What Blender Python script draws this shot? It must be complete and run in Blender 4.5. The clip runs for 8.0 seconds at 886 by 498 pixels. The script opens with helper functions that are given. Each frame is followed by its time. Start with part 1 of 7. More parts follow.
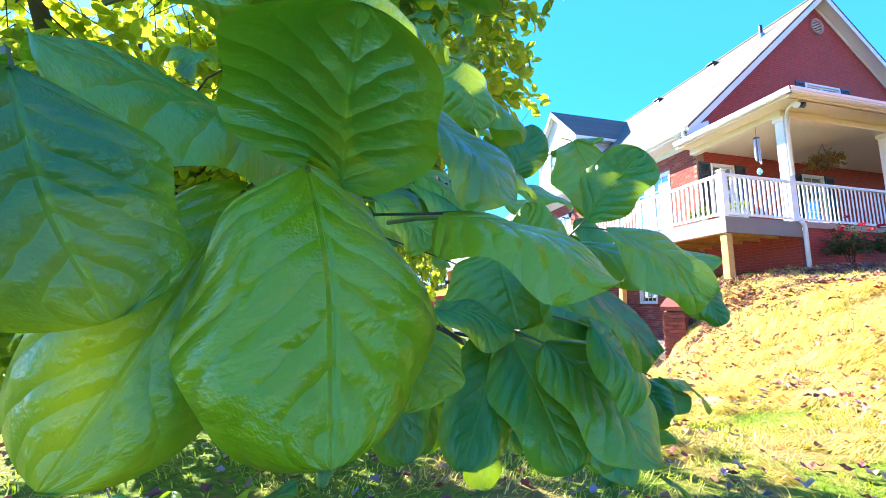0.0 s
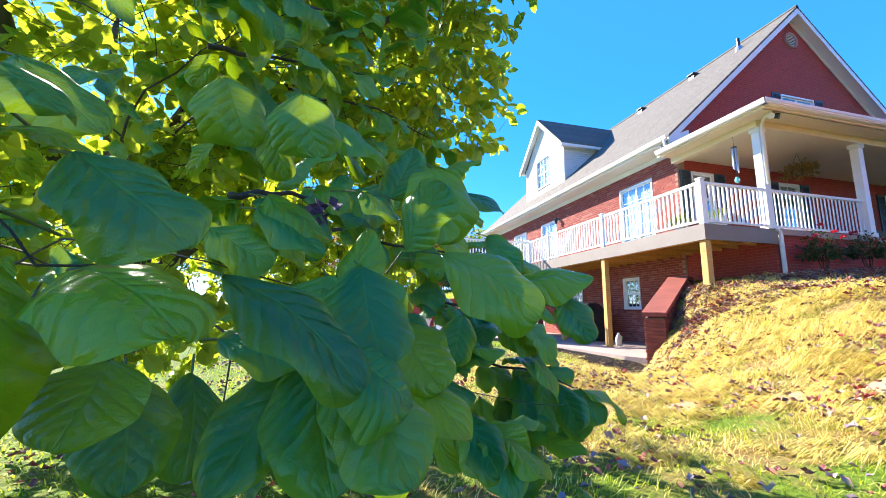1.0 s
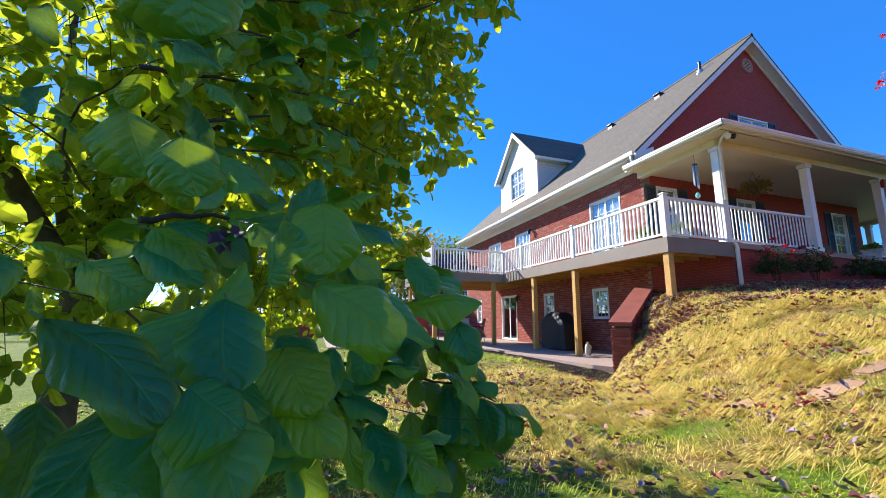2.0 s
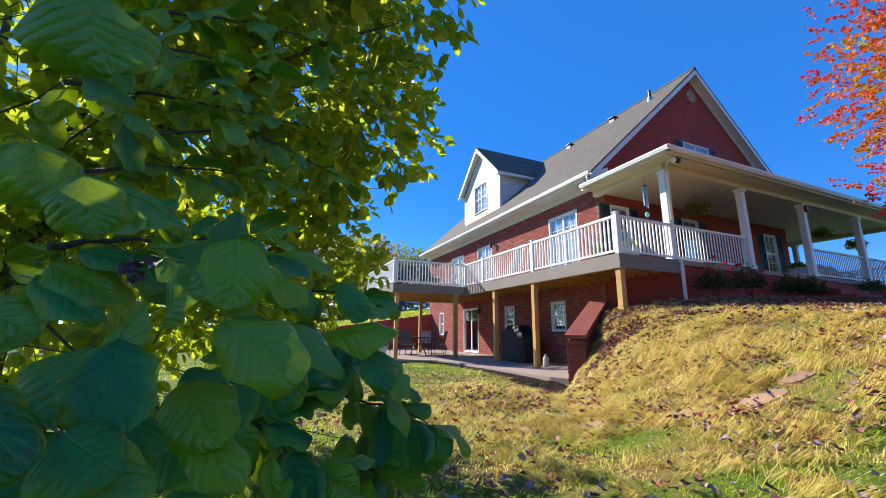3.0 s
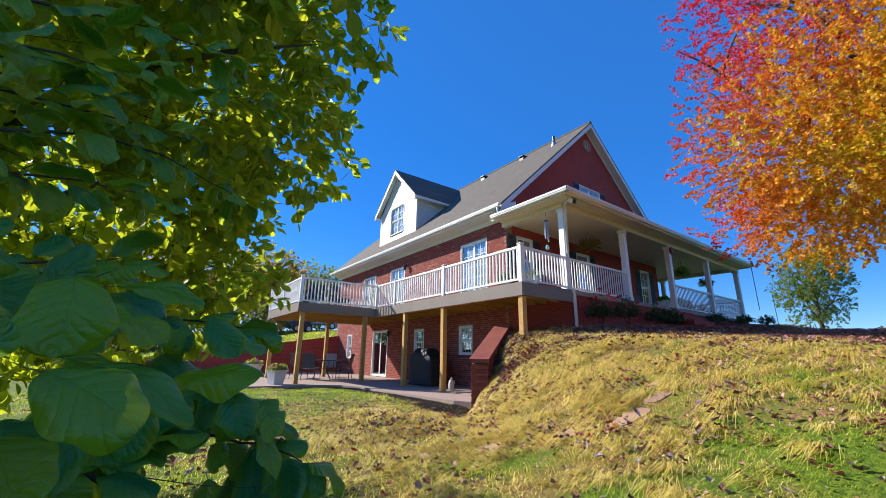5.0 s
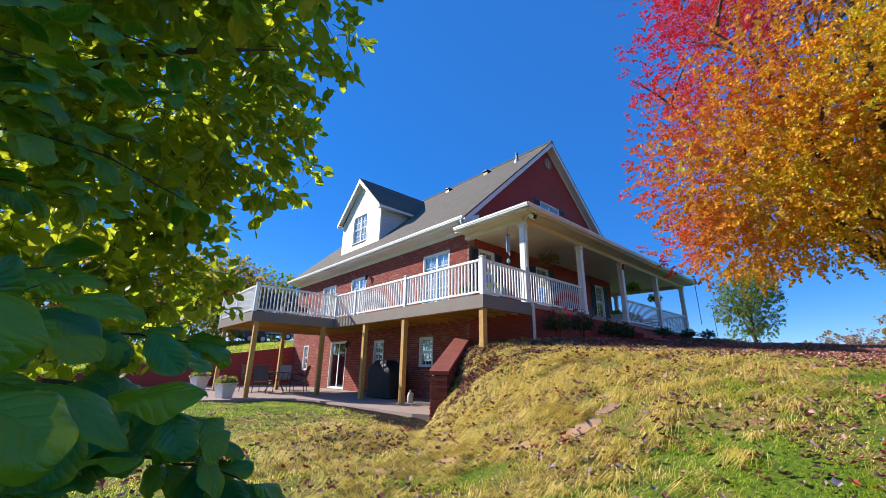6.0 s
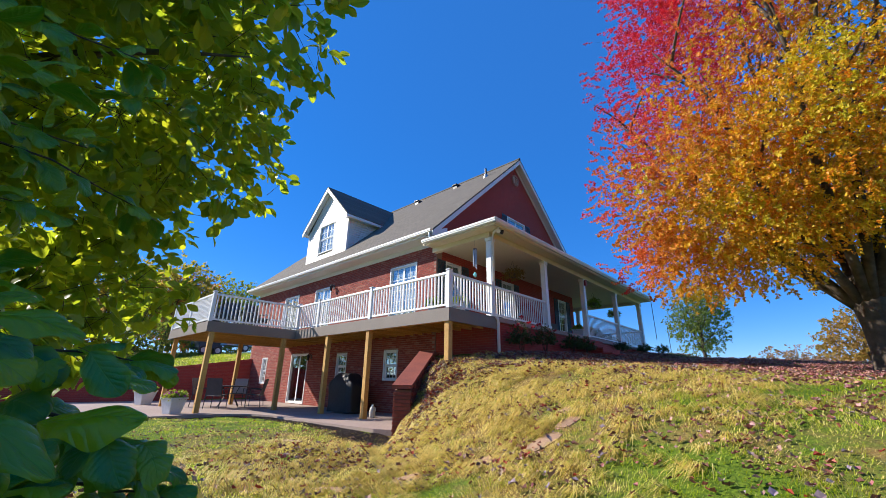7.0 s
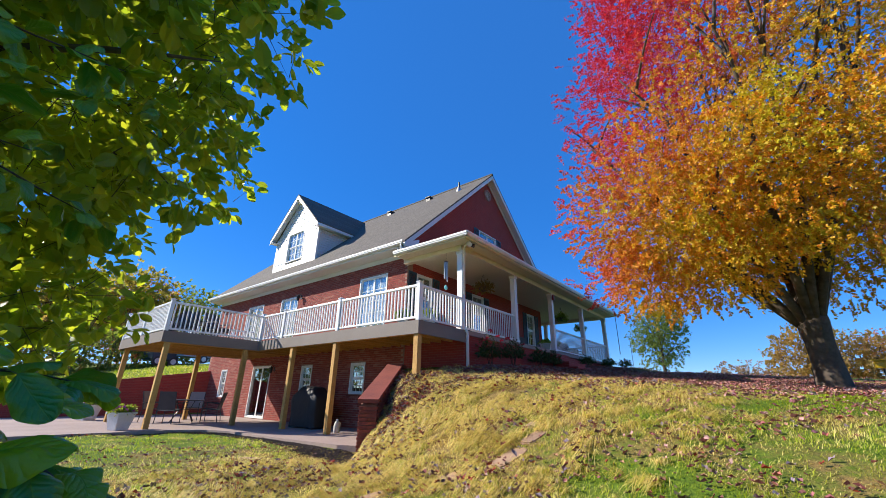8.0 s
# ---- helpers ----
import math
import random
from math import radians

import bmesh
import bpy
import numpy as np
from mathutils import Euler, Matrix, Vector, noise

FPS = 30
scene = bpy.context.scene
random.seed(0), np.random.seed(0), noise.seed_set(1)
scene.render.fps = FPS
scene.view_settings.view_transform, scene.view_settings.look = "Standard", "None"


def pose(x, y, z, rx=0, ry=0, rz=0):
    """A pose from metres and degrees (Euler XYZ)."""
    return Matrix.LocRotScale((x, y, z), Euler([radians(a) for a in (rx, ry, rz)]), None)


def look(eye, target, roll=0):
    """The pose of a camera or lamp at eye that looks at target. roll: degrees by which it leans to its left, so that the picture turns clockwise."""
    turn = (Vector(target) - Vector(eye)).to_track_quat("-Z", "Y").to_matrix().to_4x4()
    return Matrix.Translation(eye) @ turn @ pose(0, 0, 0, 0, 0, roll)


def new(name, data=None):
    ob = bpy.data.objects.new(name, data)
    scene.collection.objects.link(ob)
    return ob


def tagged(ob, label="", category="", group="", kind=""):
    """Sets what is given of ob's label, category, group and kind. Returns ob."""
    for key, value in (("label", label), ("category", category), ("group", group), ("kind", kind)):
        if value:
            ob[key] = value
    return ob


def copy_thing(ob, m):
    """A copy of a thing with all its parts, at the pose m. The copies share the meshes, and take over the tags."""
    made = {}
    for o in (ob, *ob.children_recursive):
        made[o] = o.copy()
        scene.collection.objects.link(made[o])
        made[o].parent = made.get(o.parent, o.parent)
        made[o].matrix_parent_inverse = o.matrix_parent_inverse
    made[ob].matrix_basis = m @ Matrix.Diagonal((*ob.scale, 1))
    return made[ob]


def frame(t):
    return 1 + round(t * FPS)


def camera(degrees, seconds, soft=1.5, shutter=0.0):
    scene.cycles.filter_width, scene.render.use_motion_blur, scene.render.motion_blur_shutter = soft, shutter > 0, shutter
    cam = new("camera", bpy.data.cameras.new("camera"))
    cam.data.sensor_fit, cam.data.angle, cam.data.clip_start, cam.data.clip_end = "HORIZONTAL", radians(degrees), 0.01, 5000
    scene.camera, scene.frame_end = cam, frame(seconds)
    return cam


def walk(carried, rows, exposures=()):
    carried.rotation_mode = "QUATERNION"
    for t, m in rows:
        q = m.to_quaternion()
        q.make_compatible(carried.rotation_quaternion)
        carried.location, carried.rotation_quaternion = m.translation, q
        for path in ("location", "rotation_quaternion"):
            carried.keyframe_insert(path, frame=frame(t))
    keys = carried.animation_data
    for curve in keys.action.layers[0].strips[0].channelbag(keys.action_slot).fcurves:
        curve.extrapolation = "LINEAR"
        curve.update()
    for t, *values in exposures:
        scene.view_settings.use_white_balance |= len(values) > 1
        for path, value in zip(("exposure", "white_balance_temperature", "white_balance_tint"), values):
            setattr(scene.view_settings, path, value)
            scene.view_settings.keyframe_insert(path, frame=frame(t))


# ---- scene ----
# The house stands square to the axes: x runs along its gable end, y along its long side with the deck.
# z = 0 is the patio; the main floor and the deck lie at FLOOR.
FLOOR = 2.72
PATH = [  # seconds, x, y, z, yaw, pitch, roll
    (0, -7.028, -5.980, 0.912, -12.92, 8.10, 0.75),
    (0.5, -6.987, -5.996, 0.916, -13.49, 8.41, 0.65),
    (1, -6.939, -6.012, 0.924, -14.49, 8.97, 0.57),
    (1.5, -6.903, -6.036, 0.930, -15.99, 9.54, 0.63),
    (3, -6.843, -6.098, 0.955, -23.38, 12.07, 0.62),
    (3.5, -6.833, -6.114, 0.960, -26.57, 12.96, 0.67),
    (4, -6.824, -6.123, 0.962, -29.83, 13.83, 0.65),
    (4.5, -6.822, -6.136, 0.968, -33.11, 14.62, 0.77),
    (6, -6.824, -6.164, 0.981, -41.85, 17.08, 0.92),
    (6.5, -6.822, -6.170, 0.982, -44.39, 18.03, 0.94),
    (7, -6.826, -6.184, 0.990, -46.79, 18.95, 0.95),
    (7.5, -6.824, -6.193, 0.991, -48.99, 19.89, 0.96),
    (8, -6.823, -6.197, 1.002, -51.17, 20.77, 1.00),
]


def aim(x, y, z, yaw, pitch, roll):
    a, b = radians(yaw), radians(pitch)
    way = Vector((-math.sin(a) * math.cos(b), math.cos(a) * math.cos(b), math.sin(b)))
    return look((x, y, z), Vector((x, y, z)) + way, roll)


cam = camera(97.7, 8.0, soft=0.78)
walk(cam, [(row[0], aim(*row[1:])) for row in PATH],
     exposures=[(0.0, 2.4), (0.5, 2.1), (1.0, 1.75), (1.5, 1.25), (3.0, 0.66), (8.0, 0.48)])

# ---- light ----
SUN_ELEVATION, SUN_AZIMUTH = radians(31.8), radians(30.0)  # azimuth from +y towards -x
world = bpy.data.worlds.new("sky")
scene.world = world
world.use_nodes = True
sky = world.node_tree.nodes.new("ShaderNodeTexSky")
sky.sky_type, sky.sun_disc = "NISHITA", False
sky.sun_elevation, sky.sun_rotation = SUN_ELEVATION, -SUN_AZIMUTH
sky.altitude = 2500.0
sky.air_density, sky.dust_density, sky.ozone_density = 1.0, 0.4, 3.0
rich = world.node_tree.nodes.new("ShaderNodeHueSaturation")
rich.inputs["Saturation"].default_value = 1.38
rich.inputs["Hue"].default_value = 0.508
world.node_tree.links.new(sky.outputs[0], rich.inputs["Color"])
clear = world.node_tree.nodes.new("ShaderNodeMix")  # deep clear blue that evens the sky out towards the horizon
clear.data_type = "RGBA"
clear.inputs["Factor"].default_value = 0.45
clear.inputs["B"].default_value = (0.32, 1.42, 4.6, 1.0)
world.node_tree.links.new(rich.outputs[0], clear.inputs["A"])
world.node_tree.links.new(clear.outputs["Result"], world.node_tree.nodes["Background"].inputs[0])
world.node_tree.nodes["Background"].inputs[1].default_value = 0.15
sun = new("sun", bpy.data.lights.new("sun", "SUN"))
sun.data.energy, sun.data.angle, sun.data.color = 5.6, radians(0.5), (1.0, 0.93, 0.82)
sun_way = Vector((-math.sin(SUN_AZIMUTH) * math.cos(SUN_ELEVATION), math.cos(SUN_AZIMUTH) * math.cos(SUN_ELEVATION), math.sin(SUN_ELEVATION)))
sun.matrix_world = look(sun_way * 60, (0, 0, 0))

# ---- materials ----
def nodes_of(name):
    m = bpy.data.materials.new(name)
    m.use_nodes = True
    t = m.node_tree
    return m, t, t.nodes["Principled BSDF"]


def node(t, kind, **values):
    n = t.nodes.new(kind)
    for key, value in values.items():
        if key in n.inputs:
            n.inputs[key].default_value = value
    return n


def rgb(c):
    return (c[0], c[1], c[2], 1.0)


def blend(t, fac, a, b):
    """A colour between a and b, each a colour or a socket."""
    n = t.nodes.new("ShaderNodeMix")
    n.data_type = "RGBA"
    for slot, value in ((0, fac), (6, a), (7, b)):
        if isinstance(value, bpy.types.NodeSocket):
            t.links.new(value, n.inputs[slot])
        else:
            n.inputs[slot].default_value = value if slot == 0 else rgb(value)
    return n.outputs[2]


def stretch(t, value, low, high, to_low=0.0, to_high=1.0):
    n = node(t, "ShaderNodeMapRange")
    t.links.new(value, n.inputs[0])
    for slot, v in zip((1, 2, 3, 4), (low, high, to_low, to_high)):
        n.inputs[slot].default_value = v
    return n.outputs[0]


def noise_of(t, scale, detail=4.0, vector=None, rough=0.6):
    n = node(t, "ShaderNodeTexNoise", Scale=scale, Detail=detail, Roughness=rough)
    if vector is not None:
        t.links.new(vector, n.inputs["Vector"])
    return n.outputs["Fac"]


def place(t):
    return t.nodes.new("ShaderNodeNewGeometry").outputs["Position"]


def bump_of(t, shader, height, strength, distance=0.01):
    b = node(t, "ShaderNodeBump", Strength=strength, Distance=distance)
    t.links.new(height, b.inputs["Height"])
    t.links.new(b.outputs[0], shader.inputs["Normal"])


def surface(name, base, other, grain=20.0, patch=1.5, rough=0.6, bump=0.2, metal=0.0, vary=0.0):
    """A plain surface: two colours mixed by grain and by larger stains, with a fine relief."""
    m, t, s = nodes_of(name)
    p = place(t)
    fine, wide = noise_of(t, grain, 6.0, p), noise_of(t, patch, 3.0, p)
    mid = node(t, "ShaderNodeMath")
    t.links.new(fine, mid.inputs[0])
    t.links.new(wide, mid.inputs[1])
    colour = blend(t, stretch(t, mid.outputs[0], 0.75, 1.25), base, other)
    if vary:
        info = t.nodes.new("ShaderNodeObjectInfo")
        hsv = node(t, "ShaderNodeHueSaturation")
        t.links.new(colour, hsv.inputs["Color"])
        t.links.new(stretch(t, info.outputs["Random"], 0, 1, 1 - vary, 1 + vary), hsv.inputs["Value"])
        colour = hsv.outputs[0]
    t.links.new(colour, s.inputs["Base Color"])
    t.links.new(stretch(t, fine, 0.3, 0.7, rough - 0.08, rough + 0.08), s.inputs["Roughness"])
    s.inputs["Metallic"].default_value = metal
    if bump:
        bump_of(t, s, fine, bump)
    return m


def brick_surface(name, reds, mortar, wide=0.203, high=0.0677, across="xy"):
    """Running-bond brickwork on upright walls that stand square to the axes."""
    m, t, s = nodes_of(name)
    xyz = t.nodes.new("ShaderNodeSeparateXYZ")
    t.links.new(place(t), xyz.inputs[0])
    add = node(t, "ShaderNodeMath")
    t.links.new(xyz.outputs[0], add.inputs[0])
    t.links.new(xyz.outputs[1], add.inputs[1])
    flat = t.nodes.new("ShaderNodeCombineXYZ")
    t.links.new(add.outputs[0], flat.inputs[0])
    t.links.new(xyz.outputs[2], flat.inputs[1])
    b = node(t, "ShaderNodeTexBrick", Scale=1.0)
    b.inputs["Mortar Size"].default_value = 0.005
    b.inputs["Mortar Smooth"].default_value = 0.2
    b.inputs["Bias"].default_value = 0.0
    b.inputs["Brick Width"].default_value = wide
    b.inputs["Row Height"].default_value = high
    b.inputs["Color1"].default_value, b.inputs["Color2"].default_value = rgb(reds[0]), rgb(reds[1])
    b.inputs["Mortar"].default_value = rgb(mortar)
    t.links.new(flat.outputs[0], b.inputs["Vector"])
    fine, wide_n = noise_of(t, 60.0, 5.0), noise_of(t, 0.8, 4.0, place(t))
    stained = blend(t, stretch(t, wide_n, 0.35, 0.75, 0.0, 0.35), b.outputs["Color"], reds[2])
    t.links.new(stained, s.inputs["Base Color"])
    s.inputs["Roughness"].default_value = 0.85
    h = node(t, "ShaderNodeMath")
    h.operation = "SUBTRACT"
    t.links.new(fine, h.inputs[0])
    t.links.new(b.outputs["Fac"], h.inputs[1])
    bump_of(t, s, h.outputs[0], 0.6, 0.008)
    return m


def leaf_surface(name, top, other, through_colour, veins=True, gloss=0.45, see_through=0.45, spots=0.0, by="island"):
    """Leaf: coloured by the leaf's own random value, veins along its length, light shining through."""
    m, t, s = nodes_of(name)
    if by == "island":
        rnd = t.nodes.new("ShaderNodeNewGeometry").outputs["Random Per Island"]
    else:
        rnd = t.nodes.new("ShaderNodeObjectInfo").outputs["Random"]
    colour = blend(t, stretch(t, rnd, 0.35, 1.0), top, other)
    colour = blend(t, stretch(t, rnd, 0.0, 0.28, 0.75, 0.0), colour, (top[0] * 0.5, top[1] * 0.36, top[2] * 0.6))
    s.inputs["Roughness"].default_value = gloss
    s.inputs["Specular IOR Level"].default_value = 0.4
    if veins:
        uv = t.nodes.new("ShaderNodeUVMap")
        sep = t.nodes.new("ShaderNodeSeparateXYZ")
        t.links.new(uv.outputs[0], sep.inputs[0])
        blade = t.nodes.new("ShaderNodeVectorMath")  # the leaf's own proportions: half as wide as long
        blade.operation = "MULTIPLY"
        t.links.new(uv.outputs[0], blade.inputs[0])
        blade.inputs[1].default_value = (0.36, 1.0, 1.0)

        def math_node(op, a, b=None):
            n = t.nodes.new("ShaderNodeMath")
            n.operation = op
            for slot, v in ((0, a), (1, b)):
                if isinstance(v, bpy.types.NodeSocket):
                    t.links.new(v, n.inputs[slot])
                elif v is not None:
                    n.inputs[slot].default_value = v
            return n.outputs[0]

        side = math_node("ABSOLUTE", sep.outputs[0])
        rib = stretch(t, side, 0.012, 0.05, 1.0, 0.0)
        slant = math_node("SUBTRACT", math_node("ADD", math_node("MULTIPLY", sep.outputs[1], 6.5), math_node("MULTIPLY", noise_of(t, 1.6, 3.0, blade.outputs[0]), 2.4)), math_node("MULTIPLY", side, 2.3))
        wave = math_node("ABSOLUTE", math_node("SUBTRACT", math_node("FRACT", slant), 0.5))
        vein = stretch(t, wave, 0.44, 0.5, 0.0, 0.7)
        net = node(t, "ShaderNodeTexVoronoi", Scale=26.0)
        net.feature = "DISTANCE_TO_EDGE"
        t.links.new(blade.outputs[0], net.inputs["Vector"])
        fine = stretch(t, net.outputs["Distance"], 0.0, 0.10, 0.12, 0.0)
        lines = math_node("MAXIMUM", rib, math_node("MAXIMUM", vein, fine))
        colour = blend(t, math_node("MULTIPLY", lines, 0.34), colour, (0.10, 0.34, 0.03))
        colour = blend(t, stretch(t, side, 0.55, 1.0, 0.0, 0.55), colour, other)
        blotch = noise_of(t, 3.0, 5.0, blade.outputs[0])
        colour = blend(t, stretch(t, blotch, 0.55, 0.8, 0.0, 0.35), colour, other)
        if spots:
            dots = noise_of(t, 9.0, 2.0, place(t))
            colour = blend(t, stretch(t, dots, 0.72, 0.78, 0.0, spots), colour, (0.09, 0.045, 0.02))
        bulge = math_node("ADD", math_node("MULTIPLY", math_node("MULTIPLY", wave, wave), -4.0), math_node("ADD", math_node("MULTIPLY", noise_of(t, 7.0, 4.0, blade.outputs[0]), 1.6), math_node("MULTIPLY", rib, -1.0)))
        rough = math_node("ADD", bulge, math_node("MULTIPLY", noise_of(t, 16.0, 3.0, blade.outputs[0]), 0.9))
        bump_of(t, s, rough, 0.42, 0.0024)
        t.links.new(s.inputs["Normal"].links[0].from_socket, s.inputs["Coat Normal"])
        s.inputs["Coat Weight"].default_value, s.inputs["Coat Roughness"].default_value = 0.7, 0.18
        s.inputs["Coat IOR"].default_value = 1.5
        s.inputs["Specular IOR Level"].default_value = 0.15
        t.links.new(stretch(t, blotch, 0.3, 0.7, gloss - 0.1, gloss + 0.12), s.inputs["Roughness"])
    t.links.new(colour, s.inputs["Base Color"])
    glow = t.nodes.new("ShaderNodeBsdfTranslucent")
    t.links.new(blend(t, stretch(t, rnd, 0.0, 1.0, 0.0, 0.6), through_colour, (through_colour[0] * 1.5, through_colour[1] * 1.1, through_colour[2])), glow.inputs[0])
    both = t.nodes.new("ShaderNodeMixShader")
    both.inputs[0].default_value = see_through
    t.links.new(s.outputs[0], both.inputs[1])
    t.links.new(glow.outputs[0], both.inputs[2])
    t.links.new(both.outputs[0], t.nodes["Material Output"].inputs[0])
    return m


def glass_surface(name):
    m, t, s = nodes_of(name)
    clear, shine, both = (t.nodes.new(k) for k in ("ShaderNodeBsdfTransparent", "ShaderNodeBsdfGlossy", "ShaderNodeMixShader"))
    clear.inputs[0].default_value = (0.75, 0.82, 0.82, 1)
    shine.inputs["Roughness"].default_value = 0.03
    f = node(t, "ShaderNodeLayerWeight", Blend=0.3)
    t.links.new(stretch(t, f.outputs["Facing"], 0.0, 1.0, 0.20, 0.60), both.inputs[0])
    t.links.new(clear.outputs[0], both.inputs[1])
    t.links.new(shine.outputs[0], both.inputs[2])
    t.links.new(both.outputs[0], t.nodes["Material Output"].inputs[0])
    return m


BRICK = brick_surface("red_brick", ((0.40, 0.046, 0.030), (0.31, 0.034, 0.025), (0.22, 0.030, 0.025)), (0.33, 0.11, 0.08))
BRICK_PIECE = surface("brick_piece", (0.27, 0.062, 0.036), (0.19, 0.042, 0.028), 45.0, 3.0, 0.9, 0.5, vary=0.2)
WALL_MORTAR = surface("pale_mortar", (0.36, 0.22, 0.17), (0.28, 0.16, 0.12), 60.0, 1.5, 0.95, 0.4)
MORTAR = surface("mortar", (0.15, 0.065, 0.045), (0.19, 0.085, 0.06), 60.0, 3.0, 0.9, 0.4)
WHITE = surface("white_paint", (0.80, 0.80, 0.78), (0.74, 0.74, 0.72), 30.0, 1.2, 0.45, 0.05)
VINYL = surface("white_vinyl", (0.82, 0.82, 0.81), (0.76, 0.76, 0.75), 12.0, 1.0, 0.35, 0.03)
SIDING = surface("white_lap_siding", (0.70, 0.71, 0.71), (0.63, 0.64, 0.64), 14.0, 1.0, 0.45, 0.04)
CREAM = surface("cream_ceiling", (0.78, 0.70, 0.52), (0.72, 0.64, 0.47), 14.0, 0.8, 0.55, 0.06)
FASCIA = surface("grey_brown_fascia", (0.16, 0.13, 0.11), (0.20, 0.165, 0.14), 25.0, 1.0, 0.6, 0.12)
TIMBER = surface("treated_timber", (0.56, 0.32, 0.085), (0.42, 0.22, 0.055), 18.0, 1.6, 0.7, 0.25, vary=0.15)
CONCRETE = surface("patio_concrete", (0.40, 0.30, 0.25), (0.29, 0.21, 0.18), 22.0, 0.7, 0.85, 0.25)
GLASS = glass_surface("window_glass")
NAVY = surface("dark_blue_shutter_paint", (0.025, 0.05, 0.075), (0.035, 0.065, 0.09), 30.0, 2.0, 0.45, 0.08)
BLACK = surface("black_metal", (0.018, 0.018, 0.02), (0.03, 0.03, 0.032), 40.0, 3.0, 0.4, 0.08)
ROOM = surface("room_plaster", (0.35, 0.33, 0.30), (0.30, 0.28, 0.26), 10.0, 1.0, 0.8, 0.05)
STEEL = surface("galvanised_steel", (0.5, 0.52, 0.53), (0.4, 0.42, 0.44), 30.0, 4.0, 0.4, 0.05, metal=0.9)
STALK = surface("green_leaf_stalk", (0.13, 0.17, 0.04), (0.10, 0.09, 0.03), 40.0, 8.0, 0.6, 0.2)
BARK = surface("grey_brown_bark", (0.13, 0.095, 0.065), (0.06, 0.045, 0.032), 14.0, 2.5, 0.9, 0.9)
TWIG = surface("dark_twig", (0.075, 0.05, 0.03), (0.04, 0.028, 0.018), 40.0, 8.0, 0.8, 0.5)


def shingle_surface():
    m, t, s = nodes_of("grey_brown_shingles")
    xyz = t.nodes.new("ShaderNodeSeparateXYZ")
    t.links.new(place(t), xyz.inputs[0])
    add = node(t, "ShaderNodeMath")
    t.links.new(xyz.outputs[0], add.inputs[0])
    t.links.new(xyz.outputs[1], add.inputs[1])
    flat = t.nodes.new("ShaderNodeCombineXYZ")
    t.links.new(xyz.outputs[1], flat.inputs[0])
    t.links.new(xyz.outputs[2], flat.inputs[1])
    b = node(t, "ShaderNodeTexBrick", Scale=1.0)
    b.inputs["Mortar Size"].default_value = 0.006
    b.inputs["Brick Width"].default_value = 0.24
    b.inputs["Row Height"].default_value = 0.10
    b.inputs["Color1"].default_value, b.inputs["Color2"].default_value = (0.105, 0.09, 0.072, 1), (0.15, 0.13, 0.105, 1)
    b.inputs["Mortar"].default_value = (0.045, 0.04, 0.033, 1)
    t.links.new(flat.outputs[0], b.inputs["Vector"])
    grit = noise_of(t, 90.0, 3.0, place(t))
    t.links.new(blend(t, stretch(t, grit, 0.3, 0.7, 0.0, 0.5), b.outputs[0], (0.13, 0.115, 0.095)), s.inputs["Base Color"])
    s.inputs["Roughness"].default_value = 0.9
    bump_of(t, s, b.outputs["Fac"], -0.4, 0.01)
    return m


SHINGLES = shingle_surface()


def dryness(t, p):
    """How straw-dry the lawn is: most on the bank before the garden wall, least on the open green slope."""
    away = t.nodes.new("ShaderNodeVectorMath")
    away.operation = "SUBTRACT"
    t.links.new(p, away.inputs[0])
    away.inputs[1].default_value = (-1.6, -1.4, 0.5)
    far = t.nodes.new("ShaderNodeVectorMath")
    far.operation = "LENGTH"
    t.links.new(away.outputs[0], far.inputs[0])
    bank = stretch(t, far.outputs["Value"], 1.2, 6.2, 0.15, -0.08)
    total = node(t, "ShaderNodeMath")
    t.links.new(bank, total.inputs[0])
    t.links.new(noise_of(t, 1.6, 6.0, p, 0.7), total.inputs[1])
    return total.outputs[0]


def ground_surface():
    """Autumn lawn: green, straw and leaf-strewn patches; bare mulch by the patio."""
    m, t, s = nodes_of("autumn_lawn")
    p = place(t)
    fine, wide = noise_of(t, 24.0, 6.0, p), noise_of(t, 0.35, 3.0, p)
    green = blend(t, stretch(t, fine, 0.3, 0.7), (0.05, 0.10, 0.010), (0.16, 0.23, 0.02))
    straw = blend(t, stretch(t, fine, 0.3, 0.7), (0.34, 0.23, 0.08), (0.13, 0.085, 0.03))
    both = blend(t, stretch(t, dryness(t, p), 0.44, 0.62), green, straw)
    soil = blend(t, stretch(t, wide, 0.5, 0.72, 0.0, 0.45), both, (0.20, 0.12, 0.06))
    t.links.new(soil, s.inputs["Base Color"])
    s.inputs["Roughness"].default_value = 0.95
    s.inputs["Specular IOR Level"].default_value = 0.15
    bump_of(t, s, fine, 0.8, 0.04)
    return m


LAWN = ground_surface()
LEAF = leaf_surface("magnolia_leaf", (0.004, 0.22, 0.045), (0.28, 0.38, 0.004), (0.25, 0.40, 0.006), True, 0.36, 0.30, 0.4, by="object")
LEAF_FAR = leaf_surface("magnolia_crown", (0.020, 0.13, 0.025), (0.17, 0.27, 0.02), (0.60, 0.76, 0.04), False, 0.38, 0.49)

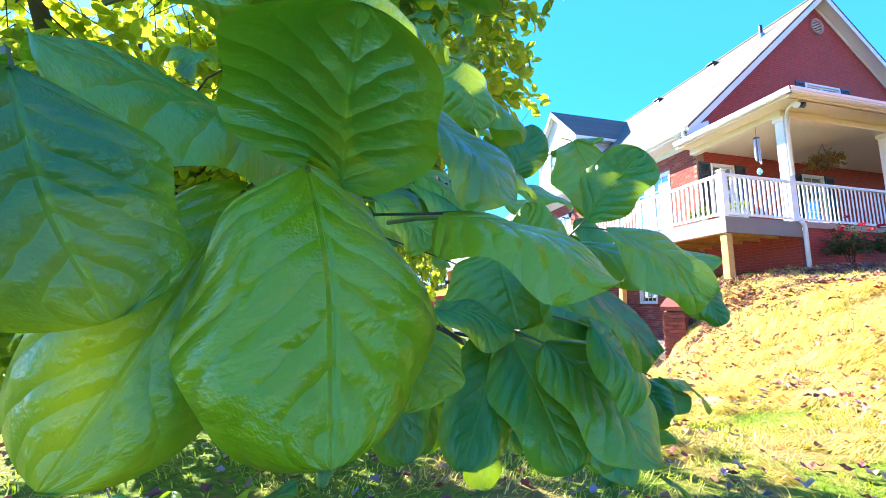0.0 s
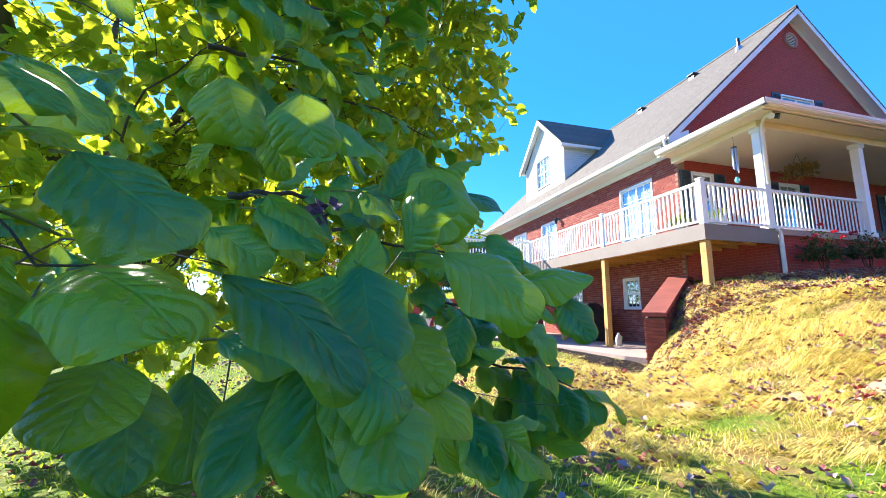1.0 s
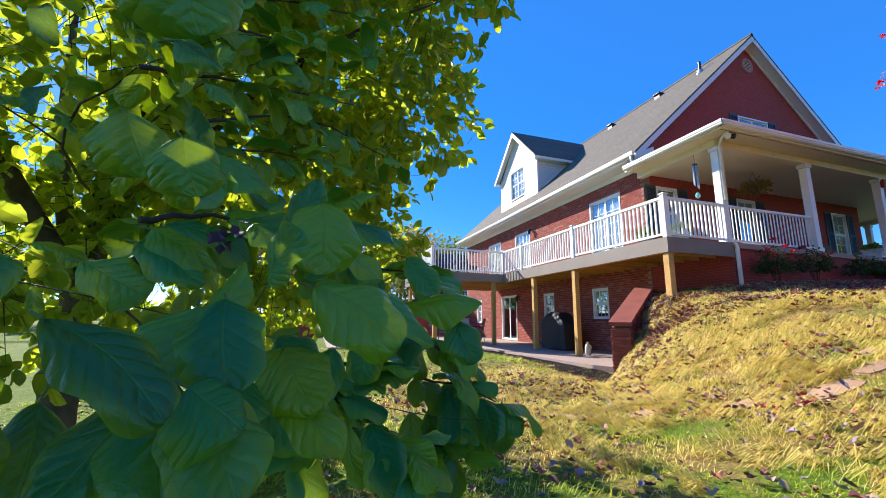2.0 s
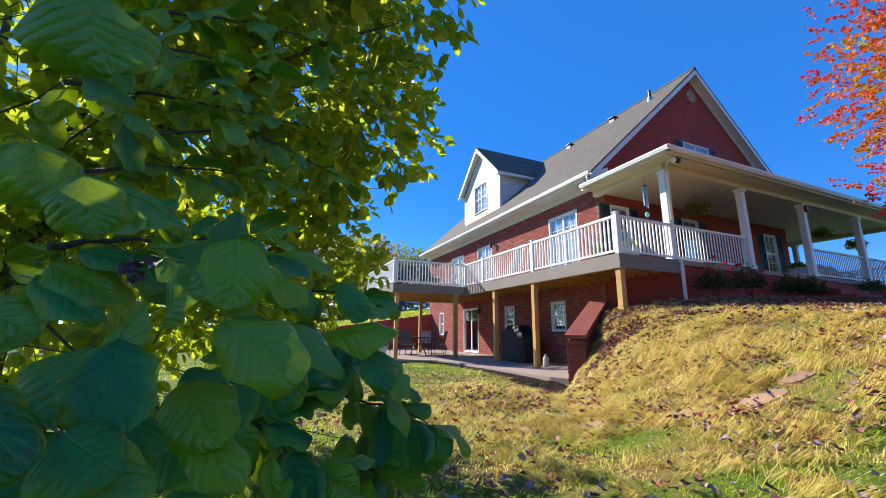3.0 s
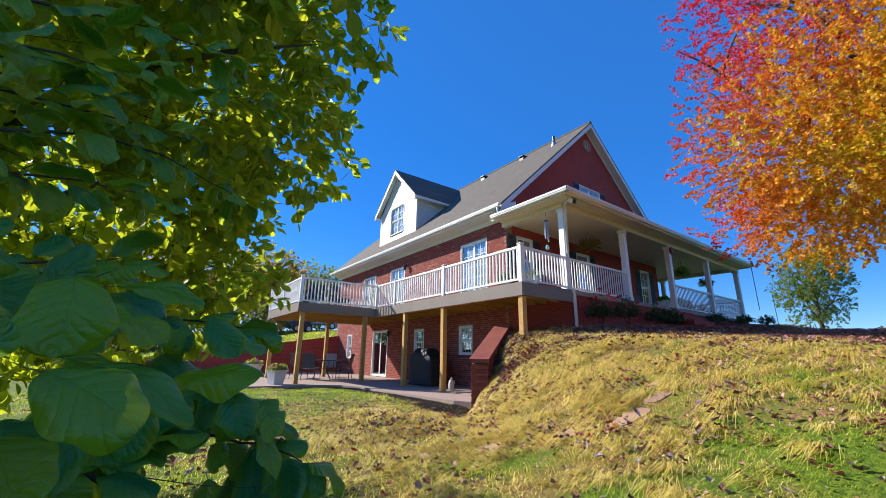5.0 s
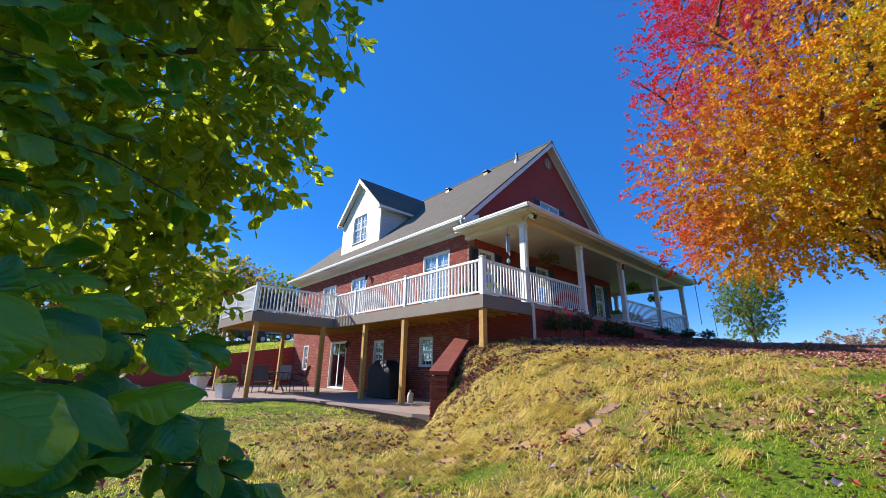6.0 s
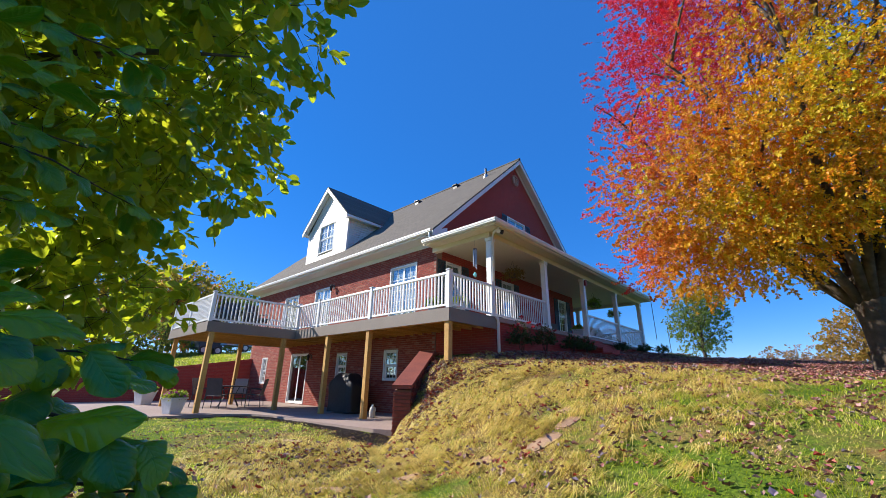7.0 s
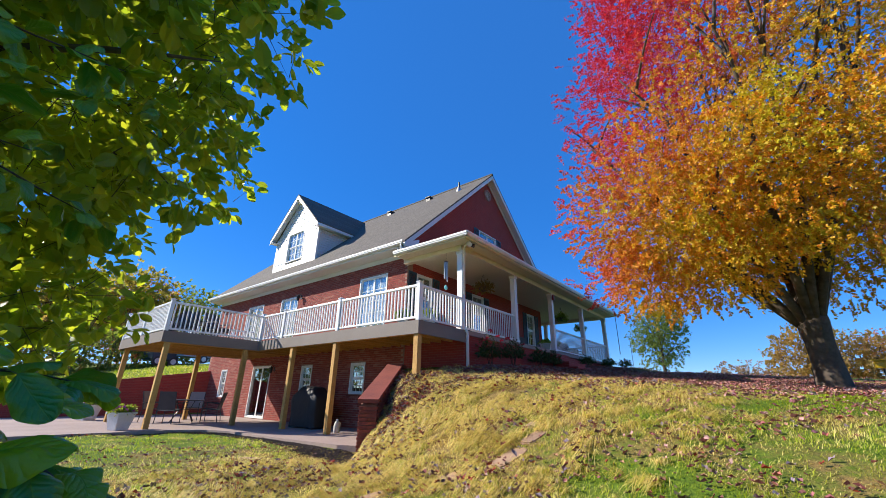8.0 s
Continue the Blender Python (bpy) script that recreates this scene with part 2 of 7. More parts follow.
# ---- building helpers ----
def box(bm, x0, x1, y0, y1, z0, z1):
    v = [bm.verts.new(c) for c in ((x0, y0, z0), (x1, y0, z0), (x1, y1, z0), (x0, y1, z0), (x0, y0, z1), (x1, y0, z1), (x1, y1, z1), (x0, y1, z1))]
    for f in ((3, 2, 1, 0), (4, 5, 6, 7), (0, 1, 5, 4), (1, 2, 6, 5), (2, 3, 7, 6), (3, 0, 4, 7)):
        bm.faces.new([v[i] for i in f])
    return v


def boxed(*sizes):
    bm = bmesh.new()
    for s in sizes:
        box(bm, *s)
    return bm


def soft_box(x0, x1, y0, y1, z0, z1, r=0.01):
    bm = boxed((x0, x1, y0, y1, z0, z1))
    bmesh.ops.bevel(bm, geom=bm.edges[:], offset=r, segments=2, affect="EDGES", profile=0.6)
    return bm


def prism(outline, low, high, axis="z"):
    """A flat outline of (a, b) pairs pushed out from low to high along an axis."""
    def at(a, b, c):
        return {"z": (a, b, c), "y": (a, c, b), "x": (c, a, b)}[axis]
    bm = bmesh.new()
    lower, upper = ([bm.verts.new(at(a, b, c)) for a, b in outline] for c in (low, high))
    bm.faces.new(lower[::-1])
    bm.faces.new(upper)
    for i in range(len(outline)):
        j = (i + 1) % len(outline)
        bm.faces.new((lower[i], lower[j], upper[j], upper[i]))
    bmesh.ops.recalc_face_normals(bm, faces=bm.faces[:])
    return bm


def mesh_of(name, bm, material, smooth=False):
    me = bpy.data.meshes.new(name)
    bm.to_mesh(me)
    bm.free()
    for m in (material if isinstance(material, (list, tuple)) else (material,)):
        me.materials.append(m)
    if smooth:
        me.shade_smooth()
    return me


def part(name, bm, material, parent=None, label="", smooth=False):
    ob = new(name, mesh_of(name, bm, material, smooth))
    ob.parent = parent
    return tagged(ob, label)


def shared(name, mesh, parent, m=None, label=""):
    ob = new(name, mesh)
    ob.parent = parent
    if m is not None:
        ob.matrix_basis = m
    return tagged(ob, label)


def thing(name, label, category, group="", kind="", at=(0, 0, 0), turn=0.0):
    ob = new(name)
    ob.empty_display_size = 0.2
    ob.matrix_basis = pose(*at, 0, 0, turn)
    return tagged(ob, label, category, group, kind)


def structure(name, bm, material, label="", category=""):
    return tagged(part(name, bm, material), label, category, "", "structure")


def tube(bm, points, radii, sides=8):
    """A tapered tube along points."""
    rings = []
    for i, p in enumerate(points):
        p = Vector(p)
        way = (Vector(points[min(i + 1, len(points) - 1)]) - Vector(points[max(i - 1, 0)])).normalized()
        a = way.orthogonal().normalized() if abs(way.z) > 0.95 else way.cross(Vector((0, 0, 1))).normalized()
        b = way.cross(a)
        rings.append([bm.verts.new(p + radii[i] * (math.cos(k * math.tau / sides) * a + math.sin(k * math.tau / sides) * b)) for k in range(sides)])
    for lo, hi in zip(rings, rings[1:]):
        for k in range(sides):
            bm.faces.new((lo[k], lo[(k + 1) % sides], hi[(k + 1) % sides], hi[k]))
    bm.faces.new(rings[0][::-1])
    bm.faces.new(rings[-1])
    return bm


def lathe(bm, profile, sides=16, centre=(0, 0)):
    """A turned shape from (radius, height) pairs."""
    rings = [[bm.verts.new((centre[0] + r * math.cos(k * math.tau / sides), centre[1] + r * math.sin(k * math.tau / sides), z)) for k in range(sides)] for r, z in profile]
    for lo, hi in zip(rings, rings[1:]):
        for k in range(sides):
            bm.faces.new((lo[k], lo[(k + 1) % sides], hi[(k + 1) % sides], hi[k]))
    bm.faces.new(rings[0][::-1])
    bm.faces.new(rings[-1])
    return bm


def wall_with_openings(axis, at, thick, a0, a1, z0, z1, openings):
    """An upright wall along 'x' or 'y', from at to at + thick, with openings (a0, a1, z0, z1) right through it."""
    bm = bmesh.new()
    cuts_a = sorted({a0, a1, *(v for o in openings for v in o[:2])})
    cuts_z = sorted({z0, z1, *(v for o in openings for v in o[2:])})
    for la, ha in zip(cuts_a, cuts_a[1:]):
        for lz, hz in zip(cuts_z, cuts_z[1:]):
            ma, mz = (la + ha) / 2, (lz + hz) / 2
            if any(o[0] < ma < o[1] and o[2] < mz < o[3] for o in openings):
                continue
            if axis == "x":
                box(bm, la, ha, at, at + thick, lz, hz)
            else:
                box(bm, at, at + thick, la, ha, lz, hz)
    return bm


def smooth_step(v, low, high):
    v = min(1.0, max(0.0, (v - low) / (high - low)))
    return v * v * (3 - 2 * v)


# ---- ground ----
def beside_wall(x, y):
    """How far a place lies from the garden wall's axis: above zero on the patio side."""
    return 0.832 * y - 0.555 * (x + 1.7)


def ground_height(x, y):
    low = -0.07 + 0.03 * max(0.0, -y) + 0.02 * min(0.0, x + 8) - 0.16 * smooth_step(3.0 - math.hypot(x + 1.6, y - 0.3), 1.6, 2.9)
    near_x = min(x, 18.0)
    up = 1.42 + 0.06 * near_x + 0.055 * max(min(y, 0.0), -12.0) - 0.09 * max(0.0, x - 18.0) ** 0.9
    up += 0.20 * smooth_step(x, 0.2, 1.9) * smooth_step(y, -2.2, -0.2)
    u = (x + 1.65) * 0.83 - (min(y, 0.4) - 0.4) * 0.55
    rise = smooth_step(u, -0.25, 1.6 + 0.5 * max(0.0, -y))
    cut = smooth_step(beside_wall(x, y), -0.12, 0.12) if x < 1.95 else smooth_step(y, 0.40, 0.62)
    rise *= 1 - cut * (1 - smooth_step(x, 12.2, 14.0))
    z = low + (up - low) * rise
    hill = 1.92 + 0.165 * (max(x, -11.0) - 1.7) + 0.035 * min(y - 16.0, 60.0) if x < 6 else 1.9 + 0.035 * min(y - 16.0, 60.0)
    z += (max(hill, low) - z) * smooth_step(y, 15.75, 16.05)
    far = math.hypot(x, y)
    z -= 0.035 * max(0.0, far - 70.0) ** 0.8
    z -= 0.13 * smooth_step(beside_wall(x, y), -1.0, -0.25) * (1 - smooth_step(x, -0.4, 0.4)) * (rise > 0)
    lumps = noise.noise(Vector((x * 0.9, y * 0.9, 0.3))) * 0.045 + noise.noise(Vector((x * 3.1, y * 3.1, 1.7))) * 0.015
    return z + lumps * (1 if rise > 0.02 or x < -3 else 0.5)


def spread(lo, hi, step, out):
    inner = list(np.arange(lo, hi + 1e-6, step))
    before, after, d = [], [], step
    while inner[0] - sum(before) > -out:
        d *= 1.22
        before.append(d)
    d = step
    while inner[-1] + sum(after) < out:
        d *= 1.22
        after.append(d)
    left = list(inner[0] - np.cumsum(before))[::-1]
    return left + inner + list(inner[-1] + np.cumsum(after))


def build_ground():
    xs, ys = spread(-10.0, 16.0, 0.16, 2500.0), spread(-9.6, 17.0, 0.16, 2500.0)
    grid = [(x, y, ground_height(x, y)) for y in ys for x in xs]
    w = len(xs)
    quads = [(j * w + i, j * w + i + 1, (j + 1) * w + i + 1, (j + 1) * w + i) for j in range(len(ys) - 1) for i in range(w - 1)]
    me = bpy.data.meshes.new("ground")
    me.from_pydata(grid, [], quads)
    me.materials.append(LAWN)
    me.shade_smooth()
    return tagged(new("ground", me), "autumn lawn of green and straw-dry grass on a bank", "lawn", "", "structure")


build_ground()

# ---- house: walls, roof, porch ----
X0, X1, Y0, Y1 = 1.9, 11.85, 2.3, 16.1          # brick body
RIDGE_X, RIDGE_Z, EAVE_Z, EAVE_OUT = 6.97, FLOOR + 8.12, FLOOR + 2.94, 0.53
SLOPE = (RIDGE_Z - EAVE_Z) / (RIDGE_X - X0 + EAVE_OUT)
TOP = FLOOR + 2.74
EL, ER = X0 - EAVE_OUT, 12.86     # the two eaves; the far slope is a little flatter

patio_doors = [(9.89, 11.40, 0.02, 2.07)]
cellar_windows = [(3.99, 4.72, FLOOR - 1.72, FLOOR - 0.73), (6.94, 7.65, FLOOR - 1.72, FLOOR - 0.73), (13.86, 14.46, FLOOR - 1.95, FLOOR - 0.73)]
deck_doors = [(3.21, 4.63, FLOOR + 0.03, FLOOR + 2.18), (8.59, 9.91, FLOOR + 0.03, FLOOR + 2.12), (11.43, 12.83, FLOOR + 0.03, FLOOR + 2.12)]
porch_windows = [(2.35, 3.15, FLOOR + 0.60, FLOOR + 2.12), (5.60, 6.45, FLOOR + 0.60, FLOOR + 2.10), (10.25, 11.05, FLOOR + 0.55, FLOOR + 2.08)]
gable_window = (6.18, 7.62, FLOOR + 3.85, FLOOR + 5.07)

wall_west = structure("wall_west", wall_with_openings("y", X0, 0.25, Y0, Y1, -0.4, TOP, patio_doors + cellar_windows + deck_doors), WALL_MORTAR, "red brick long wall of the house above and below the deck", "wall")
structure("wall_south", wall_with_openings("x", Y0, 0.25, X0 + 0.25, X1, -0.4, TOP, porch_windows), BRICK, "red brick gable-end wall under the porch", "wall")
structure("wall_east", boxed((X1 - 0.25, X1, Y0 + 0.25, Y1, -0.4, TOP)), BRICK, "red brick far long wall", "wall")
structure("wall_north", boxed((X0 + 0.25, X1 - 0.25, Y1 - 0.25, Y1, -0.4, TOP)), BRICK, "red brick far gable wall", "wall")


def gable(y, thick, window=None):
    """The triangle over a gable wall, built of strips on either side of the window."""
    bm = bmesh.new()
    def height(x):
        return EAVE_Z - 0.1 + (SLOPE * (x - EL) if x <= RIDGE_X else (RIDGE_Z - EAVE_Z) * (ER - x) / (ER - RIDGE_X))
    cuts = sorted({X0, RIDGE_X, X1, *(window[:2] if window else ())})
    for a, b in zip(cuts, cuts[1:]):
        bands = [(TOP, None)]
        if window and window[0] <= (a + b) / 2 <= window[1]:
            bands = [(TOP, window[2]), (window[3], None)]
        for low, high in bands:
            za, zb = (high, high) if high else (height(a), height(b))
            p = [(a, low), (b, low), (b, zb), (a, za)]
            lo, hi = ([bm.verts.new((q[0], yy, q[1])) for q in p] for yy in (y, y + thick))
            bm.faces.new(lo)
            bm.faces.new(hi[::-1])
            for i in range(4):
                j = (i + 1) % 4
                bm.faces.new((lo[j], lo[i], hi[i], hi[j]))
    bmesh.ops.recalc_face_normals(bm, faces=bm.faces[:])
    return bm


structure("wall_gable_south", gable(Y0, 0.25, gable_window), BRICK, "red brick gable above the porch roof", "wall")
structure("wall_gable_north", gable(Y1 - 0.25, 0.25), BRICK, "red brick far gable", "wall")
structure("floor_main", boxed((X0 + 0.25, X1 - 0.25, Y0 + 0.25, Y1 - 0.25, FLOOR - 0.3, FLOOR)), ROOM, "main floor inside the house", "floor")
structure("floor_cellar", boxed((X0 + 0.25, X1 - 0.25, Y0 + 0.25, Y1 - 0.25, -0.35, 0.0)), ROOM, "basement floor inside the house", "floor")
structure("ceiling", boxed((X0 + 0.25, X1 - 0.25, Y0 + 0.25, Y1 - 0.25, TOP - 0.15, TOP - 0.01)), ROOM, "ceiling over the main floor", "ceiling")
structure("wall_inner", boxed((X0 + 3.6, X0 + 3.7, Y0 + 0.25, Y1 - 0.25, 0.0, FLOOR - 0.3), (X0 + 3.6, X0 + 3.7, Y0 + 0.25, Y1 - 0.25, FLOOR, TOP - 0.15)), ROOM, "plain inner wall", "wall")

OUT_S, OUT_N = Y0 - 0.32, Y1 + 0.32
roof = thing("roof", "steep grey-brown shingle roof with white rake boards", "roof", "", "structure")


def slab(points, thick):
    """A sloping sheet: corner points, pushed down by its thickness."""
    bm = bmesh.new()
    up, down = [bm.verts.new(p) for p in points], [bm.verts.new(Vector(p) - Vector((0, 0, thick))) for p in points]
    bm.faces.new(up)
    bm.faces.new(down[::-1])
    for i in range(len(points)):
        j = (i + 1) % len(points)
        bm.faces.new((up[j], up[i], down[i], down[j]))
    bmesh.ops.recalc_face_normals(bm, faces=bm.faces[:])
    return bm


part("roof_slope", slab([(EL, OUT_S, EAVE_Z), (RIDGE_X, OUT_S, RIDGE_Z), (RIDGE_X, OUT_N, RIDGE_Z), (EL, OUT_N, EAVE_Z)], 0.07), SHINGLES, roof)
part("roof_slope", slab([(RIDGE_X, OUT_S, RIDGE_Z), (ER, OUT_S, EAVE_Z), (ER, OUT_N, EAVE_Z), (RIDGE_X, OUT_N, RIDGE_Z)], 0.07), SHINGLES, roof)
ridge_bm = tube(bmesh.new(), [(RIDGE_X, OUT_S, RIDGE_Z - 0.02), (RIDGE_X, OUT_N, RIDGE_Z - 0.02)], [0.07, 0.07], 8)
part("ridge_cap", ridge_bm, SHINGLES, roof)


def rake(y0, y1, drop, top_gap=0.07):
    """White board under the roof's sloping edge, both sides."""
    out = []
    for a, b in ((EL, RIDGE_X), (RIDGE_X, ER)):
        za, zb = (EAVE_Z, RIDGE_Z) if b == RIDGE_X else (RIDGE_Z, EAVE_Z)
        out.append(prism([(a, za - top_gap - drop), (b, zb - top_gap - drop), (b, zb - top_gap), (a, za - top_gap)], y0, y1, "y"))
    return out


for bm in rake(OUT_S + 0.005, OUT_S + 0.03, 0.20):
    part("rake_board", bm, WHITE, roof, "white rake board")
for bm in rake(OUT_S + 0.03, Y0 - 0.004, 0.035, 0.16):
    part("rake_soffit", bm, WHITE, roof, "white rake soffit")
for bm in rake(Y0 - 0.03, Y0 - 0.004, 0.16, 0.195):
    part("frieze_board", bm, WHITE, roof, "white frieze board")
# eave returns, soffit, fascia and gutter along the deck side
part("soffit", boxed((EL + 0.03, X0 - 0.003, OUT_S + 0.03, OUT_N, TOP + 0.0, TOP + 0.03)), WHITE, roof, "white eave soffit")
part("fascia", boxed((EL, EL + 0.028, OUT_S + 0.03, OUT_N, TOP, EAVE_Z - 0.075)), WHITE, roof, "white fascia board")
part("frieze_board", boxed((X0 - 0.03, X0 - 0.003, Y0 - 0.02, Y1, TOP - 0.16, TOP - 0.002)), WHITE, roof, "white frieze board")
part("eave_return", prism([(EL, TOP), (X0 + 0.15, TOP), (X0 + 0.15, EAVE_Z + 0.22), (EL, EAVE_Z - 0.07)], OUT_S - 0.01, OUT_S + 0.005, "y"), WHITE, roof, "white boxed eave return")


def gutter_profile():
    return [(0.0, 0.0), (-0.085, 0.0), (-0.10, 0.03), (-0.125, 0.06), (-0.125, 0.115), (-0.11, 0.115), (-0.11, 0.02), (0.0, 0.02)]


gutter = thing("gutter", "white aluminium gutter along the main eave", "gutter")
part("trough", prism([(EL - 0.003 + a, EAVE_Z - 0.135 + b) for a, b in gutter_profile()], OUT_S, OUT_N, "y"), WHITE, gutter)
elbow = tube(bmesh.new(), [(EL - 0.06, OUT_S + 0.1, EAVE_Z - 0.12), (EL - 0.05, OUT_S + 0.1, EAVE_Z - 0.26), (EL + 0.02, OUT_S + 0.02, EAVE_Z - 0.34), (EL + 0.03, OUT_S + 0.0, EAVE_Z - 0.46)], [0.04] * 4, 8)
part("elbow", elbow, WHITE, gutter, smooth=True)

# ---- dormer ----
DORMER_FACE, DORMER_Y0, DORMER_Y1 = 2.52, 8.83, 12.43
DORMER_EAVE, DORMER_RIDGE, DORMER_MID = FLOOR + 5.78, FLOOR + 7.82, 10.63
dormer = thing("dormer", "white-sided gabled dormer with a paired window", "dormer", "", "structure")
DORMER_WINDOW = (9.95, 11.35, FLOOR + 4.28, FLOOR + 5.80)


def lap_siding():
    """Overlapping boards on the dormer's face, round the window."""
    bm, z, step = bmesh.new(), FLOOR + 3.86, 0.115
    while z < DORMER_RIDGE - 0.25:
        half = 1.80 if z < DORMER_EAVE - 0.05 else 1.80 * (DORMER_RIDGE - 0.12 - z) / (DORMER_RIDGE - DORMER_EAVE)
        spans = [(DORMER_MID - half, DORMER_MID + half)]
        if DORMER_WINDOW[2] - step < z < DORMER_WINDOW[3]:
            spans = [(spans[0][0], DORMER_WINDOW[0]), (DORMER_WINDOW[1], spans[0][1])]
        for a, b in spans:
            if b - a < 0.03:
                continue
            p = [(DORMER_FACE - 0.032, z), (DORMER_FACE + 0.02, z), (DORMER_FACE + 0.02, z + step), (DORMER_FACE - 0.004, z + step)]
            lo, hi = ([bm.verts.new((x, y, zz)) for x, zz in p] for y in (a, b))
            bm.faces.new(lo)
            bm.faces.new(hi[::-1])
            for i in range(4):
                j = (i + 1) % 4
                bm.faces.new((lo[j], lo[i], hi[i], hi[j]))
        z += step
    return bm


def cheek_siding(y, side):
    """Overlapping boards on a dormer cheek, cut by the roof slope."""
    bm, z, step = bmesh.new(), FLOOR + 4.0, 0.115
    while z < DORMER_EAVE - 0.03:
        end = X0 - EAVE_OUT + (z - EAVE_Z + 0.15) / SLOPE
        if end > DORMER_FACE + 0.05:
            p = [(y + side * 0.032, z), (y - side * 0.02, z), (y - side * 0.02, z + step), (y + side * 0.004, z + step)]
            lo, hi = ([bm.verts.new((x, yy, zz)) for yy, zz in p] for x in (DORMER_FACE, end))
            bm.faces.new(lo)
            bm.faces.new(hi[::-1])
            for i in range(4):
                j = (i + 1) % 4
                bm.faces.new((lo[j], lo[i], hi[i], hi[j]))
        z += step
    bmesh.ops.recalc_face_normals(bm, faces=bm.faces[:])
    return bm


part("siding", lap_siding(), SIDING, dormer)
part("siding", cheek_siding(DORMER_Y0, -1), SIDING, dormer)
part("siding", cheek_siding(DORMER_Y1, 1), SIDING, dormer)
for y in (DORMER_Y0, DORMER_Y1):
    part("corner_board", boxed((DORMER_FACE - 0.03, DORMER_FACE + 0.06, y - 0.05, y + 0.05, FLOOR + 3.75, DORMER_EAVE - 0.03)), WHITE, dormer)
D_OUT_X, D_OUT_Y = 2.22, 2.1
dormer_end = EL + (DORMER_RIDGE - EAVE_Z) / SLOPE
eave_end = EL + (DORMER_EAVE - EAVE_Z) / SLOPE
for s in (-1, 1):
    part("roof_slope", slab([(D_OUT_X, DORMER_MID + s * D_OUT_Y, DORMER_EAVE - 0.03), (D_OUT_X, DORMER_MID, DORMER_RIDGE), (dormer_end, DORMER_MID, DORMER_RIDGE), (eave_end, DORMER_MID + s * D_OUT_Y, DORMER_EAVE - 0.03)], 0.06), SHINGLES, dormer)
    a, b = DORMER_MID + s * D_OUT_Y, DORMER_MID
    part("rake_board", prism([(a, DORMER_EAVE - 0.30), (b, DORMER_RIDGE - 0.27), (b, DORMER_RIDGE - 0.065), (a, DORMER_EAVE - 0.095)], D_OUT_X + 0.004, D_OUT_X + 0.03, "x"), WHITE, dormer)
    part("soffit", prism([(a, DORMER_EAVE - 0.17), (b, DORMER_RIDGE - 0.14), (b, DORMER_RIDGE - 0.10), (a, DORMER_EAVE - 0.13)], D_OUT_X + 0.03, DORMER_FACE - 0.02, "x"), WHITE, dormer)
    y = DORMER_MID + s * 1.83
    part("eave_box", boxed((D_OUT_X + 0.03, eave_end - 0.1, min(y, a), max(y, a), DORMER_EAVE - 0.20, DORMER_EAVE - 0.17)), WHITE, dormer)
    part("fascia", boxed((D_OUT_X + 0.03, eave_end - 0.05, a - 0.013, a + 0.013, DORMER_EAVE - 0.22, DORMER_EAVE - 0.095)), WHITE, dormer)
part("room_wall", boxed((DORMER_FACE + 0.25, DORMER_FACE + 0.28, DORMER_Y0 + 0.02, DORMER_Y1 - 0.02, FLOOR + 4.2, DORMER_EAVE)), ROOM, dormer, "dark room behind the dormer window")

# ---- porch ----
PX0, PX1, PY0 = 1.26, 15.05, -0.5     # gutter line of the porch roof
PORCH_EAVE = FLOOR + 2.49
COLUMN_X = (1.86, 4.97, 8.07, 11.5, 14.85)
porch = thing("porch", "long covered porch with cream ceiling and brick base", "porch", "", "structure")
part("porch_floor", boxed((1.95, 15.1, 0.0, Y0, FLOOR - 0.14, FLOOR - 0.02), (X1, 15.1, Y0, 9.0, FLOOR - 0.14, FLOOR - 0.02)), CONCRETE, porch, "grey concrete porch floor")
part("ceiling", boxed((PX0 + 0.12, PX1 - 0.1, PY0 + 0.12, Y0 - 0.003, FLOOR + 2.42, FLOOR + 2.46), (X1 + 0.003, PX1 - 0.1, Y0 - 0.003, 9.0, FLOOR + 2.42, FLOOR + 2.46)), CREAM, porch, "cream beadboard ceiling")
part("beam", boxed((1.70, 15.0, 0.0, 0.2, FLOOR + 2.27, FLOOR + 2.42)), CREAM, porch, "cream beam over the columns")
part("beam", boxed((14.75, 14.95, 0.2, 9.0, FLOOR + 2.27, FLOOR + 2.42)), CREAM, porch, "cream beam over the columns")
part("beam", boxed((1.70, 1.90, 0.2, Y0 - 0.003, FLOOR + 2.27, FLOOR + 2.42)), CREAM, porch, "cream beam over the columns")
part("fascia", boxed((PX0, PX1, PY0, PY0 + 0.03, FLOOR + 2.38, PORCH_EAVE + 0.04)), CREAM, porch, "cream fascia board")
part("fascia", boxed((PX0, PX0 + 0.03, PY0 + 0.03, Y0 - 0.003, FLOOR + 2.38, PORCH_EAVE + 0.04)), CREAM, porch, "cream fascia board")
part("fascia", boxed((PX1 - 0.03, PX1, PY0 + 0.03, 9.0, FLOOR + 2.38, PORCH_EAVE + 0.04)), CREAM, porch, "cream fascia board")
part("gutter", prism([(PY0 - 0.003 + a, PORCH_EAVE - 0.07 + b) for a, b in gutter_profile()], PX0 - 0.1, PX1 + 0.1, "x"), WHITE, porch, "white porch gutter")
part("gutter", prism([(PX0 - 0.003 + a, PORCH_EAVE - 0.07 + b) for a, b in gutter_profile()], PY0 - 0.1, Y0 - 0.05, "y"), WHITE, porch, "white porch gutter")
RISE = 0.27
back = PORCH_EAVE + 0.05 + RISE * (Y0 - PY0)
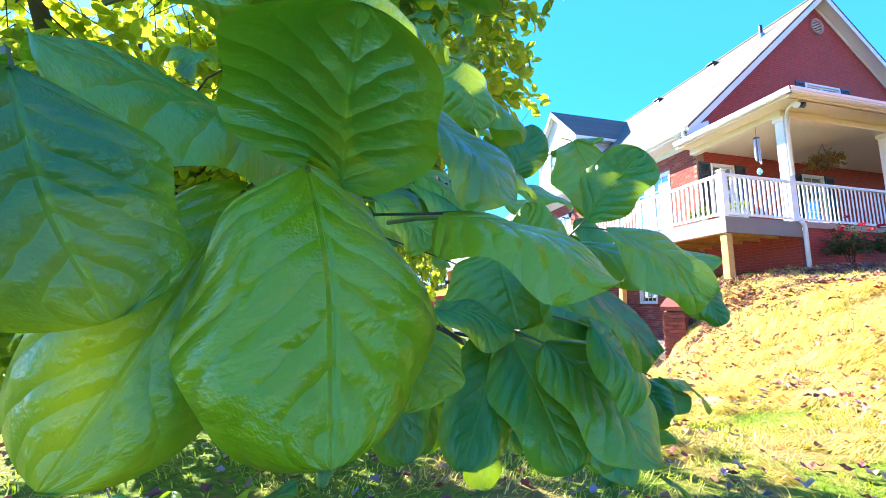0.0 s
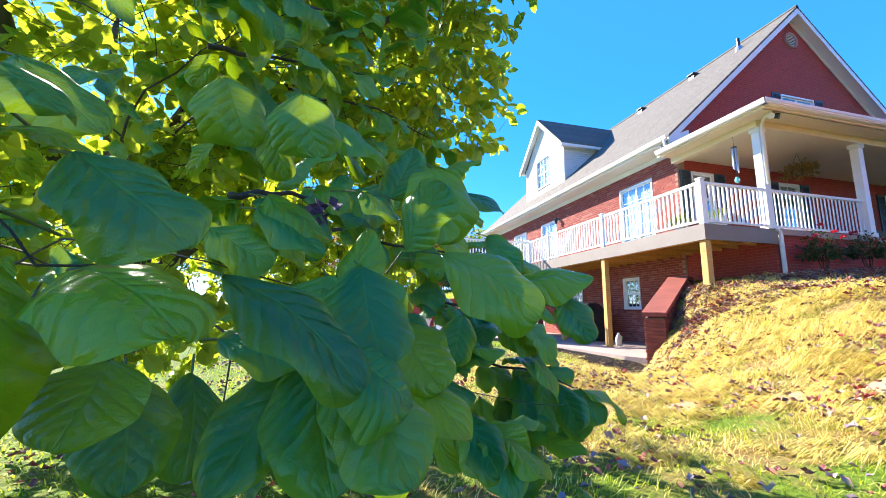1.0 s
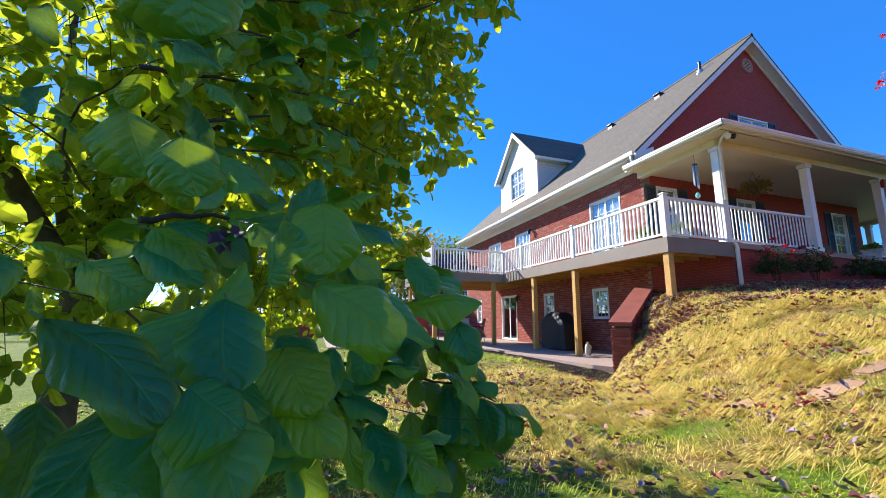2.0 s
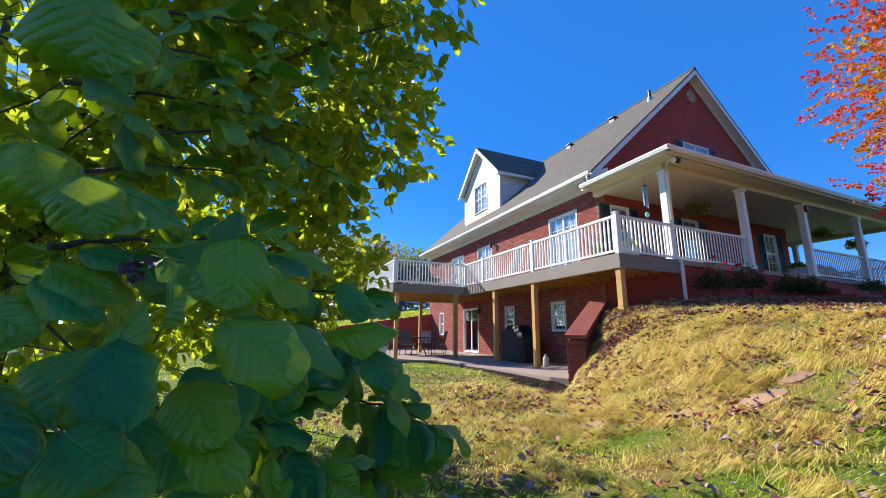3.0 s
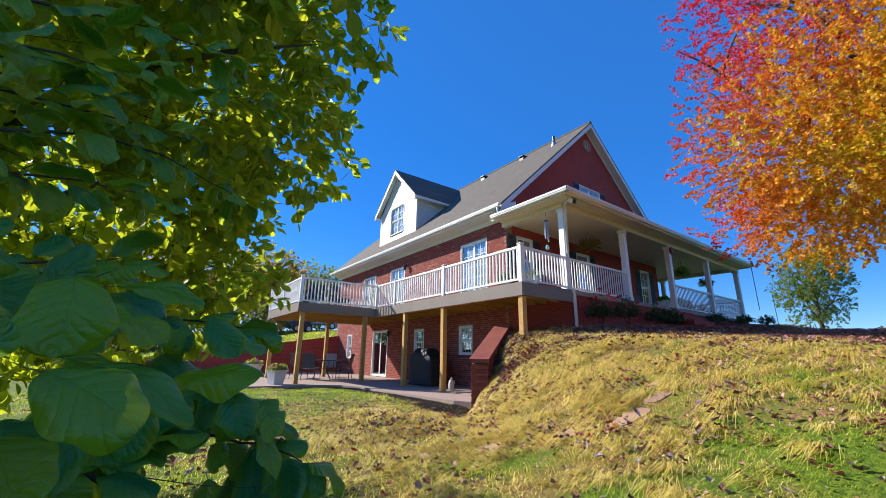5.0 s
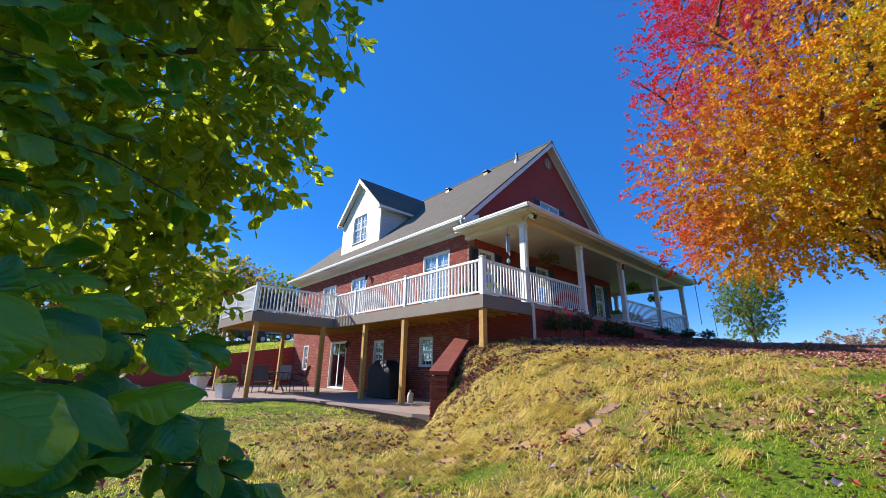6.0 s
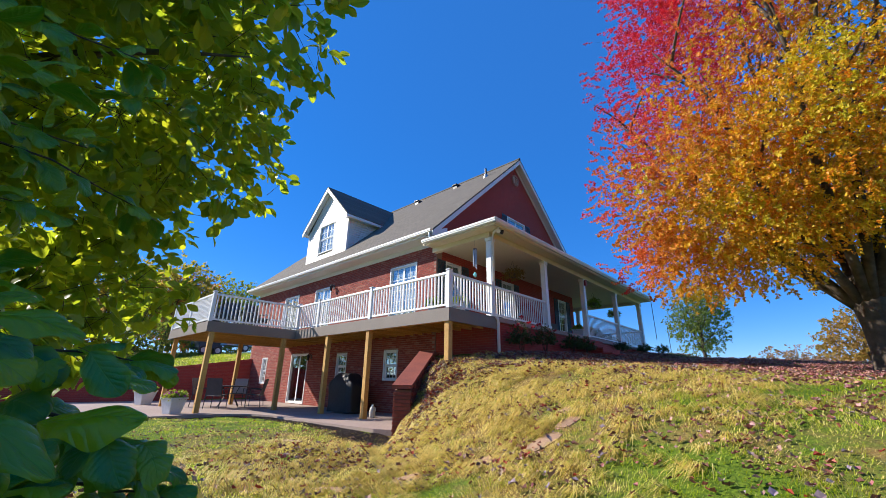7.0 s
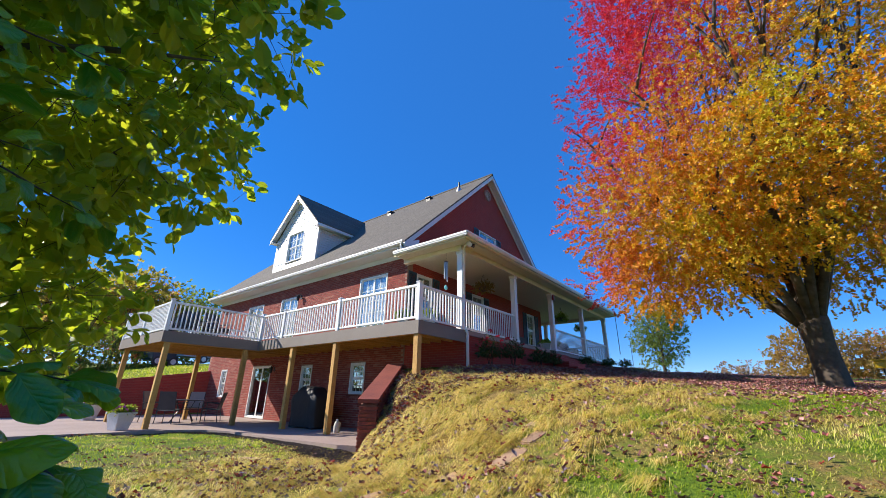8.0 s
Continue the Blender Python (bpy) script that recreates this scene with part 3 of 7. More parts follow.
part("porch_roof", slab([(PX0 - 0.05, PY0 - 0.05, PORCH_EAVE + 0.07), (PX1 + 0.05, PY0 - 0.05, PORCH_EAVE + 0.07), (PX1 - 2.4, Y0 - 0.003, back), (PX0 + 2.8, Y0 - 0.003, back)], 0.05), SHINGLES, porch, "dark shingle porch roof")
part("porch_roof", slab([(PX0 - 0.05, PY0 - 0.05, PORCH_EAVE + 0.07), (PX0 + 2.8, Y0 - 0.003, back), (PX0 - 0.05, Y0 - 0.003, PORCH_EAVE + 0.07)], 0.05), SHINGLES, porch, "dark shingle porch roof")
part("porch_roof", slab([(PX1 + 0.05, PY0 - 0.05, PORCH_EAVE + 0.07), (PX1 + 0.05, 9.0, PORCH_EAVE + 0.07), (X1 + 0.05, 9.0, back), (PX1 - 2.4, Y0 - 0.003, back)], 0.05), SHINGLES, porch, "dark shingle porch roof")
part("porch_base", boxed((1.95, 15.05, 0.06, 0.28, 0.6, FLOOR - 0.14), (14.8, 15.05, 0.28, 9.0, 0.6, FLOOR - 0.14), (1.95, 2.15, 0.28, Y0 - 0.003, -0.3, FLOOR - 0.14)), BRICK, porch, "red brick porch foundation")


def column(x, y):
    ob = thing("porch_column", "white square porch column with plain base and cap", "column", "porch columns", "", (x, y, FLOOR - 0.02))
    part("shaft", soft_box(-0.085, 0.085, -0.085, 0.085, 0.10, 2.19, 0.008), WHITE, ob)
    part("base", soft_box(-0.105, 0.105, -0.105, 0.105, 0.0, 0.10, 0.01), WHITE, ob)
    part("cap", soft_box(-0.11, 0.11, -0.11, 0.11, 2.19, 2.29, 0.01), WHITE, ob)
    return ob


first = column(COLUMN_X[0], 0.1)
for x in COLUMN_X[1:]:
    copy_thing(first, pose(x, 0.1, FLOOR - 0.02))
for y in (3.4, 6.4):
    copy_thing(first, pose(14.85, y, FLOOR - 0.02))

# ---- deck ----
DX, DI, DE = -2.91, 7.53, 11.85     # reach of the wide part, where it starts and ends
deck = thing("deck", "raised timber deck with grey-brown fascia on square posts", "deck", "", "structure")
DZ = FLOOR - 0.03


def boards(x0, x1, y0, y1):
    """Deck boards that run along y, each one a piece."""
    out, x, w = [], x0, 0.138
    while x + w <= x1 + 1e-6:
        out.append((x, x + w - 0.006, y0, y1, DZ - 0.028, DZ))
        x += w
    return out


for size in boards(0.03, 1.88, 0.03, DE - 0.03):
    part("deck_board", boxed(size), FASCIA, deck)
for size in boards(DX + 0.03, 0.02, DI + 0.03, DE - 0.03):
    part("deck_board", boxed(size), FASCIA, deck)
RIM = 0.32
for size in ((0.0, 0.03, 0.0, DI, DZ - RIM, DZ), (0.03, 1.94, 0.0, 0.03, DZ - RIM, DZ), (DX, 0.0, DI, DI + 0.03, DZ - RIM, DZ), (DX, DX + 0.03, DI + 0.03, DE, DZ - RIM, DZ), (DX + 0.03, 1.89, DE - 0.03, DE, DZ - RIM, DZ)):
    part("rim_board", boxed(size), FASCIA, deck, "grey-brown rim board")
y = 0.42
while y < DE - 0.2:
    if y < DI:
        part("joist", boxed((0.031, 1.89, y, y + 0.04, DZ - 0.29, DZ - 0.03)), TIMBER, deck)
    else:
        part("joist", boxed((DX + 0.031, 1.89, y, y + 0.04, DZ - 0.29, DZ - 0.03)), TIMBER, deck)
    y += 0.406
for size in ((0.06, 0.14, 0.05, DI - 0.1, DZ - RIM, DZ - 0.292), (DX + 0.1, 1.88, DI + 0.06, DI + 0.14, DZ - RIM, DZ - 0.292), (DX + 0.1, 1.88, DE - 0.36, DE - 0.28, DZ - RIM, DZ - 0.292)):
    part("girder", boxed(size), TIMBER, deck)


def deck_post(x, y, low):
    return part("deck_post", soft_box(x - 0.07, x + 0.07, y - 0.07, y + 0.07, low, DZ - RIM, 0.008), TIMBER, deck, "honey-coloured treated timber post")


for x, y in ((0.11, 3.22), (0.11, 5.42), (-2.72, 7.62), (-0.36, 7.62), (-2.72, 11.52), (-0.36, 11.52)):
    deck_post(x, y, 0.0)
deck_post(0.11, 0.11, 1.15)

rail_post_mesh = mesh_of("rail_post", soft_box(-0.052, 0.052, -0.052, 0.052, 0.0, 0.94, 0.006), VINYL)
cap_bm = boxed((-0.068, 0.068, -0.068, 0.068, 0.94, 0.962))
tip = cap_bm.verts.new((0, 0, 0.992))
ring = [cap_bm.verts.new(c) for c in ((-0.062, -0.062, 0.963), (0.062, -0.062, 0.963), (0.062, 0.062, 0.963), (-0.062, 0.062, 0.963))]
for i in range(4):
    cap_bm.faces.new((ring[i], ring[(i + 1) % 4], tip))
post_cap_mesh = mesh_of("post_cap", cap_bm, VINYL)
baluster_mesh = mesh_of("baluster", soft_box(-0.018, 0.018, -0.018, 0.018, 0.09, 0.84, 0.004), VINYL)


def railing(label, ends, posts, z=DZ, baluster=None, gap=0.122, material=None, group="deck railings"):
    """A straight railing between two points, with posts at the given fractions of its length."""
    (ax, ay), (bx, by) = ends
    length, turn = math.hypot(bx - ax, by - ay), math.degrees(math.atan2(by - ay, bx - ax))
    ob = thing("railing", label, "railing", group, "", (ax, ay, z), turn)
    stops = sorted(posts)
    for f in stops:
        p = shared("post", rail_post_mesh, ob, pose(f * length, 0, 0))
        shared("post_cap", post_cap_mesh, p)
    edges = sorted({0.0, 1.0, *stops})
    for a, b in zip(edges, edges[1:]):
        a0, b0 = a * length + (0.05 if a in stops else 0.0), b * length - (0.05 if b in stops else 0.0)
        part("top_rail", soft_box(a0, b0, -0.035, 0.035, 0.84, 0.90, 0.008), material or VINYL, ob)
        part("bottom_rail", soft_box(a0, b0, -0.022, 0.022, 0.05, 0.10, 0.006), material or VINYL, ob)
        n = max(1, round((b0 - a0) / gap))
        for k in range(n):
            shared("baluster", baluster or baluster_mesh, ob, pose(a0 + (k + 0.5) * (b0 - a0) / n, 0, 0))
    return ob


WHITE_RAIL = "white vinyl deck railing with square balusters"
railing(WHITE_RAIL, ((0.06, 0.06), (0.06, DI + 0.05)), (0.0, 3.10 / 7.5, 6.05 / 7.5, 1.0))
railing(WHITE_RAIL, ((0.11, 0.06), (1.77, 0.06)), ())
railing(WHITE_RAIL, ((DX + 0.06, DI + 0.06), (0.01, DI + 0.06)), (0.0,))
railing(WHITE_RAIL, ((DX + 0.06, DI + 0.11), (DX + 0.06, DE - 0.06)), (0.5, 1.0))
railing(WHITE_RAIL, ((DX + 0.11, DE - 0.06), (1.85, DE - 0.06)), (0.45,))
thin_mesh = mesh_of("baluster", soft_box(-0.011, 0.011, -0.011, 0.011, 0.09, 0.84, 0.003), WHITE)
PORCH_RAIL = "white metal porch railing with thin upright bars"
for a, b in ((0, 1), (2, 3), (3, 4)):
    railing(PORCH_RAIL, ((COLUMN_X[a] + 0.09, 0.1), (COLUMN_X[b] - 0.09, 0.1)), (), FLOOR - 0.02, thin_mesh, 0.115, WHITE, "porch railings")
railing(PORCH_RAIL, ((14.85, 0.19), (14.85, 3.3)), (), FLOOR - 0.02, thin_mesh, 0.115, WHITE, "porch railings")

# ---- patio and garden walls ----
patio_edge = [(1.9, 2.48), (-0.85, 0.66), (-1.08, 1.2), (-1.25, 3.2), (-1.30, 5.6), (-1.55, 6.5), (-2.1, 6.9), (-4.0, 7.1), (-6.4, 7.3), (-6.4, 15.72), (1.9, 15.72)]
structure("patio", prism(patio_edge, -0.35, 0.0), CONCRETE, "weathered concrete patio under the deck", "patio")
WALL_Y0, WALL_Y1 = 0.33, 0.69
garden_wall = thing("garden_wall", "sloping red brick retaining wall with brick cap", "wall", "", "structure", (0.169, 0.408, 0.0), 33.7)
wall_top = lambda x: 0.92 + (1.75 - 0.92) * min(1.0, (x + 1.5) / 2.38)
part("core", prism([(-1.47, -0.5), (1.5, -0.5), (1.5, wall_top(1) - 0.1), (0.88, wall_top(1) - 0.1), (-1.47, wall_top(-1.5) - 0.1)], WALL_Y0 + 0.02, WALL_Y1 - 0.02, "y"), MORTAR, garden_wall)
part("cap", prism([(-1.54, wall_top(-1.5) - 0.075), (0.88, wall_top(1) - 0.075), (1.5, wall_top(1) - 0.075), (1.5, wall_top(1)), (0.86, wall_top(1)), (-1.54, wall_top(-1.5))], WALL_Y0 - 0.025, WALL_Y1 + 0.025, "y"), BRICK_PIECE, garden_wall, "sloping brick cap")
far_wall_outline = [(1.9, -0.4), (1.9, 1.98), (-3.2, 1.22), (-9.0, 0.35), (-12.0, 0.0), (-12.0, -0.6)]
structure("wall_far_garden", prism(far_wall_outline, 15.72, 16.08, "y"), BRICK, "dark red brick garden wall sloping down beside the patio", "wall")

# ---- plants ----
def leaf_shape(length, width, curl=0.25, wave=0.06, fold=0.25, seed=0, along=12, across=6, notch=0.0):
    """A broad leaf: base at the origin, tip along +y, upper face towards +z."""
    rng = random.Random(seed)
    phase, skew, broad, droop = rng.uniform(0, 6.28), rng.uniform(-0.06, 0.06), rng.uniform(0.90, 1.20), rng.uniform(0.1, 1.1)
    twist = rng.uniform(-0.6, 0.6)
    me, verts, faces, uvs = bpy.data.meshes.new("leaf"), [], [], []
    for i in range(along + 1):
        s = 0.5 - 0.5 * math.cos(math.pi * i / along)
        half = 0.5 * width * max(0.0, 1 - abs(2 * s ** broad - 1) ** 2.15) ** 0.53
        bend = curl * length * (s - s * s) * 1.3
        for j in range(across + 1):
            u = 2 * j / across - 1
            edge = wave * length * math.sin(2 * math.pi * (1.7 * s + 0.31 * u) + phase) * u * u
            rip = 1 + 0.05 * math.sin(13 * s + phase + 3 * u) * abs(u)
            x = half * u * rip + skew * length * math.sin(math.pi * s)
            z = bend + fold * abs(half * u) + edge - 0.35 * fold * half * u * u * 2 + twist * half * u * s + 0.013 * length * math.sin(9 * s + 2 * phase) * math.cos(2.5 * u + phase) - 0.55 * half * u ** 4 * droop + 0.009 * length * (0.5 - abs((6.5 * s - 1.6 * abs(u)) % 1.0 - 0.5)) ** 0.7 * min(1.0, 3 * abs(u)) * (1.1 - abs(u)) * math.sin(math.pi * s)
            verts.append((x, length * s * (1 - 0.12 * curl * s), z))
            uvs.append((u, s))
    w = across + 1
    for i in range(along):
        for j in range(across):
            faces.append((i * w + j, i * w + j + 1, (i + 1) * w + j + 1, (i + 1) * w + j))
    me.from_pydata(verts, [], faces)
    layer = me.uv_layers.new(name="UVMap")
    for loop in me.loops:
        layer.data[loop.index].uv = uvs[loop.vertex_index]
    me.materials.append(LEAF)
    me.shade_smooth()
    return me


def between(base, tip, face):
    """A pose with its origin at base, +y towards tip and +z as near as can be to the way face."""
    y = (Vector(tip) - Vector(base)).normalized()
    x = y.cross(Vector(face)).normalized()
    z = x.cross(y)
    m = Matrix((x, y, z)).transposed().to_4x4()
    m.translation = Vector(base)
    return m


magnolia = thing("magnolia_tree", "leafy magnolia tree with broad green leaves turning yellow", "tree")
hero_count = 0


def big_leaf(base, tip, width, curl=0.2, fold=0.25, lean=(0, 0, 0)):
    """One of the large leaves at the ends of the low branches, with its stalk."""
    global hero_count
    hero_count += 1
    b, t = Vector(base), Vector(tip)
    face = (Vector((-6.9, -6.6, 1.75)) - b).normalized() + Vector(lean)
    length = (t - b).length
    ob = shared("leaf", leaf_shape(length, width, curl, 0.05, fold, 100 + hero_count, 34, 14), magnolia, between(b, t, face))
    back_way = (b - t).normalized() * 0.012 + Vector((-0.003, 0.010, -0.004))
    part("stalk", tube(bmesh.new(), [b + back_way, b + back_way * 0.4, b + (t - b) * 0.03], [0.0007, 0.0006, 0.0006], 5), STALK, magnolia)
    return ob


big_leaf((-7.039, -5.894, 0.942), (-7.030, -5.912, 0.885), 0.050, 0.10, 0.12, (0, 0, 0.1))
big_leaf((-7.007, -5.887, 0.934), (-6.972, -5.910, 0.916), 0.036, 0.28, 0.15, (0, 0, 0.6))
big_leaf((-7.032, -5.892, 0.939), (-7.029, -5.918, 0.963), 0.040, -0.08, 0.18, (0, 0, 0))
big_leaf((-7.080, -5.913, 0.947), (-7.064, -5.909, 0.908), 0.034, 0.15, 0.18, (0, 0, 0))
big_leaf((-7.054, -5.882, 0.939), (-7.077, -5.899, 0.880), 0.040, 0.12, 0.35, (0.4, 0, 0))
big_leaf((-7.044, -5.863, 0.954), (-7.086, -5.905, 0.957), 0.042, 0.15, 0.20, (0, 0, 0.6))
big_leaf((-7.076, -5.824, 1.028), (-7.047, -5.813, 1.001), 0.045, 0.10, 0.20, (0, 0, 0.3))
big_leaf((-7.018, -5.879, 0.969), (-6.983, -5.881, 0.941), 0.036, 0.20, 0.20, (0, 0, 0.4))
big_leaf((-7.042, -5.874, 0.985), (-7.043, -5.898, 0.980), 0.030, 0.20, 0.30, (0, 0, 0.4))
big_leaf((-7.076, -5.884, 0.987), (-7.052, -5.869, 0.989), 0.034, 0.20, 0.20, (0, 0, 0.7))
big_leaf((-6.981, -5.856, 0.936), (-6.929, -5.870, 0.895), 0.033, 0.20, 0.30, (0, 0, 0.6))
big_leaf((-6.938, -5.790, 0.916), (-6.926, -5.763, 0.975), 0.034, 0.15, 0.45, (-0.5, 0, 0))
big_leaf((-6.929, -5.788, 0.948), (-6.917, -5.817, 0.895), 0.046, 0.12, 0.25, (0, 0, 0.1))
big_leaf((-6.939, -5.809, 0.895), (-6.905, -5.841, 0.850), 0.050, 0.08, 0.12, (0, 0, 0))
big_leaf((-6.962, -5.799, 0.896), (-6.987, -5.832, 0.850), 0.034, 0.10, 0.50, (0, 0, 0))
big_leaf((-6.953, -5.798, 0.898), (-6.938, -5.829, 0.844), 0.050, 0.12, 0.40, (0, 0, 0))
big_leaf((-7.011, -5.859, 0.907), (-7.014, -5.876, 0.884), 0.032, 0.15, 0.25, (0, 0, 0))
big_leaf((-7.019, -5.831, 0.896), (-7.008, -5.847, 0.860), 0.032, 0.10, 0.30, (0, 0, 0))
big_leaf((-7.004, -5.804, 0.894), (-6.998, -5.823, 0.853), 0.028, 0.20, 0.40, (0.3, 0, 0))
big_leaf((-6.993, -5.810, 0.910), (-6.952, -5.804, 0.900), 0.036, 0.20, 0.20, (0, 0, 0.4))
big_leaf((-7.036, -5.697, 1.103), (-7.017, -5.689, 1.050), 0.060, 0.15, 0.25, (0, 0, 0.2))
big_leaf((-7.029, -5.895, 0.986), (-7.013, -5.892, 0.975), 0.030, 0.10, 0.20, (0, 0, 0.3))
big_leaf((-7.045, -5.865, 0.980), (-7.024, -5.862, 0.974), 0.034, 0.20, 0.20, (0, 0, 0.4))
big_leaf((-7.003, -5.679, 1.072), (-6.989, -5.672, 1.031), 0.030, 0.10, 0.20, (0, 0, 0))
big_leaf((-6.992, -5.702, 1.078), (-6.922, -5.690, 1.031), 0.040, 0.20, 0.35, (0, 0, 0.6))
big_leaf((-6.995, -5.745, 0.988), (-6.950, -5.754, 0.958), 0.032, 0.20, 0.25, (0, 0, 0.4))
big_leaf((-7.018, -5.758, 0.971), (-6.981, -5.757, 0.948), 0.034, 0.15, 0.20, (0, 0, 0.3))
big_leaf((-6.906, -5.795, 0.958), (-6.888, -5.822, 0.990), 0.032, 0.10, 0.20, (0, 0, 0))
big_leaf((-6.903, -5.687, 1.019), (-6.882, -5.687, 1.068), 0.040, 0.10, 0.30, (0, 0, 0))
big_leaf((-6.863, -5.682, 1.045), (-6.826, -5.707, 1.054), 0.030, 0.15, 0.20, (0, 0, 0.3))
big_leaf((-6.856, -5.708, 1.021), (-6.813, -5.728, 1.001), 0.028, 0.30, 0.30, (0, 0, 0.8))
big_leaf((-6.796, -5.666, 0.949), (-6.725, -5.718, 0.953), 0.046, 0.15, 0.15, (0, 0, 0.8))
big_leaf((-6.878, -5.680, 0.968), (-6.778, -5.747, 0.914), 0.040, 0.30, 0.30, (0, 0, 0.7))
big_leaf((-6.750, -5.694, 0.927), (-6.736, -5.716, 0.897), 0.026, 0.30, 0.40, (0, 0, 0))
big_leaf((-6.928, -5.725, 1.011), (-6.901, -5.732, 0.988), 0.034, 0.20, 0.20, (0, 0, 0.3))
big_leaf((-6.972, -5.583, 1.056), (-6.916, -5.587, 1.034), 0.050, 0.20, 0.20, (0, 0, 0.6))
big_leaf((-6.855, -5.662, 0.908), (-6.883, -5.683, 0.859), 0.045, 0.20, 0.30, (0, 0, 0))
big_leaf((-6.898, -5.717, 0.886), (-6.853, -5.759, 0.839), 0.042, 0.15, 0.25, (0, 0, 0.1))
big_leaf((-6.812, -5.612, 0.918), (-6.827, -5.622, 0.867), 0.040, 0.20, 0.30, (0, 0, 0))
big_leaf((-6.876, -5.772, 0.960), (-6.818, -5.792, 0.919), 0.052, 0.15, 0.20, (0, 0, 0.3))
big_leaf((-6.877, -5.743, 1.029), (-6.876, -5.757, 0.968), 0.056, 0.15, 0.20, (0, 0, 0))
big_leaf((-6.904, -5.712, 0.921), (-6.871, -5.720, 0.900), 0.038, 0.15, 0.20, (0, 0, 0.3))
big_leaf((-6.899, -5.722, 0.914), (-6.870, -5.747, 0.868), 0.055, 0.15, 0.20, (0, 0, 0.1))
big_leaf((-6.991, -5.738, 0.999), (-6.949, -5.731, 0.972), 0.055, 0.15, 0.20, (0, 0, 0.5))
big_leaf((-6.940, -5.672, 1.027), (-6.900, -5.671, 1.007), 0.050, 0.20, 0.25, (0, 0, 0.5))
big_leaf((-6.875, -5.599, 1.021), (-6.805, -5.615, 0.981), 0.052, 0.25, 0.30, (0, 0, 0.6))
big_leaf((-6.863, -5.552, 1.049), (-6.771, -5.572, 1.030), 0.050, 0.25, 0.30, (0, 0, 0.8))
big_leaf((-6.765, -5.561, 1.017), (-6.726, -5.575, 0.968), 0.040, 0.15, 0.30, (-0.4, 0, 0))
big_leaf((-6.744, -5.542, 0.988), (-6.689, -5.563, 0.973), 0.040, 0.15, 0.30, (0, 0, 0.6))
big_leaf((-6.749, -5.703, 0.936), (-6.733, -5.721, 0.897), 0.036, 0.30, 0.40, (0, 0, 0))
big_leaf((-6.986, -5.785, 1.191), (-6.967, -5.769, 1.136), 0.078, 0.10, 0.20, (0, 0, 0))
big_leaf((-6.987, -5.755, 1.139), (-6.956, -5.748, 1.126), 0.036, 0.15, 0.20, (0, 0, 0.2))
big_leaf((-6.987, -5.679, 1.152), (-6.947, -5.665, 1.121), 0.030, 0.25, 0.35, (0, 0, 0.5))
big_leaf((-6.969, -5.773, 1.057), (-6.955, -5.769, 1.017), 0.046, 0.10, 0.20, (0, 0, 0))
big_leaf((-6.966, -5.740, 1.062), (-6.909, -5.728, 1.031), 0.046, 0.20, 0.40, (0, 0, 0.5))
big_leaf((-6.948, -5.773, 0.943), (-6.947, -5.800, 0.900), 0.060, 0.10, 0.20, (0, 0, 0))
big_leaf((-6.927, -5.731, 0.893), (-6.937, -5.762, 0.861), 0.060, 0.10, 0.20, (0, 0, 0.2))
big_leaf((-6.925, -5.672, 0.873), (-6.874, -5.685, 0.831), 0.055, 0.10, 0.20, (0, 0, 0.2))
big_leaf((-6.932, -5.836, 0.904), (-6.906, -5.834, 0.882), 0.050, 0.10, 0.20, (0, 0, 0.4))
big_leaf((-6.670, -5.401, 0.795), (-6.620, -5.441, 0.838), 0.034, 0.20, 0.30, (0, 0, 0.6))
big_leaf((-6.662, -5.413, 0.808), (-6.625, -5.478, 0.764), 0.062, 0.15, 0.25, (0, 0, 0.1))
big_leaf((-6.627, -5.409, 0.802), (-6.573, -5.455, 0.788), 0.026, 0.20, 0.30, (0, 0, 0.6))
big_leaf((-6.628, -5.420, 0.799), (-6.598, -5.454, 0.778), 0.026, 0.20, 0.30, (0, 0, 0.4))
big_leaf((-6.682, -5.397, 0.788), (-6.682, -5.439, 0.720), 0.042, 0.20, 0.40, (0, 0, 0))
big_leaf((-6.667, -5.408, 0.772), (-6.660, -5.450, 0.718), 0.040, 0.20, 0.30, (0, 0, 0))
big_leaf((-6.712, -5.387, 0.783), (-6.710, -5.433, 0.704), 0.045, 0.20, 0.40, (0, 0, 0))

# low branches that reach out from the trunk
BASE = Vector((-8.35, -2.9, ground_height(-8.35, -2.9)))
BRANCHES = (
    ((-8.30, -3.0, 1.3), (-7.6, -4.9, 1.02), (-7.12, -5.70, 0.965), (-6.92, -5.72, 0.93)),
    ((-8.30, -3.0, 1.2), (-7.2, -4.9, 0.85), (-6.80, -5.50, 0.82), (-6.62, -5.53, 0.80)),
    ((-7.6, -4.9, 1.02), (-7.2, -5.75, 0.99), (-7.05, -5.86, 0.95), (-7.0, -5.88, 0.935)),
    ((-8.30, -3.0, 1.7), (-7.5, -4.9, 1.35), (-7.1, -5.45, 1.32), (-6.93, -5.48, 1.36)),
    ((-7.6, -4.9, 1.02), (-7.25, -5.55, 0.78), (-7.05, -5.70, 0.74), (-6.93, -5.70, 0.76)),
    ((-7.5, -4.9, 1.35), (-7.45, -5.6, 1.30), (-7.2, -5.75, 1.15), (-7.05, -5.76, 1.08)),
    ((-8.30, -3.0, 1.9), (-7.4, -4.5, 1.75), (-6.9, -5.0, 1.70), (-6.65, -5.05, 1.72)),
    ((-7.2, -4.9, 0.85), (-7.1, -5.35, 0.60), (-6.95, -5.55, 0.56), (-6.80, -5.52, 0.60)),
)


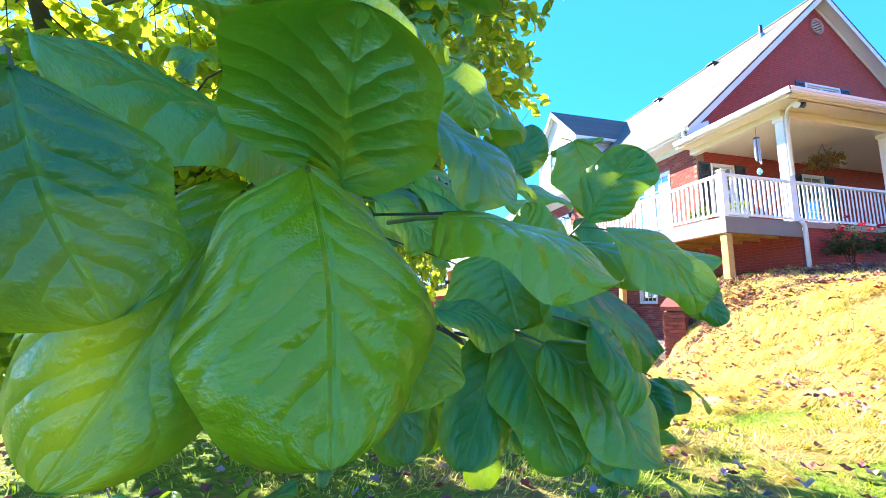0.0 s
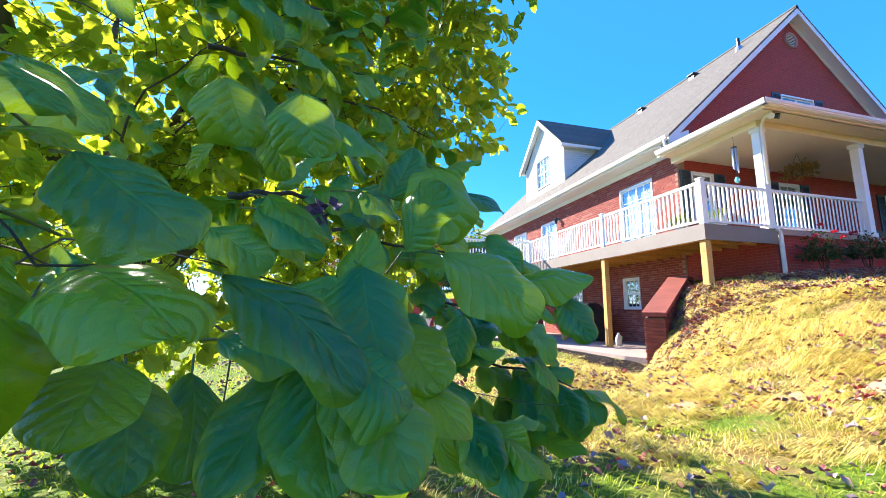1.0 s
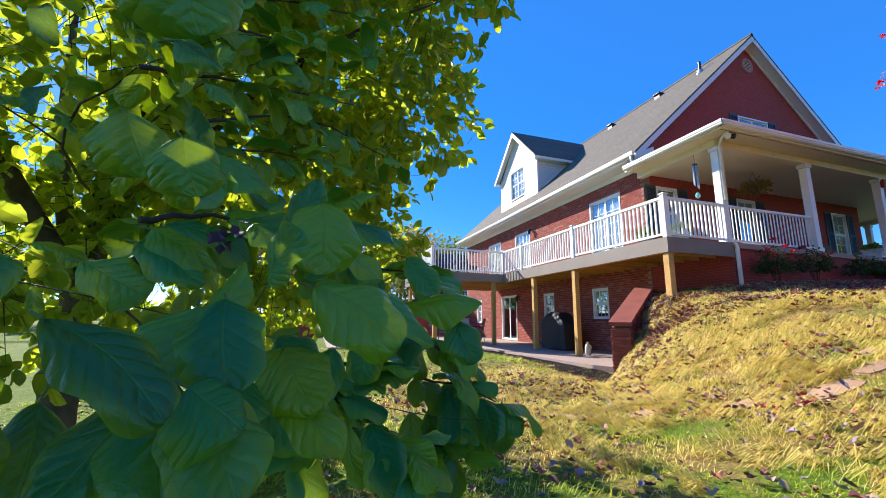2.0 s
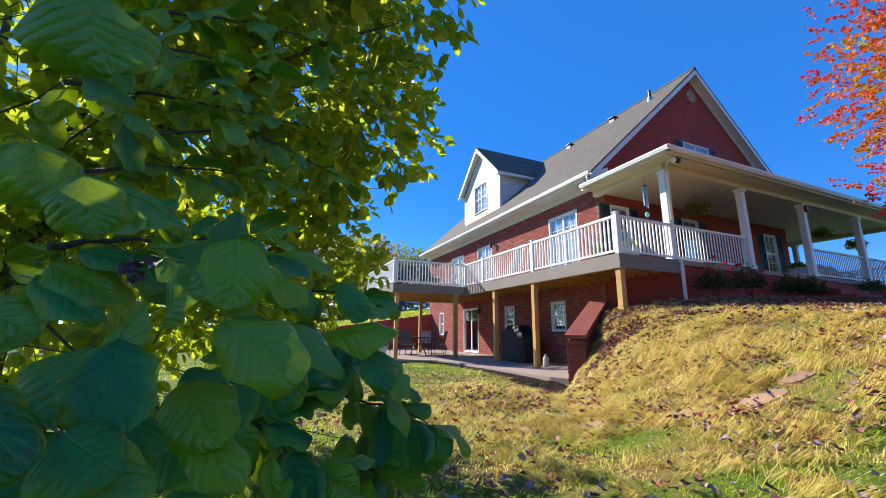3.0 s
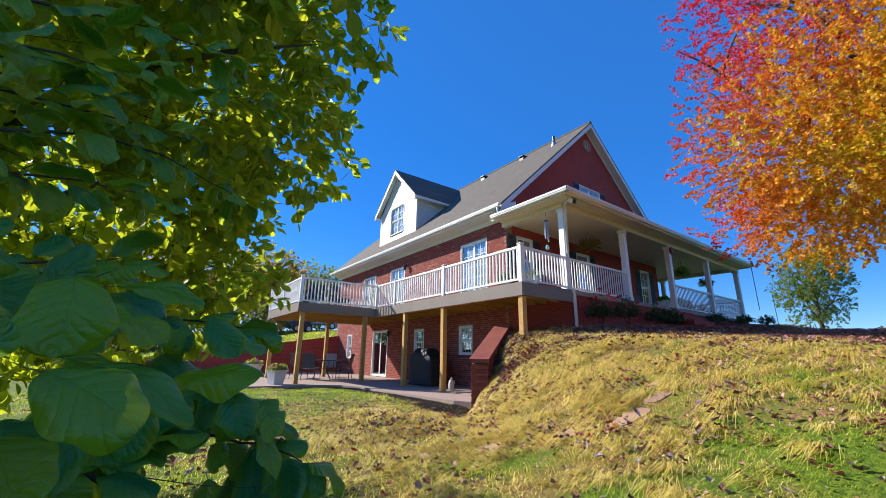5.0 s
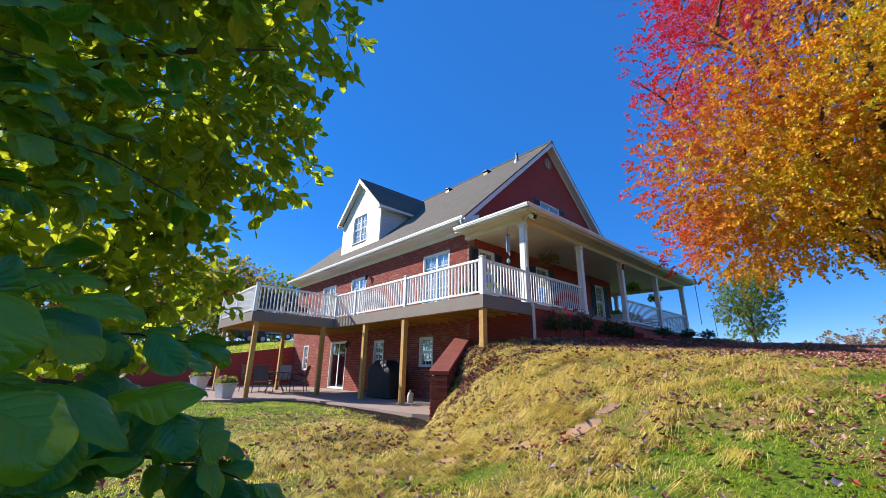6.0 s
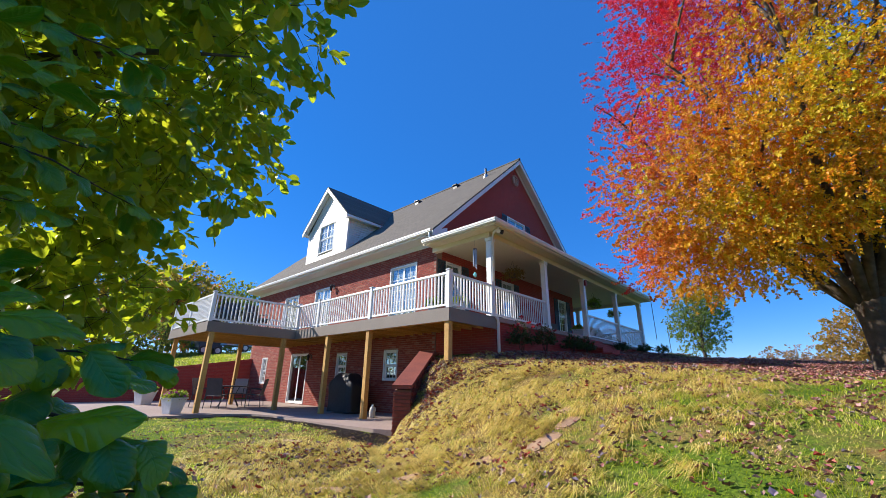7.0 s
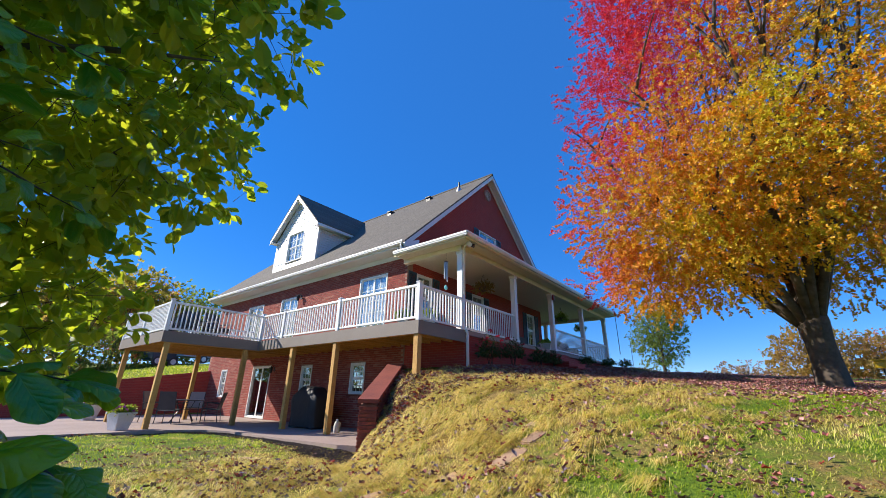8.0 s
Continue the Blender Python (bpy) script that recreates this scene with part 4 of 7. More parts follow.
def along_path(points, f):
    """The place and way at the fraction f of a bent line, rounded at its corners."""
    k = min(int(f * (len(points) - 1)), len(points) - 2)
    g = f * (len(points) - 1) - k
    p = [Vector(points[max(0, min(len(points) - 1, k + i))]) for i in (-1, 0, 1, 2)]
    place_at = 0.5 * (2 * p[1] + (p[2] - p[0]) * g + (2 * p[0] - 5 * p[1] + 4 * p[2] - p[3]) * g * g + (3 * p[1] - p[0] - 3 * p[2] + p[3]) * g ** 3)
    return place_at, (p[2] - p[1]).normalized()


EYE_LINE = (Vector((-7.033, -6.01, 0.92)), Vector((-6.83, -6.22, 0.98)))


def clear_of_path(p):
    a, b = EYE_LINE
    f = max(0.0, min(1.0, (p - a).dot(b - a) / (b - a).length_squared))
    return (p - a.lerp(b, f)).length


leaf_meshes = [leaf_shape(1.0, w, c, 0.06, f, 20 + i, 14, 8) for i, (w, c, f) in enumerate(((0.52, 0.25, 0.35), (0.58, 0.40, 0.25), (0.46, 0.15, 0.55), (0.55, 0.55, 0.20), (0.62, 0.25, 0.40), (0.42, 0.35, 0.45), (0.50, -0.15, 0.30), (0.56, 0.70, 0.30)))]
rng = random.Random(7)
for points in BRANCHES:
    path = [along_path(points, 0.93 * i / 14)[0] + 0.012 * noise.noise_vector(Vector((i * 0.9, points[0][2] * 7, points[3][0] * 5))) for i in range(15)]
    part("branch", tube(bmesh.new(), path, [(0.0105 if points[0][1] > -4 else 0.0022) * (1 - i / 14) ** 2.8 + 0.0004 for i in range(15)], 7), TWIG, magnolia, smooth=True)
    start = 0.22
    for k in range(30):
        f = start + (1 - start) * rng.random() ** 0.7
        p, way = along_path(points, f)
        p = p + Vector((rng.gauss(0, 0.05), rng.gauss(0, 0.05), rng.gauss(-0.01, 0.05)))
        if clear_of_path(p) < 0.42 or (p.x > -6.95 + 0.22 * (p.y + 6.0) and p.z > 0.72 and rng.random() > 0.05):
            continue
        out = (way * rng.uniform(0.2, 1.0) + Vector((rng.gauss(0, 0.6), rng.gauss(-0.1, 0.6), rng.gauss(-0.45, 0.45)))).normalized()
        size = rng.uniform(0.055, 0.088)
        face = Vector((rng.gauss(0, 0.5), rng.gauss(-0.35, 0.5), 1.0))
        shared("leaf", rng.choice(leaf_meshes), magnolia, between(p, p + out, face) @ Matrix.Scale(size, 4))

# leafy sprays between the near leaves and the crown
SPRAYS = (
    ((-6.914, -5.243, 0.864), (-6.704, -5.364, 0.840), (-6.598, -5.482, 0.815)),
    ((-6.899, -5.259, 0.762), (-6.734, -5.383, 0.741), (-6.647, -5.474, 0.747)),
    ((-6.861, -5.274, 0.954), (-6.733, -5.382, 0.927), (-6.665, -5.460, 0.877)),
    ((-6.935, -5.507, 0.888), (-6.825, -5.559, 0.832), (-6.760, -5.587, 0.784)),
    ((-7.136, -5.449, 1.286), (-7.039, -5.334, 1.359), (-6.828, -5.251, 1.403)),
    ((-7.102, -5.493, 1.138), (-7.037, -5.325, 1.234), (-6.882, -5.171, 1.289)),
    ((-7.071, -5.623, 1.254), (-7.039, -5.492, 1.345), (-6.936, -5.363, 1.445)),
    ((-7.045, -5.611, 1.032), (-6.992, -5.503, 1.065), (-6.876, -5.381, 1.113)),
    ((-6.964, -5.282, 1.072), (-6.824, -5.338, 1.034), (-6.687, -5.411, 1.010)),
    ((-7.125, -5.372, 1.476), (-6.988, -5.285, 1.586), (-6.744, -5.172, 1.698)),
    ((-7.125, -5.136, 1.369), (-6.922, -5.117, 1.416), (-6.691, -5.001, 1.387)),
    ((-6.940, -5.545, 0.802), (-6.883, -5.507, 0.846), (-6.809, -5.502, 0.867)),
)
for points in SPRAYS:
    path = [along_path(points, i / 10)[0] + 0.008 * noise.noise_vector(Vector((i * 0.9, points[0][2] * 7, points[2][0] * 5))) for i in range(11)]
    part("branch", tube(bmesh.new(), path, [0.0034 * (1 - i / 11) + 0.0006 for i in range(11)], 6), TWIG, magnolia, smooth=True)
    for k in range(20):
        f = (k + rng.random()) / 20
        p, way = along_path(points, f)
        side = way.cross(Vector((0, 0, 1))).normalized() * (1 if k % 2 else -1)
        out = (way * rng.uniform(0.2, 0.9) + side * rng.uniform(0.1, 0.9) + Vector((rng.gauss(0, 0.3), rng.gauss(-0.1, 0.3), rng.gauss(-0.35, 0.4)))).normalized()
        p = p + out * 0.012
        size = rng.uniform(0.055, 0.095)
        if clear_of_path(p) < 0.36 or clear_of_path(p + out * size) < 0.36:
            continue
        face = Vector((rng.gauss(0, 0.5), rng.gauss(-0.5, 0.5), 0.9))
        shared("leaf", rng.choice(leaf_meshes), magnolia, between(p, p + out, face) @ Matrix.Scale(size, 4))

# trunk and limbs
STEMS = (
    ((BASE.x, BASE.y, BASE.z - 0.1), (-8.33, -2.95, 0.9), (-8.1, -3.1, 2.2), (-7.7, -3.4, 3.3), (-7.2, -3.7, 4.3)),
    ((-8.33, -2.95, 0.9), (-8.7, -2.7, 2.2), (-9.0, -2.3, 3.6), (-9.2, -2.0, 5.0)),
    ((-8.33, -2.95, 1.1), (-8.5, -3.8, 2.0), (-8.3, -4.6, 2.9), (-7.8, -5.2, 3.8)),
    ((-8.30, -3.0, 1.0), (-7.8, -2.6, 1.7), (-7.1, -2.4, 2.4), (-6.5, -2.5, 2.9)),
    ((-8.2, -3.05, 1.6), (-7.5, -3.7, 2.0), (-6.9, -4.2, 2.3), (-6.4, -4.5, 2.45)),
)
for i, points in enumerate(STEMS):
    path = [along_path(points, k / 16)[0] for k in range(17)]
    thick = 0.12 if i == 0 else 0.06
    part("trunk" if i == 0 else "limb", tube(bmesh.new(), path, [thick * (1 - k / 16) ** 1.25 + 0.003 for k in range(17)], 10), BARK, magnolia, smooth=True)


def leaf_cloud(name, twigs, parent, material, twig_material, size, per_twig, seed, droop=0.35, stuff=True, label="", reach=0.16, shape=0.36, fine=False, simple=False):
    """Many small folded leaves set along short twigs, in one mesh; the twigs are another."""
    gen = np.random.default_rng(seed)
    if fine:
        template, tris = [(0, 0, 0)], [(0, 2, 1), (0, 3, 2)]
        for yy, ww, dip in ((0.16, 0.52, 0.0), (0.40, 0.94, -0.01), (0.66, 1.0, -0.035), (0.87, 0.58, -0.07)):
            template += [(-ww * shape, yy, dip + 0.05 * ww), (0, yy + 0.02, dip - 0.03), (ww * shape, yy, dip + 0.05 * ww)]
        template.append((0, 1.0, -0.12))
        for k in (1, 4, 7):
            tris += [(k, k + 1, k + 4), (k, k + 4, k + 3), (k + 1, k + 2, k + 5), (k + 1, k + 5, k + 4)]
        tris += [(10, 11, 13), (11, 12, 13)]
    elif simple:
        template, tris = [(0, 0, 0), (-shape, 0.55, 0.08), (0, 1.0, -0.10), (shape, 0.45, 0.08)], [(0, 2, 1), (0, 3, 2)]
    else:
        template = [(0, 0, 0), (-shape, 0.5, 0.04), (0, 0.55, -0.04), (shape, 0.5, 0.04), (0, 1.0, -0.10)]
        tris = [(0, 2, 1), (0, 3, 2), (1, 2, 4), (2, 3, 4)]
    template, tris = np.array(template), np.array(tris)
    starts, ways = np.array([t[0] for t in twigs]), np.array([t[1] for t in twigs])
    n = len(twigs) * per_twig
    idx = np.repeat(np.arange(len(twigs)), per_twig)
    f = gen.uniform(0.15, 1.0, n)
    p = starts[idx] + ways[idx] * (f * reach)[:, None] + gen.normal(0, 0.22 * size, (n, 3))
    y = ways[idx] * 0.6 + gen.normal(0, 0.6, (n, 3)) + np.array((0, 0, -droop))
    y /= np.linalg.norm(y, axis=1)[:, None]
    face = gen.normal(0, 0.55, (n, 3)) + np.array((0, -0.1, 0.9))
    x = np.cross(y, face)
    x /= np.linalg.norm(x, axis=1)[:, None] + 1e-9
    z = np.cross(x, y)
    s = size * gen.uniform(0.65, 1.25, n)
    verts = p[:, None, :] + s[:, None, None] * (template[None, :, 0:1] * x[:, None, :] + template[None, :, 1:2] * y[:, None, :] + template[None, :, 2:3] * z[:, None, :])
    faces = (tris[None] + (np.arange(n) * len(template))[:, None, None]).reshape(-1, 3)
    me = bpy.data.meshes.new(name)
    me.from_pydata(verts.reshape(-1, 3).tolist(), [], faces.tolist())
    me.materials.append(material)
    ob = new(name, me)
    ob.parent = parent
    tagged(ob, label, "", "", "stuff" if stuff else "")
    if twig_material is not None:
        tv, tf = [], []
        for q, w in twigs:
            q, w = Vector(q), Vector(w)
            side = w.orthogonal().normalized() * 0.028 * size
            other = w.cross(side)
            k = len(tv)
            e = q + w * reach
            b = q - w * reach * 0.9
            tv += [b + side, b - 0.5 * side + 0.87 * other, b - 0.5 * side - 0.87 * other, e]
            tf += [(k, k + 1, k + 3), (k + 1, k + 2, k + 3), (k + 2, k, k + 3)]
        tm = bpy.data.meshes.new("twig_mass")
        tm.from_pydata([tuple(v) for v in tv], [], tf)
        tm.materials.append(twig_material)
        to = new("twig_mass", tm)
        to.parent = parent
        tagged(to, "", "", "", "stuff")
    return ob


def crown_twigs(lobes, count, seed, keep=None, shell=0.45, centre=None):
    """Twigs spread through egg-shaped lobes, thicker towards their skin, pointing outwards."""
    gen, out = np.random.default_rng(seed), []
    volumes = np.array([(a * b * c) ** 0.8 for _, (a, b, c) in lobes])
    while len(out) < count:
        k = gen.choice(len(lobes), p=volumes / volumes.sum())
        c, r = np.array(lobes[k][0]), np.array(lobes[k][1])
        d = gen.normal(size=3)
        d /= np.linalg.norm(d)
        depth = (shell + (1 - shell) * gen.random()) ** 0.7 if gen.random() < 0.75 else gen.random() ** 0.5
        rough_edge = 1 + 0.16 * noise.noise(Vector(tuple(d * 2.3 + c))) + 0.10 * noise.noise(Vector(tuple(d * 6.1 + c)))
        p = c + d * r * depth * rough_edge
        if noise.noise(Vector(tuple(p * 1.15))) < -0.28 or (keep and not keep(p)):
            continue
        w = d + gen.normal(0, 0.5, 3) + np.array((0, 0, -0.1))
        out.append((p, w / np.linalg.norm(w)))
    return out


GAP_FROM, gap_rng = Vector((-6.97, -5.86, 0.95)), random.Random(3)


def in_crown(p):
    """Well off the path, and thin where the low sun breaks through the crown."""
    q = Vector(p) - GAP_FROM
    if (q - sun_way * q.dot(sun_way)).length < 0.50 and gap_rng.random() < 0.50:
        return False
    return clear_of_path(Vector(p)) > 0.95 and p[2] > 0.35


MAGNOLIA_LOBES = [((-6.30, -4.84, 2.56), (0.12, 0.14, 0.14)), ((-6.42, -4.65, 2.44), (0.16, 0.2, 0.16)), ((-6.38, -3.99, 2.20), (0.14, 0.26, 0.18)), ((-6.42, -3.05, 1.48), (0.28, 0.4, 0.3)), ((-6.40, -4.50, 2.80), (0.42, 0.5, 0.6)), ((-6.75, -4.9, 2.9), (0.6, 0.5, 0.7)), ((-6.15, -3.0, 2.6), (0.5, 0.6, 0.5)), ((-7.0, -3.2, 1.45), (0.6, 0.7, 0.65)), ((-6.7, -3.7, 2.5), (0.75, 0.8, 0.75)), ((-8.1, -3.1, 3.3), (2.15, 2.1, 1.9)), ((-7.7, -4.7, 3.5), (1.45, 1.2, 1.5)), ((-8.1, -2.2, 1.75), (1.95, 1.5, 1.2)), ((-8.3, -4.3, 1.7), (1.25, 1.2, 1.15)), ((-7.25, -3.3, 2.25), (0.9, 1.0, 0.8))]
leaf_cloud("crown", crown_twigs(MAGNOLIA_LOBES, 4400, 11, in_crown), magnolia, LEAF_FAR, TWIG, 0.090, 9, 12, shape=0.31, fine=True, label="dense crown of green leaves lit from behind")

# ---- maple ----
def maple_leaf_surface():
    """Autumn leaf: crimson on the side of the crown that turned first, orange and gold on the rest."""
    m, t, s = nodes_of("maple_leaf")
    rnd = t.nodes.new("ShaderNodeNewGeometry").outputs["Random Per Island"]
    p = place(t)
    sep = t.nodes.new("ShaderNodeSeparateXYZ")
    t.links.new(p, sep.inputs[0])
    def math_node(op, a, b):
        n = t.nodes.new("ShaderNodeMath")
        n.operation = op
        for slot, v in ((0, a), (1, b)):
            if isinstance(v, bpy.types.NodeSocket):
                t.links.new(v, n.inputs[slot])
            else:
                n.inputs[slot].default_value = v
        return n.outputs[0]
    turned = math_node("ADD", math_node("MULTIPLY", sep.outputs[1], 0.17), math_node("MULTIPLY", sep.outputs[2], 0.10))
    turned = math_node("ADD", turned, math_node("MULTIPLY", noise_of(t, 0.55, 4.0, p), 0.9))
    gold = blend(t, stretch(t, rnd, 0.0, 1.0), (0.78, 0.53, 0.015), (0.76, 0.22, 0.012))
    gold = blend(t, stretch(t, noise_of(t, 0.9, 3.0, p), 0.45, 0.65), gold, (0.60, 0.50, 0.02))
    red = blend(t, stretch(t, rnd, 0.0, 1.0), (0.64, 0.012, 0.07), (0.74, 0.045, 0.035))
    colour = blend(t, stretch(t, turned, -0.05, 0.42), gold, red)
    t.links.new(colour, s.inputs["Base Color"])
    s.inputs["Roughness"].default_value = 0.5
    glow = t.nodes.new("ShaderNodeBsdfTranslucent")
    t.links.new(colour, glow.inputs[0])
    both = t.nodes.new("ShaderNodeMixShader")
    both.inputs[0].default_value = 0.40
    t.links.new(s.outputs[0], both.inputs[1])
    t.links.new(glow.outputs[0], both.inputs[2])
    t.links.new(both.outputs[0], t.nodes["Material Output"].inputs[0])
    return m


MAPLE_LEAF = maple_leaf_surface()
MAPLE_BARK = surface("maple_bark", (0.12, 0.09, 0.065), (0.045, 0.033, 0.025), 9.0, 1.6, 0.9, 1.0)
MX, MY = 3.35, -7.12
MZ = ground_height(MX, MY)
maple = thing("maple_tree", "large maple in red, orange and gold autumn colour", "tree")
trunk_points = [(MX + 0.05, MY, MZ - 0.2), (MX + 0.03, MY, MZ + 0.05), (MX, MY, MZ + 0.4), (MX - 0.03, MY + 0.02, MZ + 0.8), (MX - 0.05, MY + 0.03, MZ + 1.2), (MX - 0.05, MY + 0.03, MZ + 1.7)]
part("trunk", tube(bmesh.new(), trunk_points, [0.33, 0.265, 0.225, 0.215, 0.25, 0.18], 16), MAPLE_BARK, maple, "dark furrowed trunk", True)
mrng = random.Random(5)
maple_stems = []
for k in range(13):
    a = k * 2.4 + 0.6
    lean = 0.25 + 0.75 * ((k * 0.618) % 1.0)
    height = 10.5 - 5.2 * lean
    reach = 4.2 * lean
    start = Vector((MX - 0.05 + 0.13 * math.cos(a), MY + 0.03 + 0.13 * math.sin(a), MZ + 1.05 + 0.4 * (1 - lean)))
    end = Vector((MX + reach * math.cos(a), MY + reach * math.sin(a), MZ + height))
    mid = start.lerp(end, 0.4) + Vector((0.15 * math.cos(a), 0.15 * math.sin(a), 0.25 - 0.1 * lean))
    points = (start, mid, start.lerp(end, 0.72) + Vector((mrng.uniform(-0.3, 0.3), mrng.uniform(-0.3, 0.3), 0.2)), end)
    maple_stems.append(points)
    path = [along_path(points, i / 10)[0] for i in range(11)]
    part("limb", tube(bmesh.new(), path, [0.088 * (1 - 0.85 * i / 10) for i in range(11)], 8), MAPLE_BARK, maple, smooth=True)
    for j in range(5):
        p, way = along_path(points, 0.35 + 0.13 * j)
        tip_at = p + way * 0.6 + Vector((mrng.gauss(0, 0.8), mrng.gauss(0, 0.8), mrng.uniform(0.2, 1.2)))
        bough = (p, p.lerp(tip_at, 0.5) + Vector((0, 0, 0.12)), tip_at)
        part("bough", tube(bmesh.new(), [along_path(bough, i / 6)[0] for i in range(7)], [0.04 * (1 - 0.85 * i / 6) for i in range(7)], 5), MAPLE_BARK, maple, smooth=True)
MAPLE_LOBES = [((MX - 1.8, MY + 2.0, MZ + 3.2), (1.5, 1.4, 1.2)), ((MX - 1.3, MY + 1.7, MZ + 2.15), (1.9, 1.8, 0.75)), ((MX - 0.2, MY + 2.6, MZ + 2.35), (1.6, 1.5, 0.8)), ((MX + 1.4, MY - 0.6, MZ + 2.6), (2.0, 2.0, 0.9)), ((MX - 1.2, MY + 1.5, MZ + 3.0), (2.3, 2.2, 1.0)), ((MX, MY, MZ + 7.2), (4.35, 3.8, 5.0)), ((MX - 1.5, MY + 1.5, MZ + 3.5), (2.9, 2.5, 1.9)), ((MX + 0.2, MY + 0.2, MZ + 10.5), (3.6, 3.3, 3.2)), ((MX + 1.0, MY - 1.5, MZ + 4.3), (3.2, 3.0, 2.2)), ((MX - 2.3, MY - 0.2, MZ + 3.3), (2.2, 2.4, 1.4)), ((MX - 0.8, MY - 2.2, MZ + 3.7), (2.2, 2.2, 1.4))]
leaf_cloud("crown", crown_twigs(MAPLE_LOBES, 21000, 21, lambda p: p[2] > MZ + 1.4), maple, MAPLE_LEAF, MAPLE_BARK, 0.047, 18, 22, label="crown of red, orange and gold leaves", reach=0.28, shape=0.5, simple=True)

# ---- windows and doors ----
window_count = 0


def glazed(name, centre, turn, width, height, leaves=1, cols=2, rows=3, hung=False, label="", depth=0.10, sill=True, pane_backing=0.0):
    """A window or glazed door in its opening: centre of its foot on the wall's outer face, +x along the wall, -y outwards."""
    ob = tagged(new(name), label, "door" if "door" in name else "window", "", "structure")
    ob.matrix_basis = pose(*centre, 0, 0, turn)
    w, h, f = width / 2, height, 0.055
    part("window_frame", boxed((-w + 0.003, -w + f, -0.02, depth, 0.003, h - 0.003), (w - f, w - 0.003, -0.02, depth, 0.003, h - 0.003), (-w + f, w - f, -0.02, depth, h - f, h - 0.003), (-w + f, w - f, -0.02, depth, 0.003, f)), VINYL, ob)
    if sill:
        part("window_sill", soft_box(-w - 0.04, w + 0.04, -0.06, 0.02, -0.06, 0.0, 0.006), BRICK_PIECE, ob, "brick window sill")
    # white slats added to pale the panes, standing in for the sky's reflection
    if pane_backing:
        slats, z = bmesh.new(), h - f - 0.02
        while z > f + (1 - pane_backing) * (h - 2 * f):
            box(slats, -w + f, w - f, depth - 0.012, depth - 0.006 + 0.004, z - 0.030, z)
            z -= 0.034
        part("pane_backing", slats, VINYL, ob, "white slats added behind the glass in place of reflected sky")
    span = (width - 2 * f) / leaves
    for k in range(leaves):
        a = -w + f + k * span
        bands = [(f, h / 2), (h / 2, h - f)] if hung else [(f, h - f)]
        for n, (z0, z1) in enumerate(bands):
            y0 = 0.03 if not hung or n else 0.055
            s = 0.04
            sash = part("sash", boxed((a, a + s, y0, y0 + 0.03, z0, z1), (a + span - s, a + span, y0, y0 + 0.03, z0, z1), (a + s, a + span - s, y0, y0 + 0.03, z0, z0 + s), (a + s, a + span - s, y0, y0 + 0.03, z1 - s, z1)), VINYL, ob)
            pane = part("pane", boxed((a + s, a + span - s, y0 + 0.012, y0 + 0.018, z0 + s, z1 - s)), GLASS, sash)
            pane.visible_shadow = False
            for c in range(1, cols):
                x = a + s + c * (span - 2 * s) / cols
                part("muntin", boxed((x - 0.009, x + 0.009, y0 + 0.002, y0 + 0.011, z0 + s, z1 - s)), VINYL, sash)
            count = rows if not hung else max(1, rows // 2)
            for r in range(1, count):
                z = z0 + s + r * (z1 - z0 - 2 * s) / count
                part("muntin", boxed((a + s, a + span - s, y0 + 0.003, y0 + 0.010, z - 0.009, z + 0.009)), VINYL, sash)
    return ob


n = 0
for y0, y1, z0, z1 in cellar_windows:
    n += 1
    glazed(f"window_{n}", (X0, (y0 + y1) / 2, z0), -90, y1 - y0, z1 - z0, 1, 3, 4, True, "white double-hung basement window with small panes", pane_backing=0.55)
for y0, y1, z0, z1 in deck_doors:
    n += 1
    glazed(f"window_{n}", (X0, (y0 + y1) / 2, z0), -90, y1 - y0, z1 - z0, 2, 2, 5, False, "white paired glazed deck door with small panes", sill=False, pane_backing=0.95)
y0, y1, z0, z1 = patio_doors[0]
glazed("door_1", (X0, (y0 + y1) / 2, z0), -90, y1 - y0, z1 - z0, 2, 1, 1, False, "white-framed sliding patio door with dark glass", sill=False)
for x0, x1, z0, z1 in porch_windows:
    n += 1
    glazed(f"window_{n}", ((x0 + x1) / 2, Y0, z0), 0, x1 - x0, z1 - z0, 1, 2, 4, True, "white double-hung porch window with small panes", pane_backing=0.6)
n += 1
x0, x1, z0, z1 = gable_window
glazed(f"window_{n}", ((x0 + x1) / 2, Y0, z0), 0, x1 - x0, z1 - z0, 2, 1, 2, True, "white paired attic window in the gable", pane_backing=0.9)
n += 1
glazed(f"window_{n}", (DORMER_FACE - 0.02, (DORMER_WINDOW[0] + DORMER_WINDOW[1]) / 2, DORMER_WINDOW[2]), -90, DORMER_WINDOW[1] - DORMER_WINDOW[0], DORMER_WINDOW[3] - DORMER_WINDOW[2], 2, 2, 4, True, "white paired dormer window with small panes", sill=False, pane_backing=0.97)


